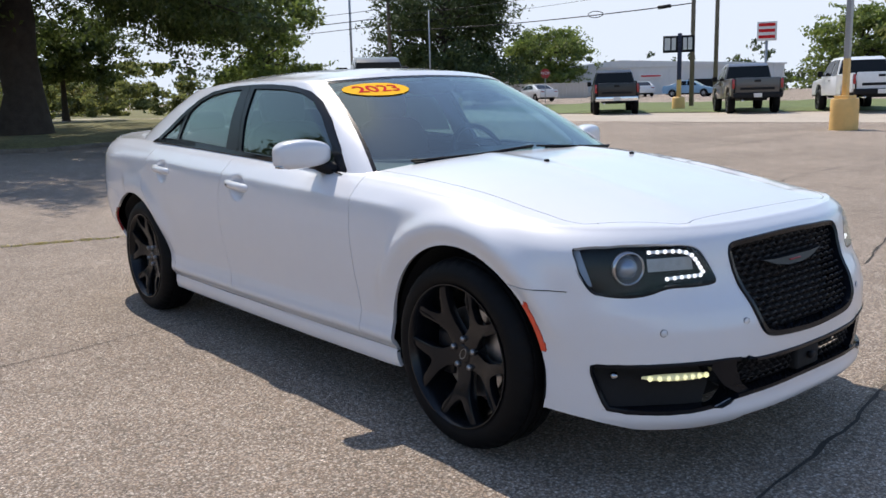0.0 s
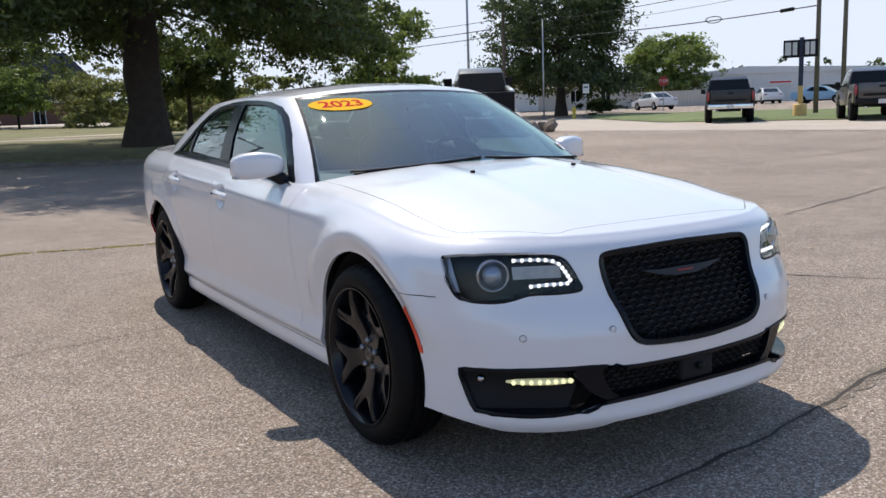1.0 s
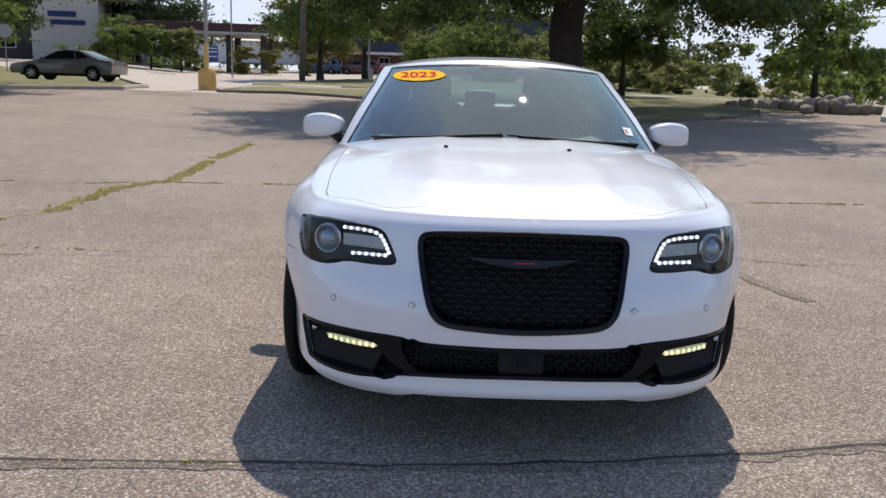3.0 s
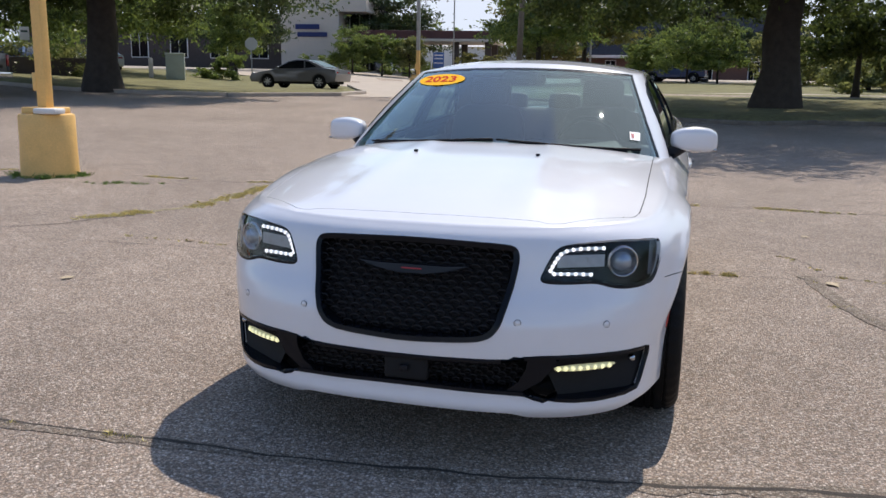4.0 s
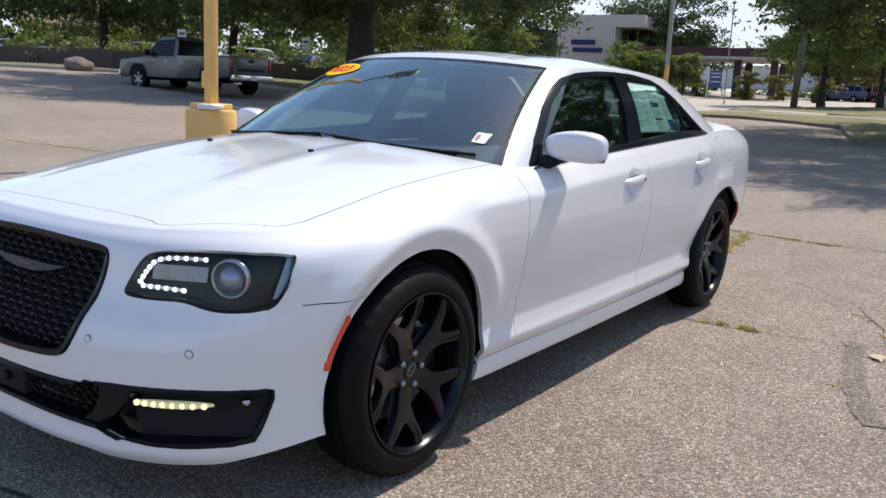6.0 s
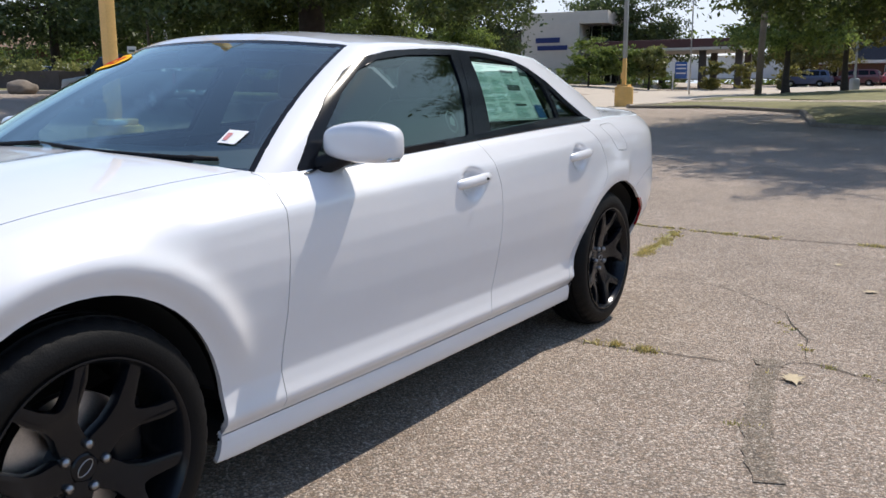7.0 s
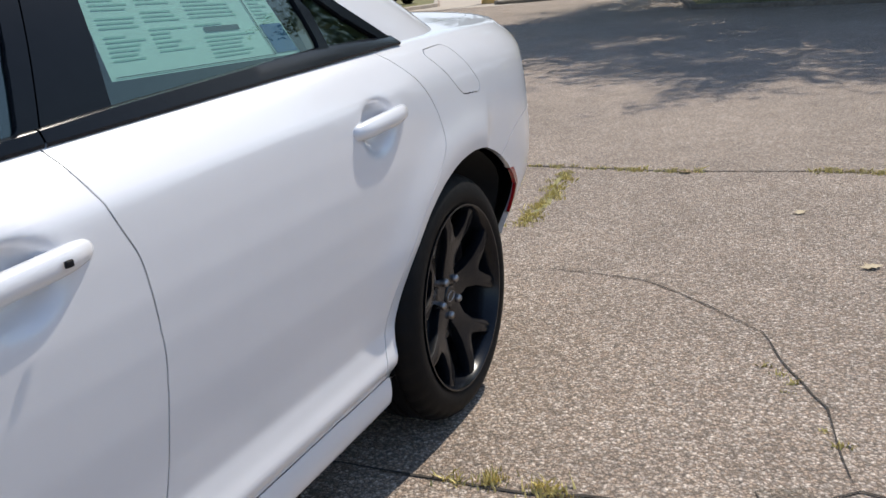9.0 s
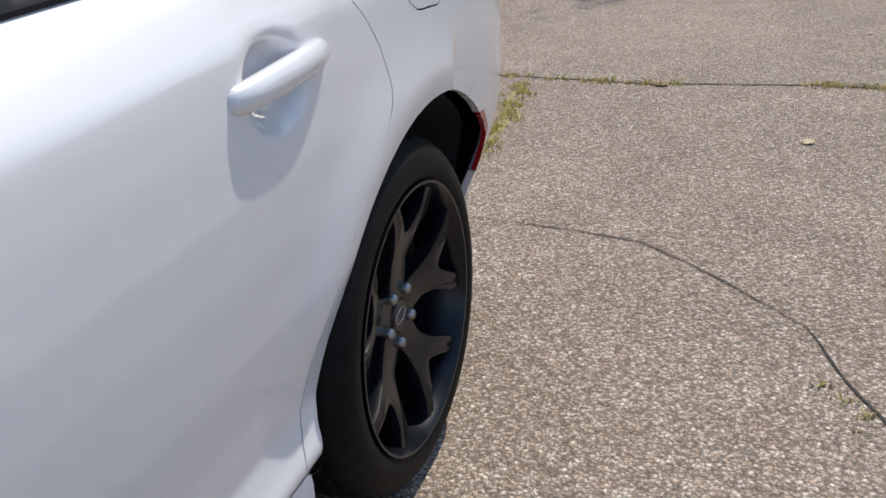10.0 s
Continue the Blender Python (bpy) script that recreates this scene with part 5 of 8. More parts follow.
LAWN_A = [(-9.0, 29.4), (-6.6, 30.4), (-4.4, 29.0), (-2.5, 27.2), (-1.6, 23.4), (-1.2, 21.6), (1.0, 20.6), (2.9, 20.0), (4.4, 20.7), (6.0, 20.4), (8.6, 22.4), (10.6, 25.6), (16.0, 26.6), (19, 30), (22, 40), (30, 62), (20, 70), (-6, 70), (-10, 56), (-11, 44), (-9.7, 38)]
LAWN_B = [(-12.4, 28.6), (-13, 33), (-19, 46), (-27, 49), (-70, 49), (-80, 30), (-80, 14), (-36, 17.5), (-27.1, 23.8), (-19.4, 25.0), (-15.5, 25.1)]
LAWN_C = [(29.4, 27.6), (30.6, 21.0), (31.2, 15.3), (32, 6), (33, -30), (52, -30), (52, 10), (46, 30), (40, 44), (36, 42)]
M["lawn_green"] = plain("green_lawn", (0.125, 0.155, 0.05), 0.95, vary=0.35, scale=0.9, bump=0.8, bscale=40)
patch("lawn_1", LAWN_A, M["grass"], .12, 1.2, "dry mown grass with bare patches", "lawn", bumps=.08)
patch("lawn_2", LAWN_B, M["grass"], .12, 1.6, "dry mown grass under trees", "lawn", bumps=.08)
patch("lawn_3", LAWN_C, M["lawn_green"], .12, 1.6, "green mown grass strip", "lawn", bumps=.05)
patch("pavement_1", [(24, -30), (23.5, 9.0), (22.2, 13.7), (21.5, 18.1), (19.0, 23.0), (18.6, 26.5), (24, 40), (36, 42), (29.2, 27.8), (30.4, 21.0), (31.0, 15.3), (31.8, 6), (32.8, -30)], M["concrete"], .02, 1.6, "pale concrete apron", "pavement")
patch("pavement_2", [(-9.2, 29.6), (-9.9, 38), (-11.2, 44), (-10.2, 56), (-6, 70), (20, 70), (30, 80), (30, 101), (-60, 101), (-60, 60), (-27, 49.2), (-18.8, 46), (-12.8, 33), (-12.3, 28.8)], M["concrete"], .03, 2.2, "pale concrete drive and car park", "pavement")
patch("road", [(-10.5, 34.3), (26, 34.8), (27, 38.0), (-10.5, 37.4)], M["asphalt"], .20, 1.5, "narrow grey asphalt lane", "road")
patch("pavement_3", [(-10, 41.0), (22, 42.0), (22, 43.2), (-10, 42.2)], M["concrete"], .23, 1.5, "pale concrete footpath", "pavement")
patch("pavement_4", [(-36, 17.8), (-36, 15.6), (-80, 10), (-80, 14.5)], M["concrete"], .05, 2, "pale gravel verge", "pavement")


def kerb(name, line, w=.16, h=.15, mat="kerb", label="grey concrete kerb"):
    bm = bmesh.new()
    rows = []
    pts = []
    for (x0, y0), (x1, y1) in zip(line, line[1:]):
        m = max(1, int(math.hypot(x1 - x0, y1 - y0) / .8))
        pts += [(x0 + (x1 - x0) * k / m, y0 + (y1 - y0) * k / m) for k in range(m)]
    pts.append(line[-1])
    for i, (x, y) in enumerate(pts):
        (xa, ya), (xb, yb) = pts[max(i - 1, 0)], pts[min(i + 1, len(pts) - 1)]
        ln = math.hypot(xb - xa, yb - ya) or 1
        nx, ny = -(yb - ya) / ln, (xb - xa) / ln
        z = ground_z(x, y)
        rows.append([bm.verts.new((x + nx * o, y + ny * o, z + q)) for o, q in ((-w / 2, -.05), (-w / 2, h * .8), (-w / 2 + .03, h), (w / 2, h), (w / 2, -.05))])
    for a, b in zip(rows, rows[1:]):
        for j in range(4):
            bm.faces.new((a[j], b[j], b[j + 1], a[j + 1]))
    bm.faces.new(rows[0])
    bm.faces.new(rows[-1][::-1])
    bmesh.ops.recalc_face_normals(bm, faces=bm.faces)
    return tagged(mesh_ob(name, bm, M[mat], smooth=False), label, "kerb", kind="structure")


# the lawn's front kerb takes the copy darkened for tree shade
kerb("kerb_1", LAWN_A[:12], h=.11, mat="kerbshade", label="concrete kerb along the lawn")
kerb("kerb_2", [LAWN_B[-1], LAWN_B[0], LAWN_B[1], LAWN_B[2]], label="pale concrete kerb of the drive")
kerb("kerb_3", [LAWN_B[-4], LAWN_B[-3], LAWN_B[-2], LAWN_B[-1]], label="concrete kerb along the lawn")
kerb("kerb_4", [LAWN_A[0], LAWN_A[-1], LAWN_A[-2], LAWN_A[-3]], label="pale concrete kerb of the drive")


def crack(line, width, mat, name="crack", jitter=.02, label="dark crack in the asphalt", lift=.004):
    """A ragged strip along a line."""
    bm = bmesh.new()
    pts = []
    for (x0, y0), (x1, y1) in zip(line, line[1:]):
        m = max(1, int(math.hypot(x1 - x0, y1 - y0) / .07))
        pts += [(x0 + (x1 - x0) * k / m, y0 + (y1 - y0) * k / m) for k in range(m)]
    pts.append(line[-1])
    prev = None
    for i, (x, y) in enumerate(pts):
        (xa, ya), (xb, yb) = pts[max(i - 1, 0)], pts[min(i + 1, len(pts) - 1)]
        ln = math.hypot(xb - xa, yb - ya) or 1
        nx, ny = -(yb - ya) / ln, (xb - xa) / ln
        o = jitter * noise.noise(Vector((x * 2.2, y * 2.2, 3))) * 2.2 + jitter * .7 * noise.noise(Vector((x * 9, y * 9, 1)))
        w = width * (.35 + .9 * abs(noise.noise(Vector((x * 5, y * 5, 7))))) * (1 if 0 < i < len(pts) - 1 else .1)
        z = ground_z(x, y) + lift
        cur = [bm.verts.new((x + nx * (o + s * w), y + ny * (o + s * w), z)) for s in (-.5, .5)]
        if prev:
            bm.faces.new((prev[0], cur[0], cur[1], prev[1]))
        prev = cur
    bmesh.ops.recalc_face_normals(bm, faces=bm.faces)
    return tagged(mesh_ob(name, bm, M[mat]), label, "crack", kind="structure")


GUTTER = [(-14, 5.0), (-9.6, 5.9), (-8.2, 6.3), (-6.2, 6.5), (-4.7, 6.35), (-3.9, 6.7), (-1.6, 6.9), (-.1, 6.5), (1, 6.35), (1.8, 6.4), (2.6, 6.3), (5, 6.5), (8, 6.4)]
LONG = [(-4.6, 3.2), (-4.0, 4.3), (-4.1, 6.0), (-3.7, 6.9), (-3.9, 9.5), (-3.9, 12.3)]
SHORT = [(.30, 6.3), (.32, 6.0), (.4, 5.5), (.42, 5.0)]
crack([(-6, -1.3), (-3, -1.08), (-1.5, -1.0), (-.5, -.98), (.4, -.9), (.8, -.8), (1.3, -.72), (2.5, -.6), (4.5, -.3)], .030, "dirt")
crack([(-6.5, 2.0), (-5, 2.2), (-3.2, 2.3), (-2.1, 2.35), (-1.2, 2.5), (1.0, 2.68), (1.3, 2.7), (1.8, 2.72)], .014, "dirt")
crack([(1.8, 2.74), (1.99, 2.93), (2.1, 2.91), (2.28, 2.81), (2.55, 2.72), (4.2, 2.85), (6.5, 3.5), (9.8, 4.3)], .013, "dirt")
crack([(.74, 4.37), (1.22, 4.29), (1.37, 4.17), (1.51, 4.04), (1.70, 3.83), (1.77, 3.62), (1.91, 3.32), (1.96, 3.06), (1.99, 2.93)], .010, "dirt", jitter=.012)
crack([(-.2, 4.45), (.74, 4.37)], .006, "dirt")
crack(GUTTER, .032, "dirt")
crack(LONG, .09, "dryroot", label="strip of dry matted grass in the joint")
crack(SHORT, .07, "dryroot", label="strip of dry matted grass in the joint")
crack([(10.2, 8.6), (12.6, 8.4), (14.6, 8.3), (18.3, 8.5), (19.1, 8.3)], .05, "dirt")
crack([(6.2, 3.4), (8, 3.9), (9.8, 4.3), (14, 4.4)], .03, "dirt")
crack([(2.8, 1.2), (3.2, 1.1), (3.6, .5), (5, .9), (7, .7)], .03, "dirt")
crack([(23.95, -20), (23.45, 9.0), (22.15, 13.7), (21.45, 18.1)], .06, "dirt")
crack([(-10, 3.6), (-7.7, 4.3), (-7.1, 4.6)], .02, "dirt")
crack([(-5.3, 2.2), (-4.6, 2.9), (-4.2, 3.7)], .03, "dirt")


def tar_strip(line, width, lift):
    """A ragged strip of smoother tar with blunt ends."""
    bm = bmesh.new()
    pts = []
    for (x0, y0), (x1, y1) in zip(line, line[1:]):
        n = max(2, int(math.hypot(x1 - x0, y1 - y0) / .05))
        pts += [(x0 + (x1 - x0) * k / n, y0 + (y1 - y0) * k / n, x1 - x0, y1 - y0) for k in range(n)]
    prev = None
    for x, y, dx, dy in pts:
        ln = math.hypot(dx, dy)
        nx, ny = -dy / ln, dx / ln
        a, b = width * .5 + random.gauss(0, .006), width * .5 + random.gauss(0, .006)
        cur = [bm.verts.new((x + nx * a, y + ny * a, ground_z(x, y) + lift)), bm.verts.new((x - nx * b, y - ny * b, ground_z(x, y) + lift))]
        if prev:
            bm.faces.new((prev[0], prev[1], cur[1], cur[0]))
        prev = cur
    bmesh.ops.recalc_face_normals(bm, faces=bm.faces)
    return tagged(mesh_ob("tar_patch", bm, M["patch"]), "smooth dark tar patch strip in the asphalt", "tar patch", kind="structure")


tar_strip([(1.85, 2.86), (1.87, 2.6), (1.93, 2.2), (2.02, 1.78), (2.14, 1.50)], .10, .0045)
tar_strip([(1.78, 2.80), (1.95, 2.86)], .10, .0055)
crack([(-3, -1.10), (-1.3, -1.02), (.1, -.96), (1.2, -.74), (2.2, -.62)], .14, "patch", "tar_patch", .012, "dark tar seam in the asphalt", .003)


def tufts(name, places, mat, label, blade=.036):
    """Clumps of thin blades."""
    vs, fs = [], []
    for x, y, s in places:
        z = ground_z(x, y)
        for _ in range(int(26 * s)):
            a, r = random.uniform(0, math.tau), random.gauss(0, .035 * s)
            bx, by = x + r * math.cos(a), y + r * math.sin(a) * .7
            h, lean, w = blade * s * random.uniform(.4, 1.1), random.gauss(0, .6), random.uniform(.0018, .004)
            d = random.uniform(0, math.tau)
            cx, sx = math.cos(d), math.sin(d)
            i = len(vs)
            vs += [(bx - w * sx, by + w * cx, z), (bx + w * sx, by - w * cx, z), (bx + lean * h * cx * .5 + w * .6 * sx, by + lean * h * sx * .5, z + h * .6), (bx + lean * h * cx * 1.3, by + lean * h * sx * 1.3, z + h)]
            fs += [(i, i + 1, i + 2), (i, i + 2, i + 3)]
    me = bpy.data.meshes.new(name)
    me.from_pydata(vs, [], fs)
    me.materials.append(M[mat])
    return tagged(new(name, me), label, "weeds", kind="stuff")


random.seed(5)


def along(line, n, spread, lo, hi, gate=.0):
    out = []
    segs = list(zip(line, line[1:]))
    ls = [math.hypot(b[0] - a[0], b[1] - a[1]) for a, b in segs]
    for _ in range(n):
        k = random.choices(range(len(segs)), ls)[0]
        u = random.random()
        x, y = segs[k][0][0] + (segs[k][1][0] - segs[k][0][0]) * u, segs[k][0][1] + (segs[k][1][1] - segs[k][0][1]) * u
        if noise.noise(Vector((x * 1.1, y * 1.1, 9))) < gate:
            continue
        out.append((x + random.gauss(0, spread), y + random.gauss(0, spread), random.uniform(lo, hi)))
    return out


tufts("weeds", along(GUTTER, 1100, .024, .35, .8, -.12) + along(LONG, 800, .05, .4, 1.0, -.3) + along(SHORT, 120, .03, .35, .8, -.3), "weed", "dry yellow-green weeds along the pavement joints")
tufts("weeds", along([(1.0, 2.68), (1.35, 2.7)], 16, .02, .5, 1.0, -1) + along([(1.90, 2.7), (1.92, 1.95)], 22, .03, .3, .7, -.1) + along([(2.0, 2.9), (2.55, 2.72)], 14, .02, .3, .6, -.2) + along([(-3, -1.08), (-1, -1)], 30, .03, .3, .7, 0) + along([(1.75, 3.6), (2.0, 3.0)], 8, .02, .3, .6, -1) + along([(-4, 2.6), (-2, 2.4)], 24, .02, .3, .8, 0), "weed", "small dry weeds in the cracks")
tufts("weeds", [(-7.4 + .42 * math.cos(a) + random.gauss(0, .05), 6.1 + .42 * math.sin(a) + random.gauss(0, .05), random.uniform(.9, 2.2)) for a in [random.uniform(-2.8, .6) for _ in range(34)]] + along([(-6.5, 5.5), (-5.6, 5.8)], 16, .05, .6, 1.2, -.5), "greenweed", "green weeds round the lamp base")


# fallen leaves
def fallen(x, y, size, rot, mat):
    bm = bmesh.new()
    lobes = [(0, -.5), (.12, -.25), (.38, -.22), (.2, -.05), (.5, .1), (.22, .18), (.3, .42), (.1, .32), (0, .55), (-.1, .3), (-.34, .4), (-.2, .15), (-.48, .05), (-.2, -.08), (-.36, -.25), (-.1, -.25)]
    mid = bm.verts.new((0, 0, .10))
    vs = [bm.verts.new((a, b * 1.3, .25 * abs(a) + .10 * random.random())) for a, b in lobes]
    for i in range(len(vs)):
        bm.faces.new((vs[i], vs[(i + 1) % len(vs)], mid))
    ob = mesh_ob("fallen_leaf", bm, mat)
    ob.matrix_world = Matrix.Translation((x, y, ground_z(x, y) + .005)) @ Matrix.Rotation(rot, 4, "Z") @ Matrix.Diagonal((size, size, size * .6, 1))
    return tagged(ob, "dry curled leaf lying on the asphalt", "leaf", "fallen leaves")


M["dryleaf"] = plain("dry_leaf", (.42, .34, .22), .8, vary=.2, scale=3)
M["brownleaf"] = plain("brown_leaf", (.20, .13, .07), .8, vary=.2, scale=3)
fallen(1.98, 2.62, .12, .4, M["dryleaf"])
fallen(2.06, 4.6, .08, 2.2, M["dryleaf"])
fallen(1.05, 6.33, .10, 1.1, M["brownleaf"])
fallen(-3.05, 1.1, .09, 3.0, M["dryleaf"])
for _ in range(26):
    a, r = random.uniform(0, math.tau), random.uniform(2.5, 16)
    px, py = r * math.cos(a), 3 + r * math.sin(a)
    if abs(px) > 1.2 or not -1 < py < 4.3:
        fallen(px, py, random.uniform(.04, .075), random.uniform(0, 6), random.choice([M["dryleaf"], M["brownleaf"]]))

# ---- lamp posts with yellow feet ----
M["yellow"] = plain("yellow_paint", (.74, .46, .155), .6, vary=.10, scale=5, bump=.15, bscale=60)
M["polegrey"] = plain("grey_metal", (.36, .37, .38), .5, metal=.4, vary=.1, scale=4)
M["whiteblock"] = plain("white_block", (.70, .68, .65), .8, vary=.1, scale=9)


def lamp_post(x, y, all_yellow, block, label, base_h=.84, tone="yellow"):
    z = ground_z(x, y)
    t = thing("lamp_post", label, "lamp post", (x, y, z), group="lamp posts of the lot")
    foot = lathe([(-.05, .0), (-.05, .37), (.05, .372), (.5, .362), (base_h - .04, .358), (base_h - .01, .345), (base_h, .31), (base_h, 0)], 20, "z")
    for v in foot.verts:
        k = 1.0 + .02 * math.sin(3 * math.atan2(v.co.y, v.co.x) + 1)
        v.co.x, v.co.y = v.co.x * k, v.co.y * k
        v.co += Vector((random.uniform(-.006, .006), random.uniform(-.006, .006), 0))
    part("concrete_foot", sharp(foot, 40), M[tone], t, "chipped %s concrete foot" % ("yellow" if tone == "yellow" else "grey"))
    part("base_plate", box(.46, .40, .085, (0, 0, base_h + .04), .012), M[tone], t)
    top = 7.5
    cut_z = top if all_yellow else 1.9
    part("post", box(.145, .145, cut_z - base_h - .08, (0, 0, (cut_z + base_h + .08) / 2), .012), M[tone], t)
    if not all_yellow:
        part("post_upper", box(.143, .143, top - cut_z, (0, 0, (top + cut_z) / 2), .012), M["polegrey"], t, "grey upper post")
    part("arm", tube([(0, 0, top - .1), (.6, 0, top + .02), (1.1, 0, top + .05)], .05, 8), M["polegrey"], t)
    part("lamp_head", box(.7, .32, .16, (1.35, 0, top + .05), .05), M["polegrey"], t, "grey shoebox lamp head")
    part("access_box", box(.06, .10, .24, (-.09, -.03, base_h + .42), .01), M[tone], t)
    if block:
        part("white_block", box(.34, .22, .075, (.22, -.20, base_h + .04), .02), M["whiteblock"], t, "loose white block on the foot")


lamp_post(-7.4, 6.1, True, True, "yellow square lamp post on a yellow concrete foot")
lamp_post(20.3, 8.5, False, False, "grey lamp post on a yellow concrete foot")
lamp_post(-9.9, 31.2, False, False, "slim lamp post with yellow base by the drive", .80)
lamp_post(-6.6, 69.4, False, False, "dark lamp post on a concrete foot in the car park", .9, "polegrey")


# ---- trees ----
def leaf_mat(name, color, trans):
    m, nt, b = nodes_of(name)
    N, L = nt.nodes, nt.links
    N.remove(b)
    g, mr = N.new("ShaderNodeNewGeometry"), N.new("ShaderNodeValToRGB")
    mr.color_ramp.elements[0].color = (color[0] * .55, color[1] * .6, color[2] * .6, 1)
    mr.color_ramp.elements[1].color = (color[0] * 1.5, color[1] * 1.35, color[2] * 1.2, 1)
    L.new(g.outputs["Random Per Island"], mr.inputs["Fac"])
    d, t, mix = N.new("ShaderNodeBsdfDiffuse"), N.new("ShaderNodeBsdfTranslucent"), N.new("ShaderNodeMixShader")
    gl, mix2 = N.new("ShaderNodeBsdfGlossy"), N.new("ShaderNodeMixShader")
    gl.inputs["Roughness"].default_value = .45
    gl.inputs["Color"].default_value = (.5, .5, .5, 1)
    mix.inputs[0].default_value = trans
    mix2.inputs[0].default_value = .06
    L.new(mr.outputs[0], d.inputs["Color"])
    L.new(mr.outputs[0], t.inputs["Color"])
    L.new(d.outputs[0], mix.inputs[1])
    L.new(t.outputs[0], mix.inputs[2])
    L.new(mix.outputs[0], mix2.inputs[1])
    L.new(gl.outputs[0], mix2.inputs[2])
    L.new(mix2.outputs[0], N["Material Output"].inputs["Surface"])
    return m


M["bark"] = plain("bark", (.050, .040, .033), .95, vary=.35, scale=5, bump=.9, bscale=22)
M["oak"] = leaf_mat("oak_leaves", (.075, .108, .030), .45)
M["leafgreen"] = leaf_mat("green_leaves", (.16, .22, .055), .55)
M["leafdark"] = leaf_mat("dark_leaves", (.065, .095, .034), .4)
M["leafgold"] = leaf_mat("yellowing_leaves", (.17, .17, .05), .5)
M["leafbush"] = leaf_mat("bush_leaves", (.21, .235, .08), .5)


def leaves(cl, count, size, seed):
    """Leaf quads round clump centres (x, y, z, radius), as arrays."""
    rng = np.random.default_rng(seed)
    cl = np.array(cl, float)
    w = cl[:, 3] ** 2
    pick = rng.choice(len(cl), count, p=w / w.sum())
    sub = 9
    spray = np.repeat(cl[:, :3], sub, 0) + rng.normal(size=(len(cl) * sub, 3)) * np.repeat(cl[:, 3:4], sub, 0) * np.array([.52, .52, .36])
    stretch = rng.normal(size=(len(cl) * sub, 3)) * np.repeat(cl[:, 3:4], sub, 0) * np.array([.30, .30, .12])
    k = pick * sub + rng.integers(0, sub, count)
    c = spray[k] + stretch[k] * rng.normal(size=(count, 1)) + rng.normal(size=(count, 3)) * cl[pick, 3:4] * np.array([.17, .17, .11])
    u = rng.normal(size=(count, 3))
    u /= np.linalg.norm(u, axis=1, keepdims=True)
    v = np.cross(u, rng.normal(size=(count, 3)))
    v /= np.linalg.norm(v, axis=1, keepdims=True)
    s = size * rng.uniform(.6, 1.3, count)[:, None]
    a, b, e, f = c - u * s * .55, c + v * s * .28, c + u * s * .55, c - v * s * .28
    return np.stack([a, b, e, f], 1).reshape(-1, 3)


def leaf_part(name, co, mat, parent, label=""):
    me = bpy.data.meshes.new(name)
    n = len(co) // 4
    me.vertices.add(4 * n)
    me.vertices.foreach_set("co", co.astype(np.float32).ravel())
    me.loops.add(4 * n)
    me.loops.foreach_set("vertex_index", np.arange(4 * n, dtype=np.int32))
    me.polygons.add(n)
    me.polygons.foreach_set("loop_start", np.arange(0, 4 * n, 4, dtype=np.int32))
    me.update(calc_edges=True)
    me.materials.append(mat)
    ob = new(name, me)
    ob.parent = parent
    return tagged(ob, label) if label else ob


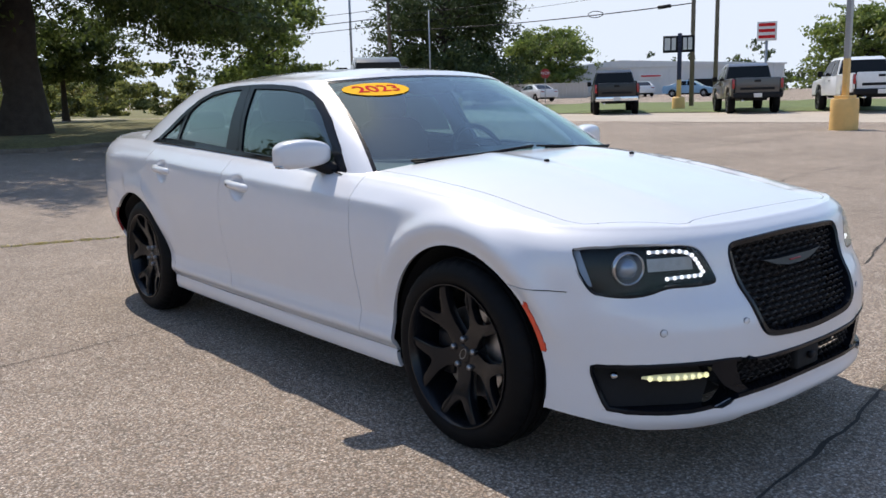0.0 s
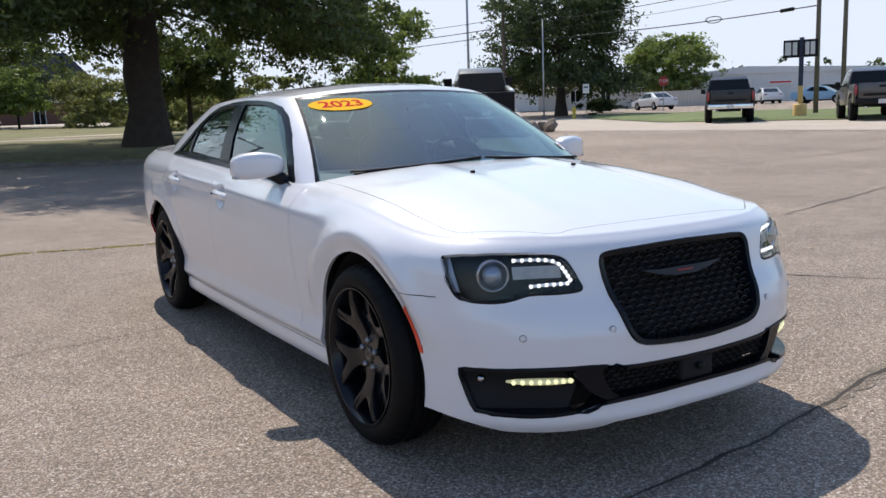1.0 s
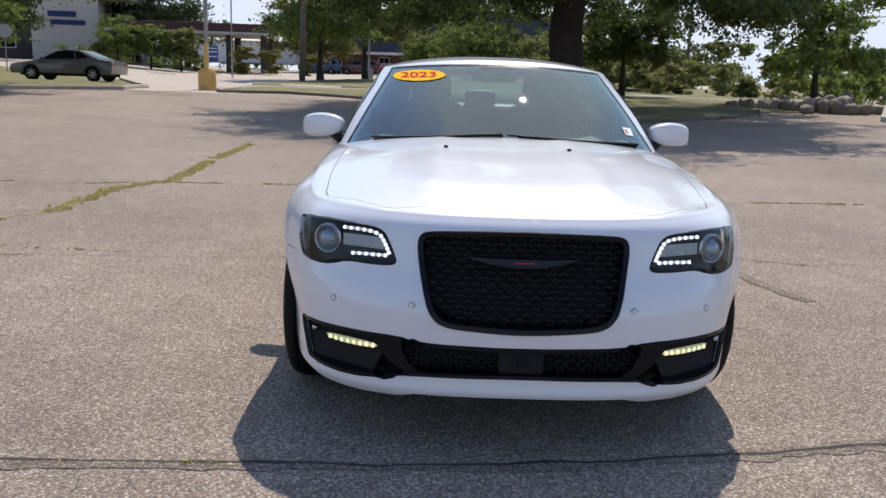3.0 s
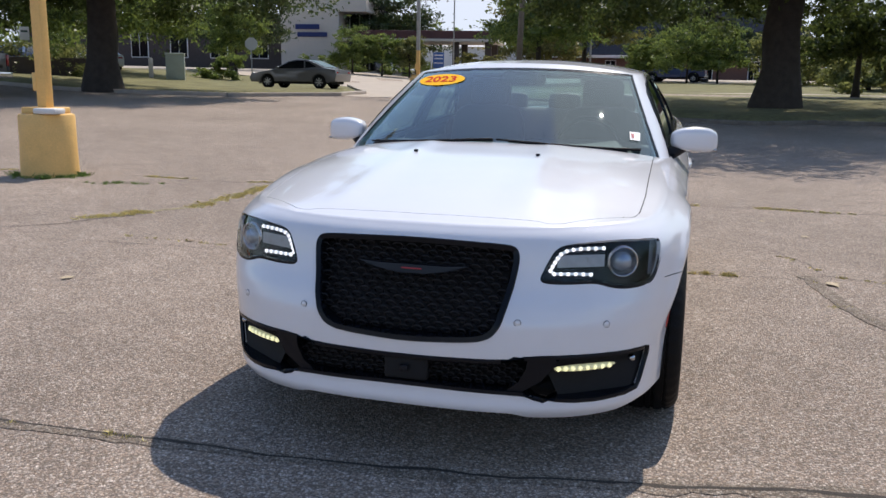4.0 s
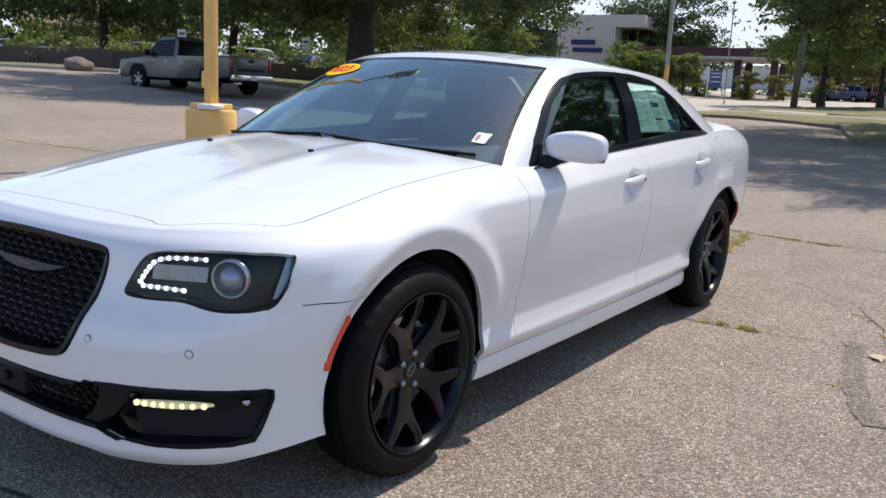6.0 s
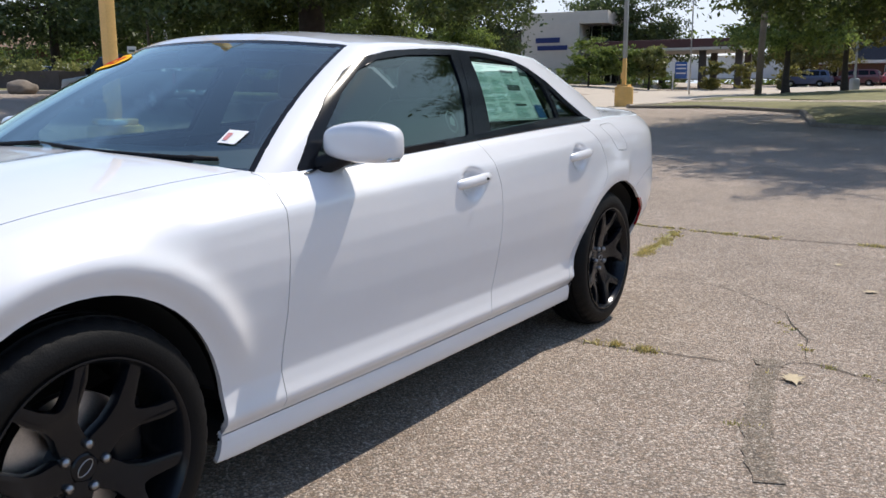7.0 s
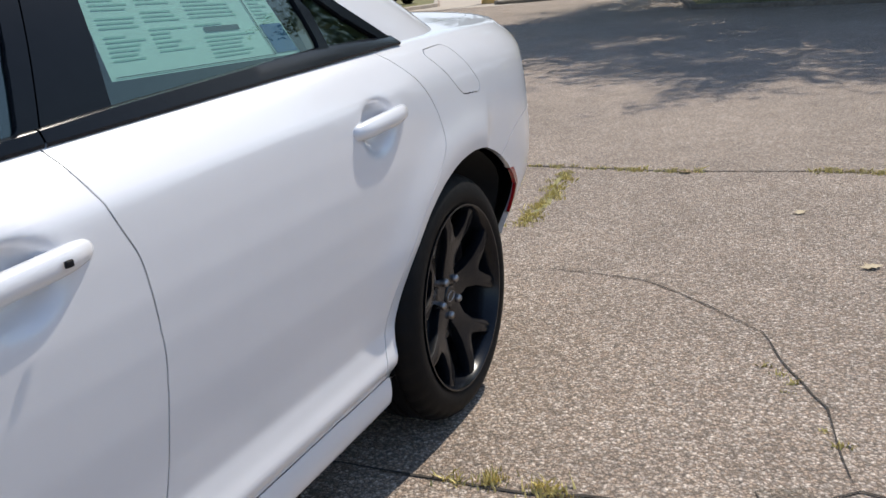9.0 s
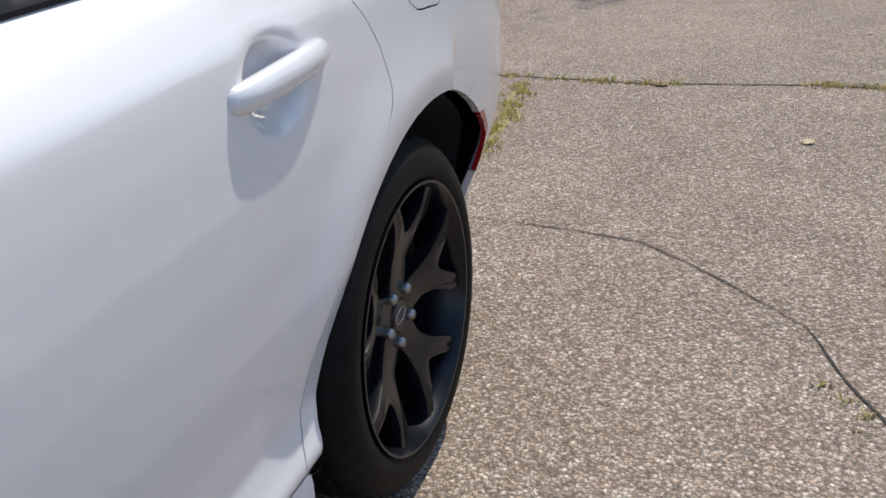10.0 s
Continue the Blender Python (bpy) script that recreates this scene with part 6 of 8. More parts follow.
def oak(x, y, height, radius, base, trunk, per, leaf, mat, label, seed=1, low=110, mids=190, flare=1.7, droop=.6):
    """A wide old oak: a dark layered crown of leafy sprays on spreading limbs, open to the sky at its rim."""
    rng = random.Random(seed)
    t = thing("tree", label, "tree", (x, y, ground_z(x, y) + .05))
    top = height * .66
    path, rad = [(0, 0, -.2)], [trunk * flare * 1.1]
    for k in range(10):
        u = k / 9
        path.append((rng.gauss(0, trunk * .08), rng.gauss(0, trunk * .08), .12 + u * (top - .12)))
        rad.append(trunk * (1 + (flare - 1) * max(0, 1 - u * 9) ** 1.5) * (1 - .7 * u ** 1.4))
    bm = tube(path, rad, 18)
    for v in bm.verts:
        k = noise.noise(Vector((math.atan2(v.co.y, v.co.x) * 2.2, seed, v.co.z * .4)))
        v.co.x, v.co.y = v.co.x * (1 + .16 * k), v.co.y * (1 + .16 * k)
    part("trunk", bm, M["bark"], t, "thick dark ridged trunk")

    def rim(an):
        return radius * (.90 + .22 * noise.noise(Vector((math.cos(an) * 1.7, math.sin(an) * 1.7, seed * 1.3))))

    def under(k, an):
        return base + .75 * noise.noise(Vector((math.cos(an) * k * 2.4 + 5, math.sin(an) * k * 2.4, seed))) + .5 * math.sin(min(k, 1) * math.pi) - droop * max(0, k - .6) * 2.5

    cl = []
    for _ in range(low):
        k, an = math.sqrt(rng.uniform(.03, 1)), rng.uniform(0, math.tau)
        r = rng.uniform(.5, 1.0)
        cl.append((k * rim(an) * math.cos(an), k * rim(an) * math.sin(an), under(k, an) + rng.uniform(.0, .9) + r * .5, r))
    for _ in range(mids):
        k, an = math.sqrt(rng.uniform(.0, 1)), rng.uniform(0, math.tau)
        ceil = base + (height - base) * (1 - k ** 4) ** .5
        lo = under(k, an) + .8
        cl.append((k * rim(an) * .97 * math.cos(an), k * rim(an) * .97 * math.sin(an), lo + max(.3, ceil - lo) * rng.uniform(0, 1) ** .9, rng.uniform(.8, 1.5)))
    for i, (px, py, pz, r) in enumerate(cl):
        if i < 44 or i % 6 == 0:
            h0 = rng.uniform(.42, .75) if i < 44 else rng.uniform(.5, .95)
            st, en = Vector((0, 0, top * h0)), Vector((px, py, pz + .1))
            md = (st + en) / 2 + Vector((rng.gauss(0, .5), rng.gauss(0, .5), rng.uniform(.2, .9)))
            q = [st * (1 - u) ** 2 + md * 2 * u * (1 - u) + en * u * u for u in (0, .15, .3, .45, .6, .75, .9, 1)]
            q = [a + Vector((rng.gauss(0, .07), rng.gauss(0, .07), rng.gauss(0, .07))) for a in q]
            r0 = trunk * rng.uniform(.10, .24)
            bl = bmesh.new()
            tube(q, [r0, r0 * .85, r0 * .7, r0 * .55, r0 * .42, r0 * .3, r0 * .18, r0 * .08], 6, bl)
            for u in (3, 4, 5, 6):
                e2 = q[u] + Vector((rng.uniform(-1, 1), rng.uniform(-1, 1), rng.uniform(-.4, .5))) * .9
                tube([q[u], (q[u] + e2) / 2 + Vector((0, 0, .08)), e2], [r0 * .22, r0 * .14, r0 * .05], 4, bl)
            part("limb", bl, M["bark"], t)
    leaf_part("crown", leaves(cl, per * len(cl), leaf, seed), mat, t, "dark spreading crown of small leaves with ragged rim")
    return t


def tree(x, y, height, radius, base, trunk, count, leaf, mat, label, seed=1, droop=0.0, lean=(0, 0), squash=1.0, clumps=60, flare=1.5, name="tree", open_=.0, z=None, low_share=0.0):
    rng = random.Random(seed)
    z0 = ground_z(x, y) + .05 if z is None else z
    t = thing(name, label, "tree", (x, y, z0))
    top = base + (height - base) * .55
    path, rad = [(0, 0, -.2)], [trunk * flare * 1.05]
    for k in range(9):
        u = k / 8
        path.append((lean[0] * u + rng.gauss(0, trunk * .10), lean[1] * u + rng.gauss(0, trunk * .10), .15 + u * (top - .15)))
        rad.append(trunk * (flare - (flare - 1) * min(1, u * 5 * 1.2)) * (1 - .65 * u ** 1.5))
    bm = tube(path, rad, 14)
    for v in bm.verts:
        v.co += Vector((1, 1, 0)) * trunk * .12 * noise.noise(v.co * 2.5 / max(trunk, .15) * .4)
    part("trunk", bm, M["bark"], t, "rough grey-brown trunk")
    cl = []
    mid = (base + height) / 2
    for _ in range(int(clumps * 1.7)):
        while True:
            d = Vector((rng.uniform(-1, 1), rng.uniform(-1, 1), rng.uniform(-1, 1)))
            if .25 < d.length < 1:
                break
        d = d * (.55 + .45 * d.length) / max(d.length, .001) * rng.uniform(.72, 1.0)
        px, py = d.x * radius, d.y * radius * squash
        flat = max(0, 1 - math.hypot(d.x, d.y) * .35)
        low = rng.random() < low_share
        pz = mid + d.z * (height - base) / 2 * flat - droop * (math.hypot(px, py) / radius) ** 2
        r = radius * rng.uniform(.16, .30) * (1 - open_)
        if low:
            k = math.sqrt(rng.uniform(.06, 1.0))
            an = rng.uniform(0, math.tau)
            px, py = k * radius * math.cos(an), k * radius * squash * math.sin(an)
            pz = base + rng.uniform(.1, .32) * (height - base) * (1.15 - .7 * k)
        cl.append((px + lean[0] * .7, py + lean[1] * .7, max(pz, base * .72 + r * .4), r))
    bl = bmesh.new()
    for i, (px, py, pz, r) in enumerate(cl):
        if i % 2 == 0 and i < 44:
            s0 = rng.uniform(.45, .95)
            st = Vector((lean[0] * s0, lean[1] * s0, base * .55 + (top - base * .55) * s0))
            en = Vector((px, py, pz))
            md = (st + en) / 2 + Vector((rng.gauss(0, .06), rng.gauss(0, .06), .10)) * radius
            q = [st * (1 - u) ** 2 + md * 2 * u * (1 - u) + en * u * u for u in (0, .2, .4, .6, .8, 1)]
            r0 = trunk * rng.uniform(.22, .42)
            tube(q, [r0, r0 * .85, r0 * .66, r0 * .45, r0 * .28, r0 * .1], 6, bl)
    part("branchwork", bl, M["bark"], t)
    leaf_part("crown", leaves(cl, int(count * 1.35), leaf, seed), mat, t, "uneven crown of small leaves")
    return t


oak(3.9, 25.7, 15.5, 8.6, 3.05, .60, 640, .165, M["oak"], "large spreading oak with a thick dark trunk on the lawn", 11, flare=1.38)
oak(-20.9, 25.2, 15.0, 8.4, 3.3, .60, 520, .18, M["oak"], "large spreading oak on the lawn by the drive", 12, flare=1.34)
# middle distance
tree(-9.0, 57.0, 11, 4.2, 2.6, .20, 22000, .24, M["leafgreen"], "leafy tree beside a wooden pole on the lawn", 21, clumps=60, low_share=.3)
tree(-6.4, 63.0, 10, 3.4, 3.2, .20, 16000, .24, M["leafgold"], "broad tree with yellowing leaves", 23, clumps=50, low_share=.4)
for i, (x, y, h, r, b) in enumerate([(-2.1, 71.5, 4.0, 1.9, 1.0), (1.3, 68.5, 5.6, 2.7, 1.2), (3.6, 67.0, 5.0, 2.0, 1.2), (8.0, 66.0, 4.6, 2.1, 1.1), (-27.7, 68.7, 4.2, 2.0, 1.0), (-25.2, 69.6, 4.0, 1.7, 1.0), (-22.9, 70.5, 3.8, 1.5, 1.0), (-28.3, 48.9, 5.2, 2.2, 1.4)]):
    tree(x, y, h, r, b, .09, 7000, .19, M["leafgreen"] if i not in (3, 6) else M["leafbush"], "small round green tree with a thin trunk", 30 + i, clumps=34, flare=1.1, low_share=.3)
tree(14.8, 31.0, 6.2, 2.6, 1.3, .12, 12000, .18, M["leafgreen"], "slim young tree behind the rocks", 41, clumps=44, open_=.1, low_share=.3)
tree(8.1, 36.4, 5.2, 2.2, 1.6, .13, 11000, .18, M["oak"], "young oak with red-tinged leaves on the lawn", 42, clumps=44, low_share=.3)
tree(39.0, 47.6, 13, 5.4, 1.6, .35, 34000, .26, M["leafdark"], "tall dense dark green tree by the corner house", 43, clumps=80, low_share=.35)
tree(68.3, 64.3, 8, 4.6, 1.5, .3, 16000, .32, M["leafgreen"], "broad light green tree behind the house", 44, clumps=50, low_share=.3)
tree(70, 22, 9.5, 6.0, 1.2, .3, 18000, .34, M["leafbush"], "broad hazy green tree beyond the street", 45, clumps=55, low_share=.3)
tree(78, 34, 8, 5.0, 1.2, .3, 12000, .36, M["leafgreen"], "hazy green tree beyond the warehouse", 46, clumps=45, low_share=.3)
tree(72, 8, 10, 6.5, 1.2, .3, 16000, .36, M["leafbush"], "broad hazy green tree beyond the street", 47, clumps=50, low_share=.3)
tree(-36.0, 62.0, 12, 6.0, 2.2, .3, 20000, .28, M["leafdark"], "tall dark tree behind the bank", 48, clumps=60, low_share=.3)
tree(-30.5, 86.0, 13, 6.5, 2.2, .3, 18000, .32, M["leafdark"], "tall dark tree behind the canopy", 49, clumps=60, low_share=.3)
tree(-38.0, 33.5, 11, 5.5, 2.5, .28, 22000, .24, M["oak"], "leafy tree over the planter", 50, clumps=60, low_share=.4)
tree(-46.0, 30.0, 12, 6.0, 2.5, .30, 22000, .26, M["leafdark"], "tall leafy tree over the planter", 51, clumps=60, low_share=.4)
tree(-30.0, 38.0, 9, 4.4, 2.2, .22, 18000, .22, M["leafgreen"], "leafy tree over the hedge", 52, clumps=56, low_share=.4)
tree(12.0, 54.0, 3.4, 2.2, .5, .1, 9000, .22, M["leafbush"], "low bushy tree beyond the lane", 53, clumps=44, low_share=.4)
tree(3.0, 84.0, 13, 6.0, 2.0, .3, 18000, .34, M["leafdark"], "tall dark tree behind the car park", 54, clumps=56, low_share=.4)
tree(-16.0, 100.0, 13, 5.0, 2.0, .3, 14000, .36, M["leafgold"], "tall yellowing tree beside the dark roof", 55, clumps=50, low_share=.4)


def treeline(name, line, height, depth, count, leaf, mat, label, seed, step=2.2, var=.45):
    """A band of mixed bushes and tree tops."""
    rng = random.Random(seed)
    cl = []
    for (x0, y0), (x1, y1) in zip(line, line[1:]):
        n = max(2, int(math.hypot(x1 - x0, y1 - y0) / step))
        for k in range(n):
            u = (k + rng.random()) / n
            x, y = x0 + (x1 - x0) * u, y0 + (y1 - y0) * u
            h = height * (1 + var * 1.6 * noise.noise(Vector((x * .12, y * .12, seed))) + rng.uniform(-.15, .15))
            m = max(2, int(h / 1.1))
            for j in range(m):
                zz = h * (j + .5) / m
                r = max(.5, height * .24 * (1.15 - .7 * zz / h))
                cl.append((x + rng.gauss(0, depth * .4), y + rng.gauss(0, depth * .4), ground_z(x, y) + zz, r * rng.uniform(.8, 1.3)))
    co = leaves(cl, count, leaf, seed)
    ob = leaf_part(name, co, mat, None)
    return tagged(ob, label, "trees" if height > 3 else "hedge", kind="stuff")


treeline("hedge", [(-52, 21.5), (-34.8, 23.6), (-30.6, 28.5), (-26.6, 32.2)], 1.5, .8, 26000, .15, M["leafbush"], "mixed shrubs in the brick planter", 61, 1.0)
treeline("far_trees", [(10, 78), (20, 70), (32, 66), (40, 78), (50, 92)], 3.2, 3, 30000, .34, M["leafbush"], "row of far bushes and trees", 62, 2.5)
treeline("far_trees", [(-2, 120), (25, 118), (60, 110), (95, 85), (120, 50), (125, 10), (110, -40), (70, -90), (0, -110), (-70, -90), (-110, -30)], 5.5, 6, 60000, .6, M["leafdark"], "dark row of far trees", 63, 4)
treeline("far_trees", [(-120, 20), (-95, 60), (-75, 95), (-45, 125), (-20, 130), (10, 126)], 6.5, 6, 40000, .55, M["leafgreen"], "green row of far trees", 64, 4)
treeline("far_trees", [(-75, 22), (-62, 36), (-52, 46), (-44, 54)], 7, 4, 36000, .32, M["leafgreen"], "belt of trees behind the parked cars", 65, 2.6)
treeline("bushes", [(9.0, 45), (16, 46), (24, 46)], 2.0, 1.4, 12000, .2, M["leafbush"], "low bushes along the lane", 66, 1.6)
treeline("bushes", [(8, 62), (16, 65), (25, 70)], 4.2, 2.0, 22000, .26, M["leafbush"], "hazy green bushes beyond the lane", 73, 1.6)
treeline("bushes", [(11.5, 50), (14.0, 51)], 1.9, .9, 6000, .16, M["leafgold"], "yellow-green bush by the lane", 74, 1.0)
treeline("bushes", [(17.5, 36), (21, 38)], 1.6, .8, 6000, .16, M["leafgreen"], "clipped bushes by the rocks", 67, 1.2)
treeline("bushes", [(-35, 73.5), (-30, 73), (-21, 75)], 1.2, .7, 7000, .17, M["leafgreen"], "low clipped shrubs before the bank", 68, 1.2)
treeline("bushes", [(-20, 72.5), (-13, 76)], 2.4, 1.4, 9000, .22, M["leafgold"], "dry brown bushes by the drive", 69, 1.6)
treeline("bushes", [(-26.5, 40), (-24, 41.5)], 1.6, .8, 5000, .15, M["leafgreen"], "green bush by the cabinet", 70, 1.2)
treeline("bushes", [(44.5, 52), (47.5, 49.5)], 2.2, 1.0, 5000, .22, M["leafdark"], "clipped dark bush by the house", 71, 1.4)
treeline("bushes", [(41, 46.5), (41.8, 45.5)], 2.2, .8, 3500, .2, M["leafdark"], "clipped dark bush by the house", 72, 1.2)


# ---- vehicles of the lot and street ----
M["vglass"] = plain("dark_window", (.008, .009, .011), .10, spec=.18)
M["alloy"] = plain("alloy_wheel", (.50, .51, .53), .35, metal=.8, vary=.1)
M["darkalloy"] = plain("dark_wheel", (.03, .03, .033), .4, metal=.4, vary=.1)


def paint(name, color):
    key = "paint_" + name
    if key not in M:
        M[key] = plain(name + "_paint", color, .3, coat=.8 if max(color) > .03 else .15, vary=.06, scale=2)
    return M[key]


def slab(profile, w, belt, top, tuck, bevel=.05, round_=.06):
    """A body shell: a side outline given a width, drawn in above the belt line."""
    bm = prism(profile, -w, w, "x")
    es = [e for e in bm.edges if abs(e.verts[0].co.x - e.verts[1].co.x) < 1e-6]
    bmesh.ops.bevel(bm, geom=es, offset=bevel, segments=3, affect="EDGES", profile=.6)
    for v in bm.verts:
        if v.co.z > belt:
            v.co.x *= 1 - tuck * min(1, (v.co.z - belt) / (top - belt))
    return sharp(bm, 32)


def flat(poly, mat, parent, name, label=""):
    bm = bmesh.new()
    fs = bm.faces.new([bm.verts.new(p) for p in poly])
    ex = bmesh.ops.extrude_face_region(bm, geom=[fs])
    fs.normal_update()
    for v in [g for g in ex["geom"] if isinstance(g, bmesh.types.BMVert)]:
        v.co += fs.normal * .012
    bmesh.ops.recalc_face_normals(bm, faces=bm.faces)
    return part(name, bm, mat, parent, label, smooth=False)


def road_wheel(parent, x, y, r, width, rim, spokes=6):
    s = 1 if x > 0 else -1
    bm = lathe([(s * width * .5, r * .66), (s * width * .52, r * .8), (s * width * .45, r * .96), (s * width * .3, r), (-s * width * .3, r), (-s * width * .5, r * .9), (-s * width * .5, r * .6)], 28, "x")
    bm.transform(Matrix.Translation((x, y, r)))
    bmesh.ops.recalc_face_normals(bm, faces=bm.faces)
    w = part("wheel", bm, M["rubber"], parent, "black tyre")
    rm = lathe([(s * width * .30, .0), (s * width * .36, r * .14), (s * width * .26, r * .2), (s * width * .2, r * .52), (s * width * .47, r * .6), (s * width * .5, r * .68)], 28, "x")
    rm.transform(Matrix.Translation((x, y, r)))
    part("rim", rm, M["darkalloy"] if spokes else rim, w)
    if spokes:
        for k in range(spokes):
            sp = box(width * .10, r * .13, r * .56, (s * width * .40, 0, r * .36), .004)
            sp.transform(Matrix.Translation((x, y, r)) @ Matrix.Rotation(k * math.tau / spokes, 4, "X"))
            part("spoke", sp, rim, w)


def pickup(label, x, y, yaw, color, crew=True, lift=.0, bumper="chrome", wheels="darkalloy", z=None, pitch=0.0, group="parked pickup trucks", mirrors=.25, gate=""):
    t = thing("pickup_truck", label, "pickup truck", (x, y, ground_z(x, y) if z is None else z), yaw, group)
    if pitch:
        t.matrix_world = t.matrix_world @ pose(0, 0, 0, pitch, 0, 0)
    body = paint(color[0], color[1])
    L = lift
    cab_back = .75 if crew else .25
    b0 = [(-2.88, .52 + L), (-2.92, .80 + L), (-2.86, 1.08 + L), (-1.55, 1.20 + L), (cab_back, 1.22 + L), (cab_back, .48 + L), (-1.35, .48 + L), (-1.45, .80 + L), (-1.62, .93 + L), (-2.05, .93 + L), (-2.25, .80 + L), (-2.35, .52 + L)]
    part("body", slab(b0, .98, 1.0 + L, 1.25 + L, .04, .04), body, t)
    c0 = [(-1.60, 1.18 + L), (-.95, 1.80 + L), (-.6, 1.92 + L), (cab_back - .35, 1.93 + L), (cab_back - .08, 1.80 + L), (cab_back, 1.18 + L)]
    part("cab", slab(c0, .955, 1.2 + L, 1.93 + L, .20, .04), body, t)
    for s in (1, -1):
        bed = [(cab_back + .03, .50 + L), (cab_back + .03, 1.27 + L), (2.88, 1.27 + L), (2.90, .60 + L), (2.40, .56 + L), (2.30, .82 + L), (2.10, .95 + L), (1.68, .95 + L), (1.46, .82 + L), (1.36, .50 + L)]
        bs = prism(bed, s * .88, s * .985, "x", .02)
        part("bed_side", bs, body, t)
        if gate:
            # added white bar: sunlight on the bed's top edge put into colour
            part("bed_rail", box(.16, 2.1, .16, (s * .92, 1.80, 1.26 + L), .03), paint("white2", (.72, .72, .73)), t, "bed rail painted white as if sunlit")
        xw = lambda zz: s * (.955 * (1 - .20 * (zz - 1.2 - L) / .73) + .004)
        split = -.05 if crew else cab_back
        wz = (1.24 + L, 1.80 + L)
        front = [(-1.42, wz[0]), (-.92, wz[1] - .02), (min(split, cab_back - .2) - .06, wz[1] + .03), (min(split, cab_back - .15) - .06, wz[0])]
        flat([(xw(zz), yy, zz) for yy, zz in front][::s], M["vglass"], t, "side_window")
        if crew:
            flat([(xw(zz), yy, zz) for yy, zz in [(.0, wz[0]), (.0, wz[1] + .03), (cab_back - .28, wz[1] + .02), (cab_back - .10, wz[0])]][::s], M["vglass"], t, "side_window")
        part("tail_lamp", box(.10, .06, .36, (s * .91, 2.885, 1.05 + L), .015), M["redlens"], t, "red tail lamp")
        part("head_lamp", box(.34, .08, .20, (s * .74, -2.88, .95 + L), .03), M["steel"], t)
        mir = part("mirror", box(mirrors * .8, .10, .22 if mirrors < .3 else .34, (s * (.97 + mirrors * .5), -1.18, 1.34 + L), .04), M["plastic"], t, "black door mirror")
        part("mirror_arm", box(mirrors * .5, .05, .05, (s * (.93 + mirrors * .2), -1.18, 1.27 + L), .01), M["plastic"], mir)
        for wy in (-1.85, 1.88):
            road_wheel(t, s * .86, wy, .40 + L * .3, .28, M[wheels])
            part("wheel_well", box(.5, .98, .5, (s * .66, wy, .75 + L), .05), M["void"], t)
        part("door_handle", box(.025, .16, .035, (s * .985, -.30, 1.06 + L), .008), M["plastic"] if bumper == "black" else M["chrome"], t)
    part("bed_floor", box(1.78, 2.1, .06, (0, 1.83, .78 + L), .01), M["plastic"], t)
    tg = part("tailgate", box(1.97 if gate else 1.66, .07, .72 if gate else .62, (0, 2.92 if gate else 2.88, .93 + L if gate else .98 + L), .025), M["plastic"] if gate else body, t)
    part("tailgate_handle", box(.24, .02, .09, (0, 2.96 if gate else 2.92, 1.16 + L), .008), M["plastic"], tg)
    part("tailgate_band", box(1.3, .012, .10, (0, 2.918, .86 + L), .004), M["plastic"], tg)
    part("rear_bumper", box(1.86, .20, .20, (0, 2.95, .60 + L), .03), M["chrome"] if bumper == "chrome" else M["plastic"], t, "chrome step bumper" if bumper == "chrome" else "")
    part("plate", box(.31, .012, .16, (0, 3.055, .60 + L), .003), M["whiteblock"], t, "plate with plain bars")
    part("front_bumper", box(1.9, .16, .26, (0, -2.92, .60 + L), .04), M["chrome"] if bumper == "chrome" else M["plastic"], t)
    part("grille", box(1.05, .06, .40, (0, -2.90, .95 + L), .03), M["plastic"], t)
    wb = lambda yy, zz, ww: [(-ww, yy, zz), (ww, yy, zz)]
    flat([(-.90, cab_back - .004, 1.22 + L), (.90, cab_back - .004, 1.22 + L), (.77, cab_back - .084, 1.80 + L), (-.77, cab_back - .084, 1.80 + L)], M["vglass"], t, "rear_window")
    flat([(.80, -1.53, 1.25 + L), (-.80, -1.53, 1.25 + L), (-.72, -.98, 1.79 + L), (.72, -.98, 1.79 + L)], M["vglass"], t, "windshield")
    part("chassis", box(.9, 5.0, .22, (0, 0, .50 + L), .02), M["void"], t)
    part("exhaust", tube([(.55, 2.4, .42 + L), (.55, 3.0, .40 + L)], .045, 10), M["chrome"], t)
    return t


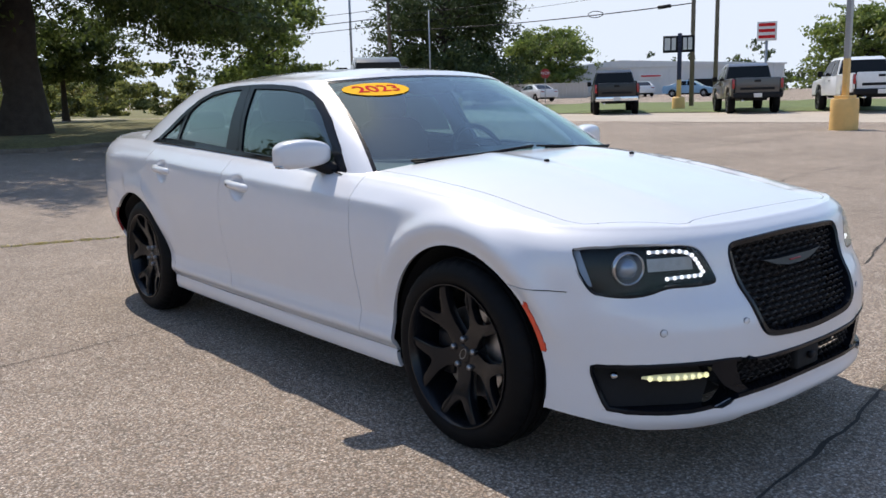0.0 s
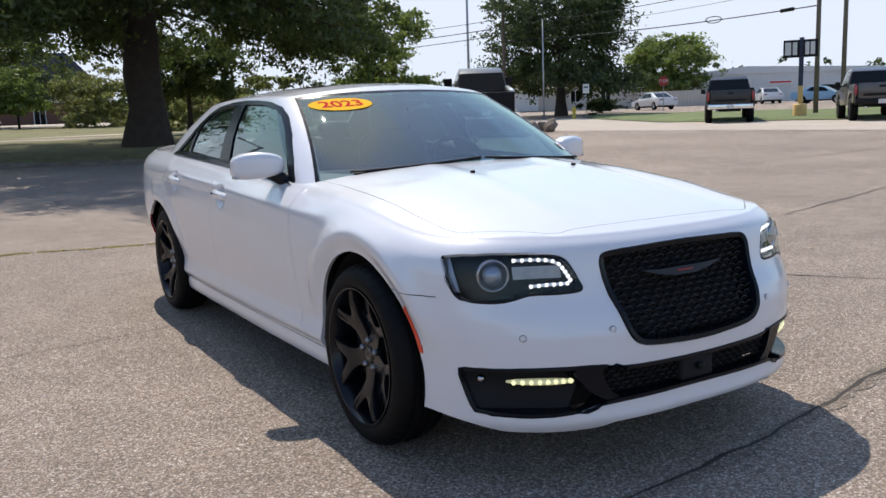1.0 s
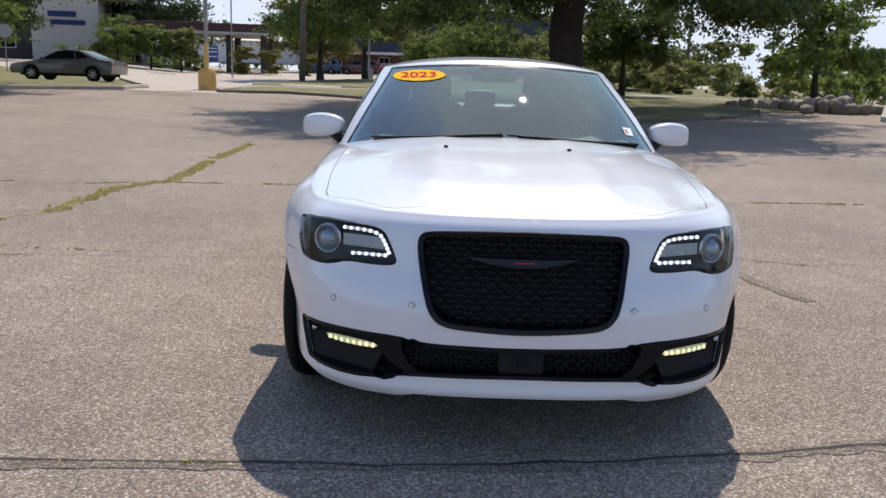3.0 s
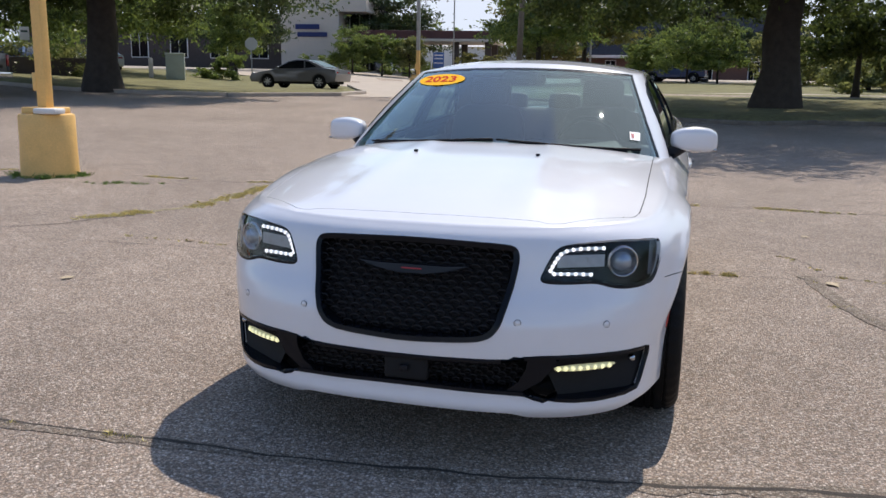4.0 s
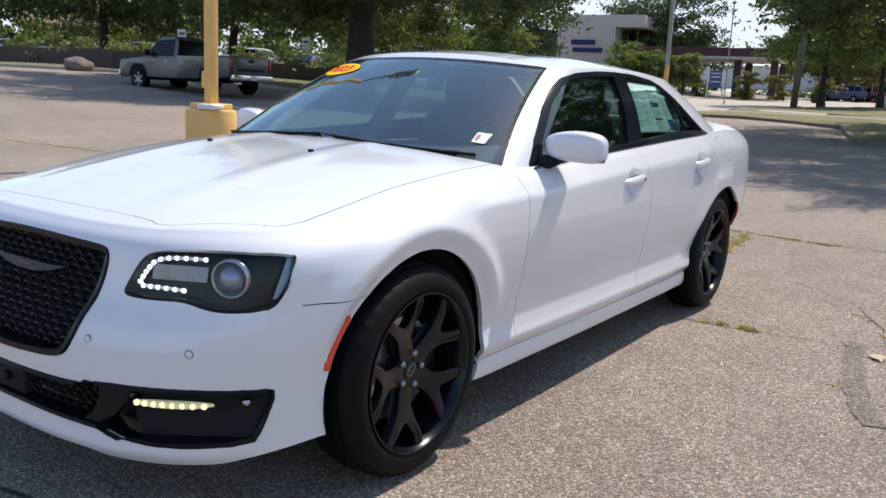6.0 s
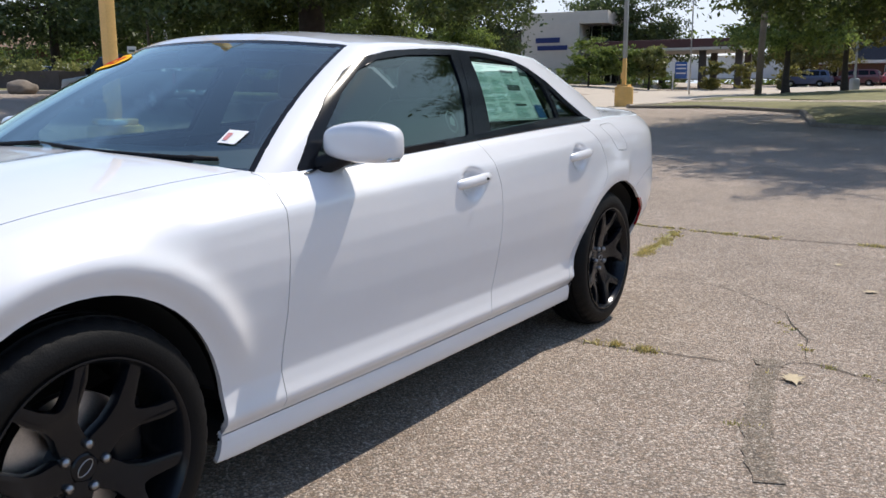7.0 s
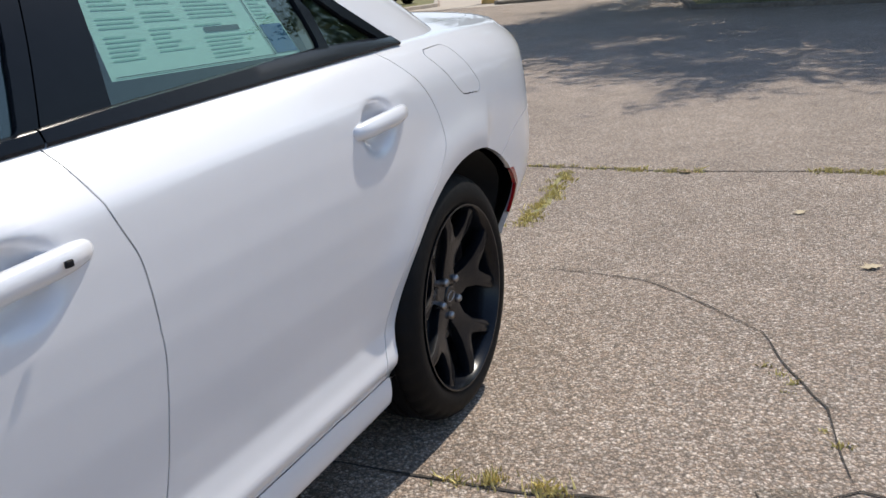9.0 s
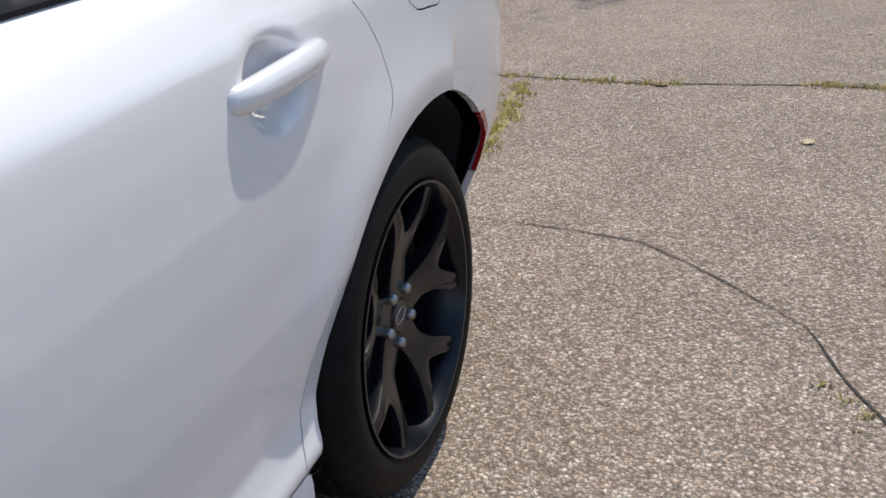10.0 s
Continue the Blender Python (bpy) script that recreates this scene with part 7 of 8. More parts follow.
def saloon(label, name, category, x, y, yaw, color, kind="sedan", wheels="alloy", group="parked cars", z=None):
    t = thing(name, label, category, (x, y, ground_z(x, y) if z is None else z), yaw, group)
    body = paint(color[0], color[1])
    arch = lambda cy, r: [(cy + r * math.cos(a), .33 + r * math.sin(a)) for a in [math.pi * k / 8 for k in range(9)]]
    if kind == "suv":
        up = [(-2.35, .42), (-2.40, .75), (-2.30, .98), (-1.25, 1.10), (2.25, 1.12), (2.38, .9), (2.36, .42)]
        cabin = [(-1.35, 1.06), (-.55, 1.62), (-.2, 1.70), (1.7, 1.70), (2.05, 1.60), (2.30, 1.06)]
        top, w, belt = 1.70, .95, 1.08
        wins = [[(-1.02, 1.14), (-.45, 1.56), (.25, 1.60), (.25, 1.14)], [(.33, 1.14), (.33, 1.60), (1.25, 1.60), (1.30, 1.14)], [(1.38, 1.14), (1.36, 1.58), (1.78, 1.54), (2.02, 1.18)]]
        fw = [(-1.28, 1.10), (-.58, 1.60)]
        rw = [(2.29, 1.12), (2.06, 1.56)]
    elif kind == "coupe":
        up = [(-2.28, .30), (-2.36, .52), (-2.25, .70), (-1.05, .90), (1.75, .98), (2.22, .92), (2.30, .70), (2.22, .36)]
        cabin = [(-1.20, .86), (-.30, 1.30), (.15, 1.39), (.75, 1.36), (1.75, .96)]
        top, w, belt = 1.39, .91, .90
        wins = [[(-.88, .94), (-.22, 1.27), (.15, 1.32), (.52, 1.31), (.58, .97)], [(.66, .98), (.60, 1.29), (.80, 1.27), (1.22, 1.04)]]
        fw = [(-1.10, .91), (-.33, 1.28)]
        rw = [(1.62, 1.02), (.80, 1.345)]
    else:
        up = [(-2.25, .30), (-2.34, .52), (-2.22, .72), (-1.10, .94), (1.70, 1.02), (2.20, 1.00), (2.30, .74), (2.24, .36)]
        cabin = [(-1.20, .90), (-.40, 1.38), (.0, 1.46), (.75, 1.44), (1.75, .98)]
        top, w, belt = 1.46, .90, .95
        wins = [[(-.92, .99), (-.32, 1.34), (.08, 1.39), (.10, 1.01)], [(.17, 1.01), (.17, 1.39), (.66, 1.37), (1.02, 1.05)]]
        fw = [(-1.12, .95), (-.42, 1.36)]
        rw = [(1.62, 1.04), (.82, 1.40)]
    wb = 1.38
    low = up[0][1]
    prof = up + [(wb + .40, low)] + [(wb + .37 * math.cos(a), .33 + .37 * math.sin(a)) for a in [math.pi * k / 8 for k in range(9)]] + [(-wb + .37 * math.cos(a), .33 + .37 * math.sin(a)) for a in [math.pi * k / 8 for k in range(9)]] + [(-wb - .40, low)]
    prof = [p for p in prof if p[1] >= .28]
    part("body", slab(prof, w, .75, top, .10, .035), body, t)
    part("cabin", slab(cabin, w * .97, belt, top, .22, .035), body, t)
    for s in (1, -1):
        xw = lambda zz: s * (w * .97 * (1 - .22 * max(0, zz - belt) / (top - belt)) + .004)
        for poly in wins:
            flat([(xw(zz), yy, zz) for yy, zz in poly][::s], M["vglass"], t, "side_window")
        part("tail_lamp", box(.30, .07, .13, (s * .66, up[-2][0] - .05, up[-2][1] + .06), .02), M["redlens"], t, "red tail lamp")
        part("head_lamp", box(.34, .10, .12, (s * .62, up[2][0] + .04, up[2][1] - .02), .03), M["steel"], t)
        part("mirror", box(.17, .09, .12, (s * (w + .06), -.80, belt + .08), .03), body, t)
        part("door_handle", box(.02, .15, .03, (s * (w * .985), .12, belt - .10), .006), M["chrome"] if kind != "coupe" else body, t)
        for wy in (-wb, wb):
            road_wheel(t, s * (w - .11), wy, .33, .22, M[wheels], 7)
            part("wheel_well", box(.4, .74, .4, (s * (w - .26), wy, .52), .04), M["void"], t)
    flat([(.74, fw[0][0], fw[0][1]), (-.74, fw[0][0], fw[0][1]), (-.60, fw[1][0], fw[1][1]), (.60, fw[1][0], fw[1][1])], M["vglass"], t, "windshield")
    flat([(-.72, rw[0][0], rw[0][1]), (.72, rw[0][0], rw[0][1]), (.58, rw[1][0], rw[1][1]), (-.58, rw[1][0], rw[1][1])], M["vglass"], t, "rear_window")
    part("underbody", box(1.5, 3.9, .16, (0, 0, .30), .02), M["void"], t)
    return t


pickup("black crew-cab pickup with a chrome step bumper on the apron", 29.3, 23.7, 132, ("black", (.006, .006, .007)), lift=.10)
pickup("dark grey-brown pickup with black trim on the apron", 30.4, 17.5, 130, ("brown", (.05, .045, .043)), lift=.12, bumper="black")
pickup("white lifted pickup with a black tailgate badge on the apron", 30.9, 13.0, 130, ("white2", (.72, .72, .73)), lift=.16, bumper="black")
pickup("grey single-cab pickup parked in tree shade", -22.8, 18.2, 272, ("grey", (.05, .052, .06)), crew=False, bumper="chrome", wheels="alloy")
saloon("dark grey two-door coupe on the drive by the lawn", "coupe", "car", -17.2, 35.3, 268, ("silver", (.10, .098, .10)), "coupe", z=ground_z(-17.2, 35.3) + .14)
saloon("white sedan parked at the street corner", "sedan", "car", 51.2, 50.0, 165, ("white2", (.72, .72, .73)))
saloon("dark blue sport utility car in the far car park", "suv", "car", -14.2, 93.6, 268, ("blue", (.03, .05, .12)), "suv")
saloon("dark maroon van in the far car park", "suv", "car", -10.0, 96.2, 268, ("maroon", (.10, .015, .025)), "suv")
saloon("small red car in the far car park", "sedan", "car", -7.4, 104.0, 180, ("red", (.30, .02, .03)))
saloon("light blue car beyond the lawn", "sedan", "car", 62.9, 42.2, 20, ("lightblue", (.22, .38, .55)))
saloon("white car beyond the black pickup", "sedan", "car", 66.0, 50.0, 140, ("white2", (.72, .72, .73)))
saloon("silver car parked behind the hedge", "sedan", "car", -33.5, 41.5, 230, ("lightsilver", (.5, .51, .53)))
for i, (px, py, col) in enumerate([(-56, 30, "white2"), (-53.5, 31.5, "white2"), (-50.5, 33.2, "lightsilver"), (-47.5, 35.0, "lightsilver"), (-44.8, 36.8, "white2"), (-41.8, 39, "lightsilver"), (-39, 41, "blue")]):
    saloon("pale parked car behind the planter hedge", "sedan", "car", px, py, 205, (col, (.5, .5, .5)), "suv" if i in (3, 5) else "sedan", group="row of parked cars")
pickup("dark blue crew-cab pickup in the far car park", .2, 80.0, 262, ("blue", (.03, .05, .12)), wheels="alloy", group="")
saloon("pale silver car beside the far pickup", "sedan", "car", -2.6, 82.5, 262, ("lightsilver", (.5, .51, .53)))

# display ramp with a dark truck, rocks beside it
RX, RY, RYAW = 15.9, 24.1, 150
rz = ground_z(RX, RY)
ramp = thing("display_ramp", "pale concrete display ramp that slopes up away from the lot", "ramp", (RX, RY, rz), RYAW)
M["rampconc"] = plain("ramp_concrete", (.42, .38, .33), .9, vary=.12, scale=2, bump=.2, bscale=60)
part("slope", prism([(3.4, -.1), (3.4, .05), (-.4, .52), (-3.6, .58), (-3.6, -.1)], -1.15, 1.15, "x"), M["rampconc"], ramp, smooth=False)
for s in (1, -1):
    part("side_wall", prism([(3.6, -.1), (3.6, .08), (-.4, .85), (-3.7, .90), (-3.7, -.1)], s * 1.15, s * 1.45, "x", .02), M["rampconc"], ramp, smooth=False)
pickup("dark heavy pickup with black tailgate and bed rails painted sun-bright", RX - .1, RY - .1, RYAW, ("pewter", (.05, .05, .055)), lift=.40, bumper="black", z=rz + .10, pitch=-6.5, mirrors=.42, group="", gate="black")


def rock(x, y, s, seed, label="rounded brown field stone in the rock pile", group="rock pile"):
    bm = bmesh.new()
    bmesh.ops.create_icosphere(bm, subdivisions=3, radius=1)
    o = Vector((seed * 3.1, seed * 1.7, seed))
    for v in bm.verts:
        v.co *= 1 + .32 * noise.noise(v.co * 1.3 + o) + .12 * noise.noise(v.co * 3.2 + o)
    ob = mesh_ob("rock", bm, M["rock"])
    ob.matrix_world = pose(x, y, ground_z(x, y) + s * .32 + .08, seed * 30, seed * 50, seed * 77) @ Matrix.Diagonal((s, s * .8, s * .6, 1))
    return tagged(ob, label, "rock", group)


M["rock"] = plain("field_stone", (.24, .20, .165), .9, vary=.3, scale=2.5, bump=.5, bscale=14, obj=.3)
random.seed(9)
for k in range(46):
    u = k / 45
    px, py = 10.6 + 3.4 * u + random.gauss(0, .35), 27.6 - 2.2 * u + random.gauss(0, .45)
    rock(px, py, random.uniform(.20, .42) * (.7 + .5 * u), k + 1)
for k in range(9):
    rock(18.2 + random.gauss(0, .4), 23.6 + random.gauss(0, .6), random.uniform(.2, .36), k + 60)
rock(-31.3, 19.0, .55, 90, "large pale boulder on the verge", "")

# ---- buildings ----
M["metalwall"] = plain("grey_siding", (.68, .68, .67), .7, vary=.06, scale=1.2, bump=.1, bscale=10)
M["beige"] = plain("beige_stucco", (.55, .50, .44), .85, vary=.06, scale=1.2, bump=.1, bscale=30)
M["brick"] = plain("red_brick", (.15, .078, .058), .9, vary=.2, scale=5, bump=.3, bscale=30)
M["darkbrick"] = plain("dark_brick", (.07, .055, .05), .9, vary=.2, scale=4, bump=.3, bscale=30)
M["shingle"] = plain("brown_shingle", (.20, .125, .09), .9, vary=.2, scale=5, bump=.4, bscale=18)
M["navyroof"] = plain("dark_slate_roof", (.022, .026, .040), .8, vary=.2, scale=4, bump=.4, bscale=18)
M["fascia"] = plain("maroon_fascia", (.085, .03, .028), .6, vary=.1)
M["whitetrim"] = plain("white_trim", (.74, .73, .71), .6, vary=.04)
M["blue_sign"] = plain("blue_sign", (.03, .10, .32), .4, vary=.05)
M["navy_letters"] = plain("navy_sign", (.02, .035, .14), .4)
M["wood"] = plain("pole_wood", (.16, .13, .105), .9, vary=.25, scale=3, bump=.5, bscale=30)


def window_on(parent, x, y, z, w, h, side="y", door=False):
    """A framed pane on a wall whose outer face lies at y (facing -y)."""
    fr = part("window" if not door else "door", box(w + .16, .12, h + .16, (x, y - .03, z), .01), M["whitetrim"], parent, smooth=False)
    part("pane", box(w, .05, h, (x, y - .08, z), .005), M["vglass"], fr, smooth=False)
    part("mullion", box(.05, .03, h, (x, y - .105, z), .003), M["whitetrim"], fr, smooth=False)
    return fr


def house(label, x, y, yaw, w, d, h, wall, roof, rise=1.4, wins=((-2, 1.5, 1.2, 1.1), (2, 1.5, 1.2, 1.1)), door=None):
    t = thing("house", label, "house", (x, y, ground_z(x, y) - .05), yaw, "")
    part("wall", box(w, d, h, (0, 0, h / 2), .02), wall, t, smooth=False)
    bm = bmesh.new()
    o = .5
    q = [bm.verts.new(p) for p in ((-w / 2 - o, -d / 2 - o, h), (w / 2 + o, -d / 2 - o, h), (w / 2 + o, d / 2 + o, h), (-w / 2 - o, d / 2 + o, h), (-w / 2 + d / 2, 0, h + rise), (w / 2 - d / 2, 0, h + rise))]
    for f in ((0, 1, 5, 4), (1, 2, 5), (2, 3, 4, 5), (3, 0, 4), (3, 2, 1, 0)):
        bm.faces.new([q[i] for i in f])
    r = part("roof", bm, roof, t, smooth=False)
    part("gutter", box(w + 1.06, .10, .14, (0, -d / 2 - o, h - .02), .02), M["whitetrim"], r, smooth=False)
    part("chimney", box(.7, .7, 1.2, (w * .2, d * .1, h + rise * .8 + .2), .02), M["brick"], r, smooth=False)
    for wx, wz, ww, wh in wins:
        window_on(t, wx, -d / 2, wz, ww, wh)
    if door:
        part("garage_door", box(2.6, .08, 2.1, (door, -d / 2 - .03, 1.1), .01), M["whitetrim"], t, smooth=False)
    return t


house("red brick house with a brown hipped roof", 76.6, 73.9, -42, 9, 7, 2.7, M["brick"], M["shingle"], 1.2, ((-2.6, 1.6, 1.3, 1.1), (.2, 1.6, 1.3, 1.1), (2.8, 1.6, 1.3, 1.1)))
house("low beige house with a brown hipped roof and garage", 55.0, 66.6, -38, 13, 7, 2.3, M["beige"], M["shingle"], 1.3, ((4.0, 1.4, .9, 1.1), (1.0, 1.4, .9, 1.1)), -4)

fence = thing("board_fence", "weathered tan board fence beside the beige house", "fence", (59.0, 60.2, ground_z(59, 60)), -46)
for k in range(40):
    part("board", box(.34, .04, 1.55, (-7.0 + k * .36, 0, .78), .008), M["beige"], fence, smooth=False)
for k in range(2):
    part("rail", box(14.6, .05, .10, (0, .045, .4 + .8 * k), .008), M["beige"], fence, smooth=False)

wh = thing("warehouse", "long low grey metal warehouse with a shallow roof", "building", (78.7, 55.2, ground_z(78, 55) - .9), -40)
part("wall", box(25, 18, 4.1, (0, 9, 2.05), .03), M["metalwall"], wh, smooth=False)
part("roof", prism([(-12.7, 4.1), (-6, 4.75), (12.7, 4.05), (12.7, 3.9), (-12.7, 3.95)], -.15, 18.2, "y"), M["metalwall"], wh, smooth=False)
for k in range(26):
    part("siding_rib", box(.05, .05, 4.0, (-12.2 + k * .98, -.02, 2.0), .01), M["metalwall"], wh, smooth=False)
part("loading_door", box(3.0, .10, 2.2, (3.2, -.06, 1.4), .02), M["plastic"], wh, "dark loading door", smooth=False)
part("wall_sign", box(2.6, .06, .5, (-2.5, -.06, 2.9), .01), M["whitetrim"], wh, "pale wall sign with red bars", smooth=False)
part("sign_bar", box(2.2, .03, .16, (-2.5, -.11, 2.95), .005), M["red_print"], wh, smooth=False)
part("brick_base", box(7, .2, 1.3, (6.5, -.2, .65), .02), M["darkbrick"], wh, smooth=False)

bank = thing("bank_building", "beige bank building with a dark brick wing", "building", (-35.6, 77.0, ground_z(-35, 76) + .1), 8)
part("tower", box(6.0, 9, 6.0, (0, 4.5, 3.0), .04), M["beige"], bank, "beige stucco block", smooth=False)
part("parapet", box(8.8, 13, 1.2, (1.4, 6.6, 6.3), .04), M["beige"], bank, smooth=False)
glz = part("glazed_front", box(2.6, 7, 5.6, (4.2, 7.5, 2.9), .02), M["vglass"], bank, "dark glazed front", smooth=False)
for k in range(3):
    part("mullion", box(.12, .08, 5.6, (3.2 + k * 1.05, 3.96, 2.9), .01), M["whitetrim"], glz, smooth=False)
part("wing", box(30, 14, 5.2, (-17.6, 9, 2.6), .04), M["darkbrick"], bank, "dark brown brick wing", smooth=False)
part("wing_cap", box(30.2, 14.2, .4, (-17.6, 9, 5.3), .04), M["plastic"], bank, smooth=False)
for k in range(6):
    window_on(bank, -6 - k * 4.4, 2.0, 2.3, 1.8, 2.4)
s1 = part("sign_board", box(2.5, .10, .5, (-.2, -.06, 4.2), .02), M["navy_letters"], bank, "dark blue sign with plain bars", smooth=False)
part("sign_board", box(3.1, .10, .45, (.3, -.06, 3.45), .02), M["navy_letters"], bank, "dark blue sign with plain bars", smooth=False)
can = thing("drive_canopy", "flat maroon-edged canopy on brick columns", "canopy", (-22.6, 78.0, ground_z(-22, 77) + .1), 6)
part("roof", box(15, 8, .9, (-1.5, 3, 4.0), .04), M["fascia"], can, "maroon canopy roof", smooth=False)
part("roof_edge", box(15.3, 8.3, .25, (-1.5, 3, 3.55), .03), M["beige"], can, smooth=False)
for cx in (-8, -3, 2, 5.2):
    part("column", box(.6, .6, 3.5, (cx, 0, 1.75), .02), M["darkbrick"], can, smooth=False)
    part("column", box(.6, .6, 3.5, (cx, 6, 1.75), .02), M["darkbrick"], can, smooth=False)

off = thing("office_building", "low brick building with a tall dark mansard roof", "building", (-5.6, 108.5, ground_z(-5, 107) - .1), 0)
part("wall", box(34, 16, 2.7, (6, 8, 1.35), .03), M["brick"], off, smooth=False)
bm = bmesh.new()
q = [bm.verts.new(p) for p in ((-11.6, -.6, 2.9), (23.6, -.6, 2.9), (23.6, 16.6, 2.9), (-11.6, 16.6, 2.9), (-7, 3.5, 8.8), (19, 3.5, 8.8), (19, 12.5, 8.8), (-7, 12.5, 8.8))]
for f in ((0, 1, 5, 4), (1, 2, 6, 5), (2, 3, 7, 6), (3, 0, 4, 7), (4, 5, 6, 7), (3, 2, 1, 0)):
    bm.faces.new([q[i] for i in f])
part("mansard_roof", bm, M["navyroof"], off, "tall dark slate mansard roof", smooth=False)
part("eaves_band", box(35.4, .3, .35, (6, -.65, 2.85), .02), M["whitetrim"], off, smooth=False)
for k, wx in enumerate((-8.6, -2.4, 3.5, 9.5, 15)):
    window_on(off, wx, 0, 1.25, 1.2, 2.2, door=(k == 0))
shed = thing("white_shed", "long white shed beyond the drive", "building", (-31, 116, ground_z(-30, 115) + .6), 5)
part("wall", box(26, 8, 3.0, (0, 4, 1.5), .03), M["whitetrim"], shed, smooth=False)
part("roof", prism([(-.5, 3.0), (4, 4.6), (8.5, 3.0)], -13.4, 13.4, "x"), M["metalwall"], shed, smooth=False)
far_h = thing("house", "low brown house behind the parked cars", "house", (-66, 44, ground_z(-66, 44) + .3), 60)
part("wall", box(14, 8, 2.6, (0, 0, 1.3), .02), M["brick"], far_h, smooth=False)
part("roof", prism([(-4.6, 2.6), (0, 4.6), (4.6, 2.6)], -7.5, 7.5, "x"), M["shingle"], far_h, smooth=False)

# brick planter wall
def wall_run(name, line, h, w, mat, label):
    for k, ((x0, y0), (x1, y1)) in enumerate(zip(line, line[1:])):
        ln = math.hypot(x1 - x0, y1 - y0)
        z = min(ground_z(x0, y0), ground_z(x1, y1))
        ob = mesh_ob("%s_%d" % (name, k + 1), box(ln + .1, w, h + .3, (0, 0, h / 2 - .15), .02), mat, False)
        ob.matrix_world = pose((x0 + x1) / 2, (y0 + y1) / 2, z + .1, 0, 0, math.degrees(math.atan2(y1 - y0, x1 - x0)))
        tagged(ob, label, "wall", kind="structure")


wall_run("planter_wall", [(-60, 19.5), (-46, 21.3), (-34.7, 23.0), (-30.4, 27.7), (-26.4, 31.6)], .95, .35, M["darkbrick"], "low dark brown brick planter wall")

# ---- poles, wires and signs ----
def pole(x, y, h, r, label, mat="wood", cross=None, name="utility_pole", lean=(0, 0), yaw=0):
    t = thing(name, label, "pole", (x, y, ground_z(x, y)), yaw)
    part("post", tube([(0, 0, -.2), (lean[0] * .5, lean[1] * .5, h * .5), (lean[0], lean[1], h)], [r, r * .88, r * .72], 12), M[mat], t)
    if cross:
        part("cross_arm", box(2.4, .10, .12, (0, -.12, cross), .01), M[mat], t)
        for px in (-1.05, -.5, .5, 1.05):
            part("insulator", lathe([(cross + .06, .05), (cross + .12, .055), (cross + .2, .03)], 10, "z"), M["whitetrim"], t)
            t.children[-1].location = (px, -.12, 0)
    return t


pole(37.6, 25.0, 11, .13, "tall weathered wooden utility pole")
pole(38.8, 25.1, 11.5, .13, "tall weathered wooden utility pole", cross=10.6)
pole(33.1, 48.2, 12, .16, "tall weathered wooden utility pole by the corner", cross=11.2)
pole(41.6, 64.2, 14, .13, "slim grey pole behind the trees", "polegrey")
pole(33.6, 42.8, 6.6, .06, "thin grey street sign pole", "polegrey", name="sign_pole")
pole(19.0, 64.2, 10, .14, "wooden utility pole beyond the lane")
pole(-9.2, 50.5, 11, .20, "thick weathered wooden utility pole on the lawn", lean=(.25, 0))
pole(-15.2, 57.0, 11, .05, "slim pale flag pole", "polegrey", name="flag_pole")
pole(27, 56, 10, .13, "wooden utility pole beyond the bushes")
pole(-28.2, 23.0, 7, .06, "pale wooden post in the planter", name="post")
pole(-31, 26.2, 6, .08, "grey metal post in the planter", "polegrey", name="post")


def wire(a, b, sag, label="black overhead wire", r=.014):
    a, b = Vector(a), Vector(b)
    pts = [a.lerp(b, k / 20) - Vector((0, 0, sag * 4 * (k / 20) * (1 - k / 20))) for k in range(21)]
    ob = mesh_ob("overhead_wire", tube(pts, r, 5), M["plastic"])
    return tagged(ob, label, "wire", kind="structure")


def up(x, y, h):
    return (x, y, ground_z(x, y) + h)


wire(up(33.1, 48.2, 5.5), up(37.6, 25.0, 5.6), .25, r=.03)
wire(up(33.1, 48.2, 6.5), up(38.8, 25.1, 7.6), .3, r=.02)
wire(up(33.1, 48.2, 6.0), up(38.8, 25.1, 6.9), .3, r=.012)
wire(up(33.1, 48.2, 6.4), up(20, 88, 7.6), .8, r=.03)
wire(up(33.1, 48.2, 5.9), up(20, 88, 6.9), .8, r=.025)
wire(up(33.1, 48.2, 7.0), up(20, 88, 8.4), .8, r=.02)
wire(up(-9.2, 50.5, 9), up(-60, 60, 9), .8)
wire(up(37.6, 25.0, 6.4), up(50, -20, 6.8), .5, r=.02)
loop = mesh_ob("wire_loop", tube([Vector(up(36.4, 30.8, 5.45)) + Vector((.22 * math.cos(a), -.38 * math.cos(a), .18 * math.sin(a))) for a in [math.tau * k / 20 for k in range(20)]], .025, 5, closed=True), M["plastic"])
tagged(loop, "loop of spare cable on the overhead wire", "wire", kind="structure")
loop2 = mesh_ob("wire_splice", tube([up(37.2, 27.0, 5.52), up(37.35, 26.3, 5.56)], .10, 8), M["plastic"])
tagged(loop2, "black splice case on the overhead wire", "wire", kind="structure")

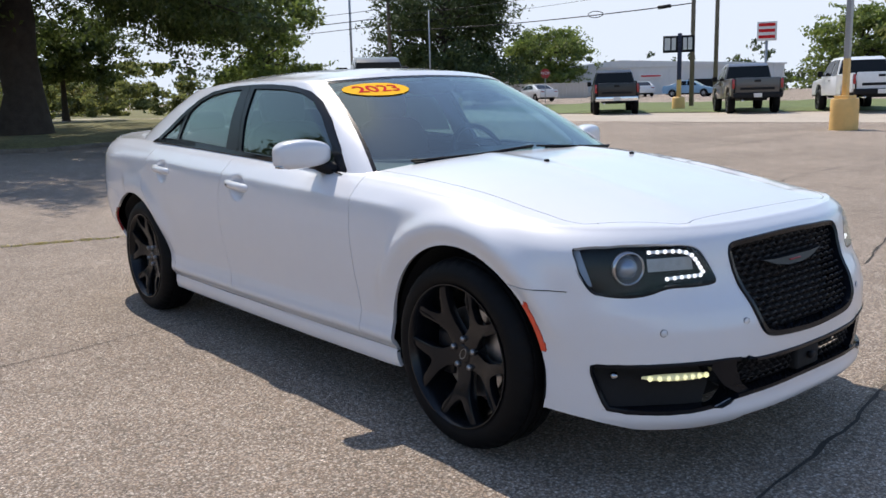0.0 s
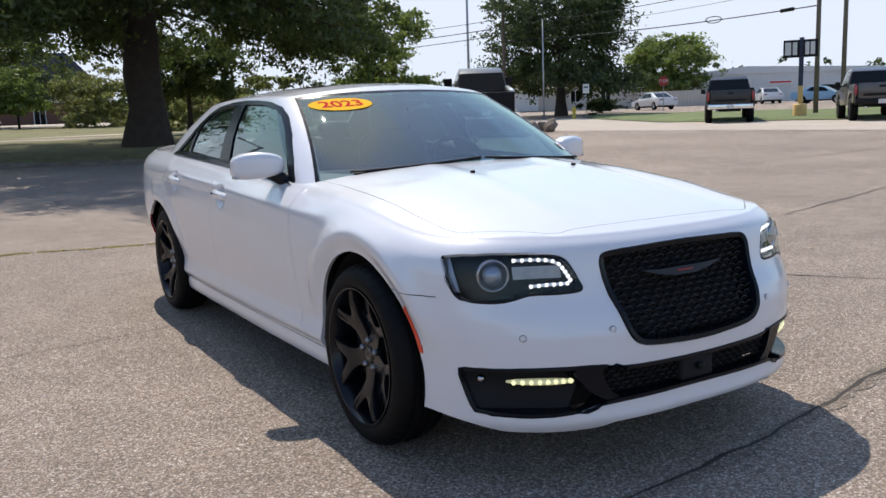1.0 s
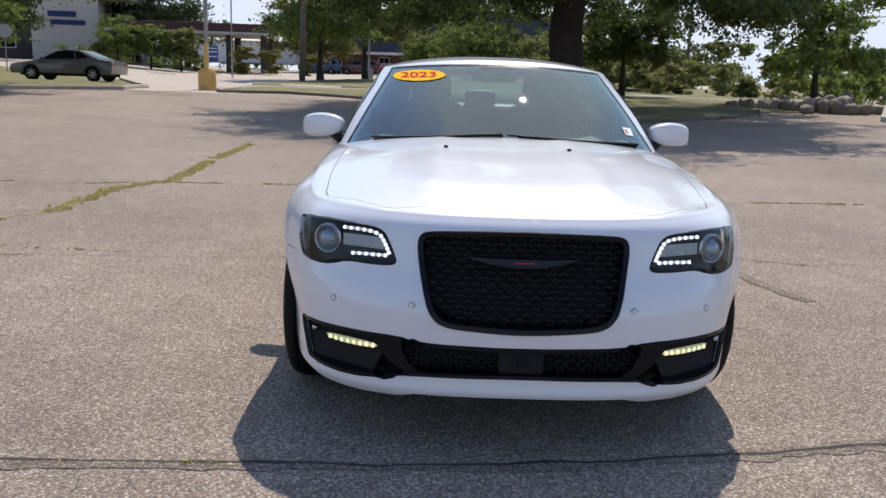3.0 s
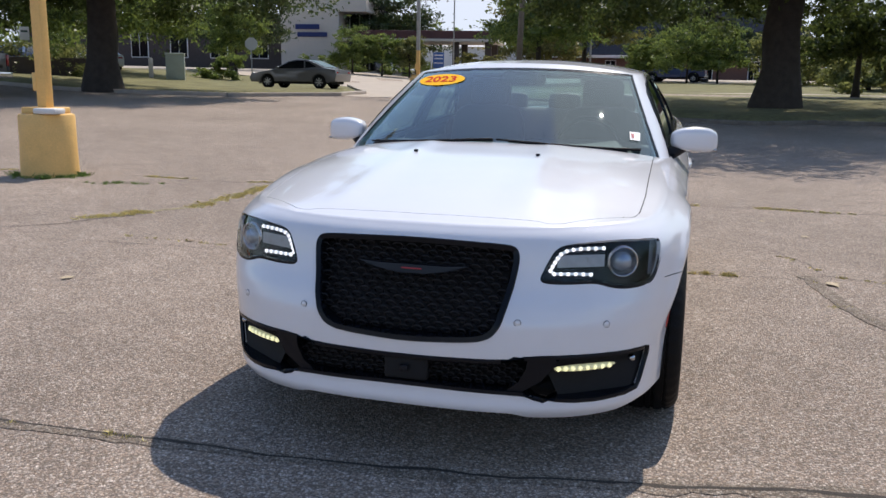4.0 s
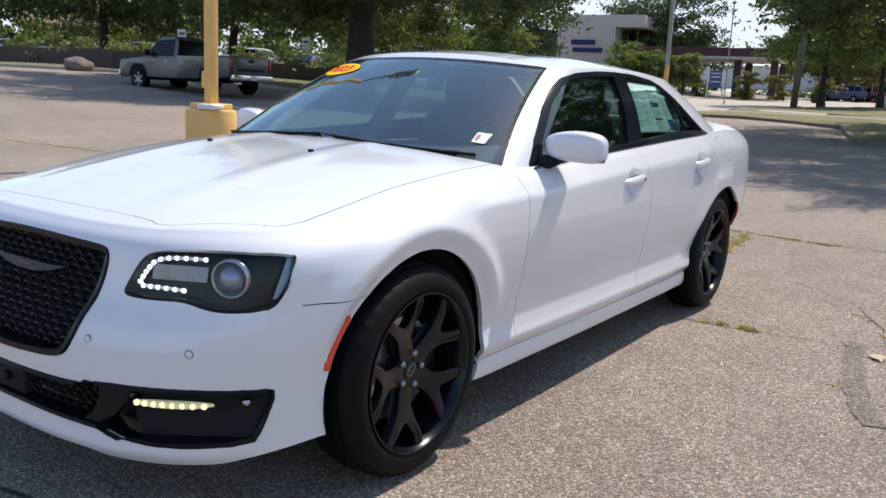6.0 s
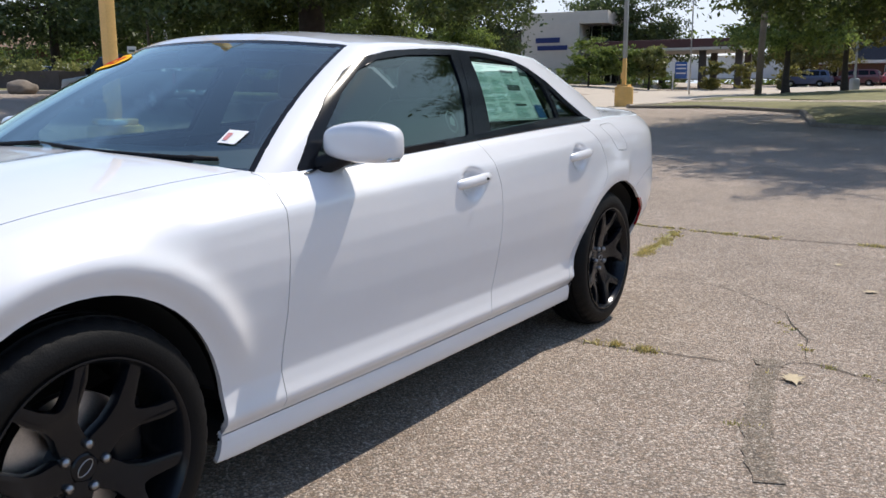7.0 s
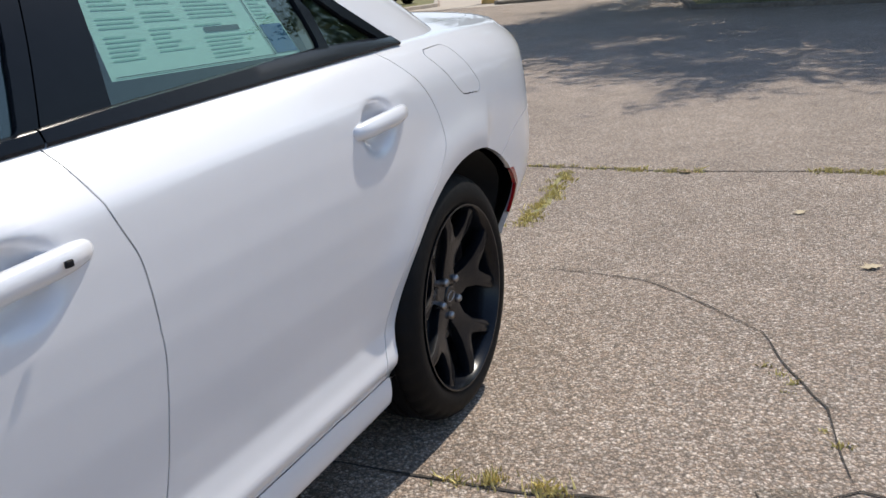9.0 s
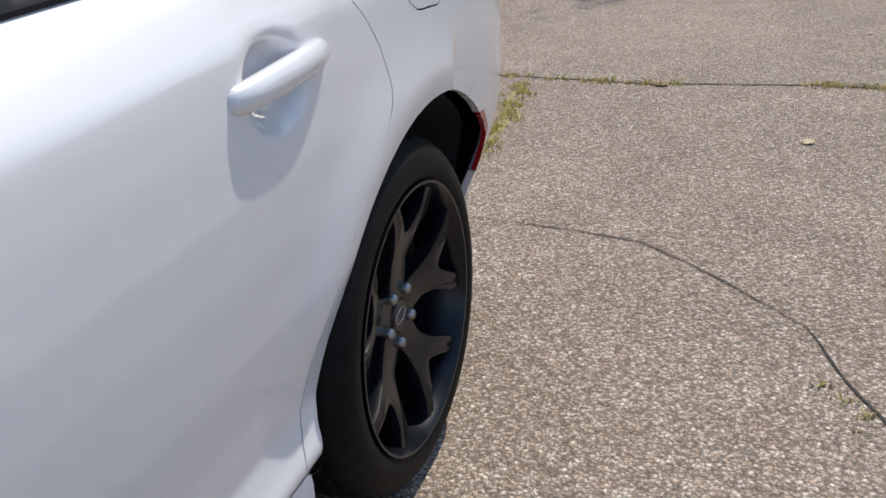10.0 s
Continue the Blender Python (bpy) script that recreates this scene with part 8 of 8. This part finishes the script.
sg = thing("sign_board", "black roadside sign board with broken pale panels on a post", "sign", (33.4, 22.9, ground_z(33.4, 22.9)), -56)
sg.scale = (.88, .88, .88)
ft = lathe([(0, .36), (.7, .35), (.8, .3), (.8, 0)], 16, "z")
part("foot", ft, M["yellow"], sg, "yellow concrete foot")
part("post_lower", box(.26, .26, 1.0, (0, 0, 1.25), .02), M["yellow"], sg)
part("post", box(.24, .24, 2.6, (0, 0, 3.0), .02), plain("navy_post", (.03, .035, .07), .6, vary=.1), sg)
bdp = part("board", box(1.72, .24, .92, (-.05, .0, 3.72), .02), M["plastic"], sg)
for px, pw in ((-.62, .30), (-.28, .22), (.33, .20), (.60, .22)):
    part("panel", box(pw, .03, .66, (px - .05, -.13, 3.72), .004), M["whiteblock"], bdp, smooth=False)

ad = thing("shop_sign", "white roadside sign with red plain bars on a post", "sign", (67.9, 37.9, ground_z(67, 38) + .3), -60)
part("post", tube([(0, 0, 0), (0, 0, 4.4)], .12, 10), M["polegrey"], ad)
bd2 = part("board", box(1.65, .3, 1.65, (0, 0, 5.2), .03), M["whitetrim"], ad)
for zz in (5.75, 5.25, 4.72):
    part("print_bar", box(1.35, .03, .26, (0, -.16, zz), .004), M["red_print"], bd2, smooth=False)


def octagon(label, x, y, yaw, face, letters=None):
    t = thing("stop_sign", label, "sign", (x, y, ground_z(x, y) + .05), yaw)
    part("post", box(.06, .04, 2.2, (0, .02, 1.1), .005), M["polegrey"], t)
    oc = [(.39 * math.cos(math.pi / 8 + k * math.pi / 4), 2.25 + .39 * math.sin(math.pi / 8 + k * math.pi / 4)) for k in range(8)]
    b = part("plate", prism(oc, -.02, 0, "y"), face, t, smooth=False)
    if letters:
        c = bpy.data.curves.new("letters", "FONT")
        c.body, c.size, c.align_x, c.align_y, c.extrude = letters, .30, "CENTER", "CENTER", .002
        o = new("letters", c)
        m = bpy.data.meshes.new_from_object(o.evaluated_get(bpy.context.evaluated_depsgraph_get()))
        bpy.data.objects.remove(o)
        m.transform(pose(0, -.024, 2.25, 90))
        m.materials.append(M["whitetrim"])
        lo = new("letters", m)
        lo.parent = b
    return t


octagon("red stop sign with white letters on a steel post", 46.2, 44.1, -46, plain("stop_red", (.38, .03, .03), .5, vary=.05), "STOP")
octagon("grey back of a stop sign on a steel post", -24.1, 43.2, 28, plain("sign_back", (.50, .51, .52), .5, vary=.05))
bs = thing("blue_sign", "blue upright sign with plain pale bars between two posts", "sign", (-20.6, 72.0, ground_z(-20.6, 72)), 15)
for px in (-.65, .65):
    part("post", box(.12, .12, 2.6, (px, 0, 1.3), .01), M["whitetrim"], bs)
pl = part("board", box(1.0, .14, 1.4, (0, 0, 1.75), .02), M["blue_sign"], bs)
for zz in (2.2, 1.9, 1.5):
    part("print_bar", box(.8, .02, .10, (0, -.08, zz), .003), M["whitetrim"], pl, smooth=False)
ys = thing("crossing_sign", "yellow-green pentagon warning sign on a post", "sign", (22.0, 40.4, ground_z(22, 40.4)), -28)
part("post", box(.06, .04, 2.0, (0, .02, 1.0), .005), M["polegrey"], ys)
part("plate", prism([(-.36, 1.35), (.36, 1.35), (.36, 1.85), (0, 2.2), (-.36, 1.85)], -.02, 0, "y"), plain("lime_sign", (.55, .70, .03), .5), ys, smooth=False)
ub = thing("utility_cabinet", "pale green-grey utility cabinet on the lawn", "cabinet", (-25.2, 36.8, ground_z(-25.2, 36.8) + .1), 30)
part("body", box(.95, .8, 1.35, (0, 0, .675), .03), plain("cabinet_green", (.34, .38, .32), .6, vary=.08, scale=3), ub)
part("lid", box(1.0, .85, .10, (0, 0, 1.38), .03), plain("cabinet_lid", (.38, .42, .36), .6), ub)
bo = thing("bollard", "short pale bollard by the cabinet", "bollard", (-26.3, 36.2, ground_z(-26.3, 36.2) + .1), 0)
part("post", lathe([(0, .12), (1.0, .12), (1.08, .08), (1.1, 0)], 14, "z"), M["beige"], bo)
hy = thing("hydrant", "small yellow fire hydrant on the corner lawn", "hydrant", (34.3, 40.5, ground_z(34.3, 40.5)), 0)
part("barrel", lathe([(0, .16), (.1, .16), (.12, .11), (.55, .11), (.58, .15), (.65, .14), (.8, .06), (.85, 0)], 14, "z"), plain("hydrant_yellow", (.6, .45, .05), .5), hy)
for k in range(3):
    ws_ = thing("street_sign", "small white sign on a steel post", "sign", ((-29.6, -34.0, 35.6)[k], (31.0, 26.5, 40.8)[k], ground_z((-29.6, -34.0, 35.6)[k], (31.0, 26.5, 40.8)[k])), (35, 50, -35)[k], "white signs")
    part("post", box(.05, .05, 2.2, (0, 0, 1.1), .005), M["polegrey"], ws_)
    part("plate", box(.42, .02, .62, (0, -.03, 1.95), .004), M["whitetrim"], ws_)
    part("print_bar", box(.3, .006, .10, (0, -.043, 2.05), .002), M["ink"], ws_)
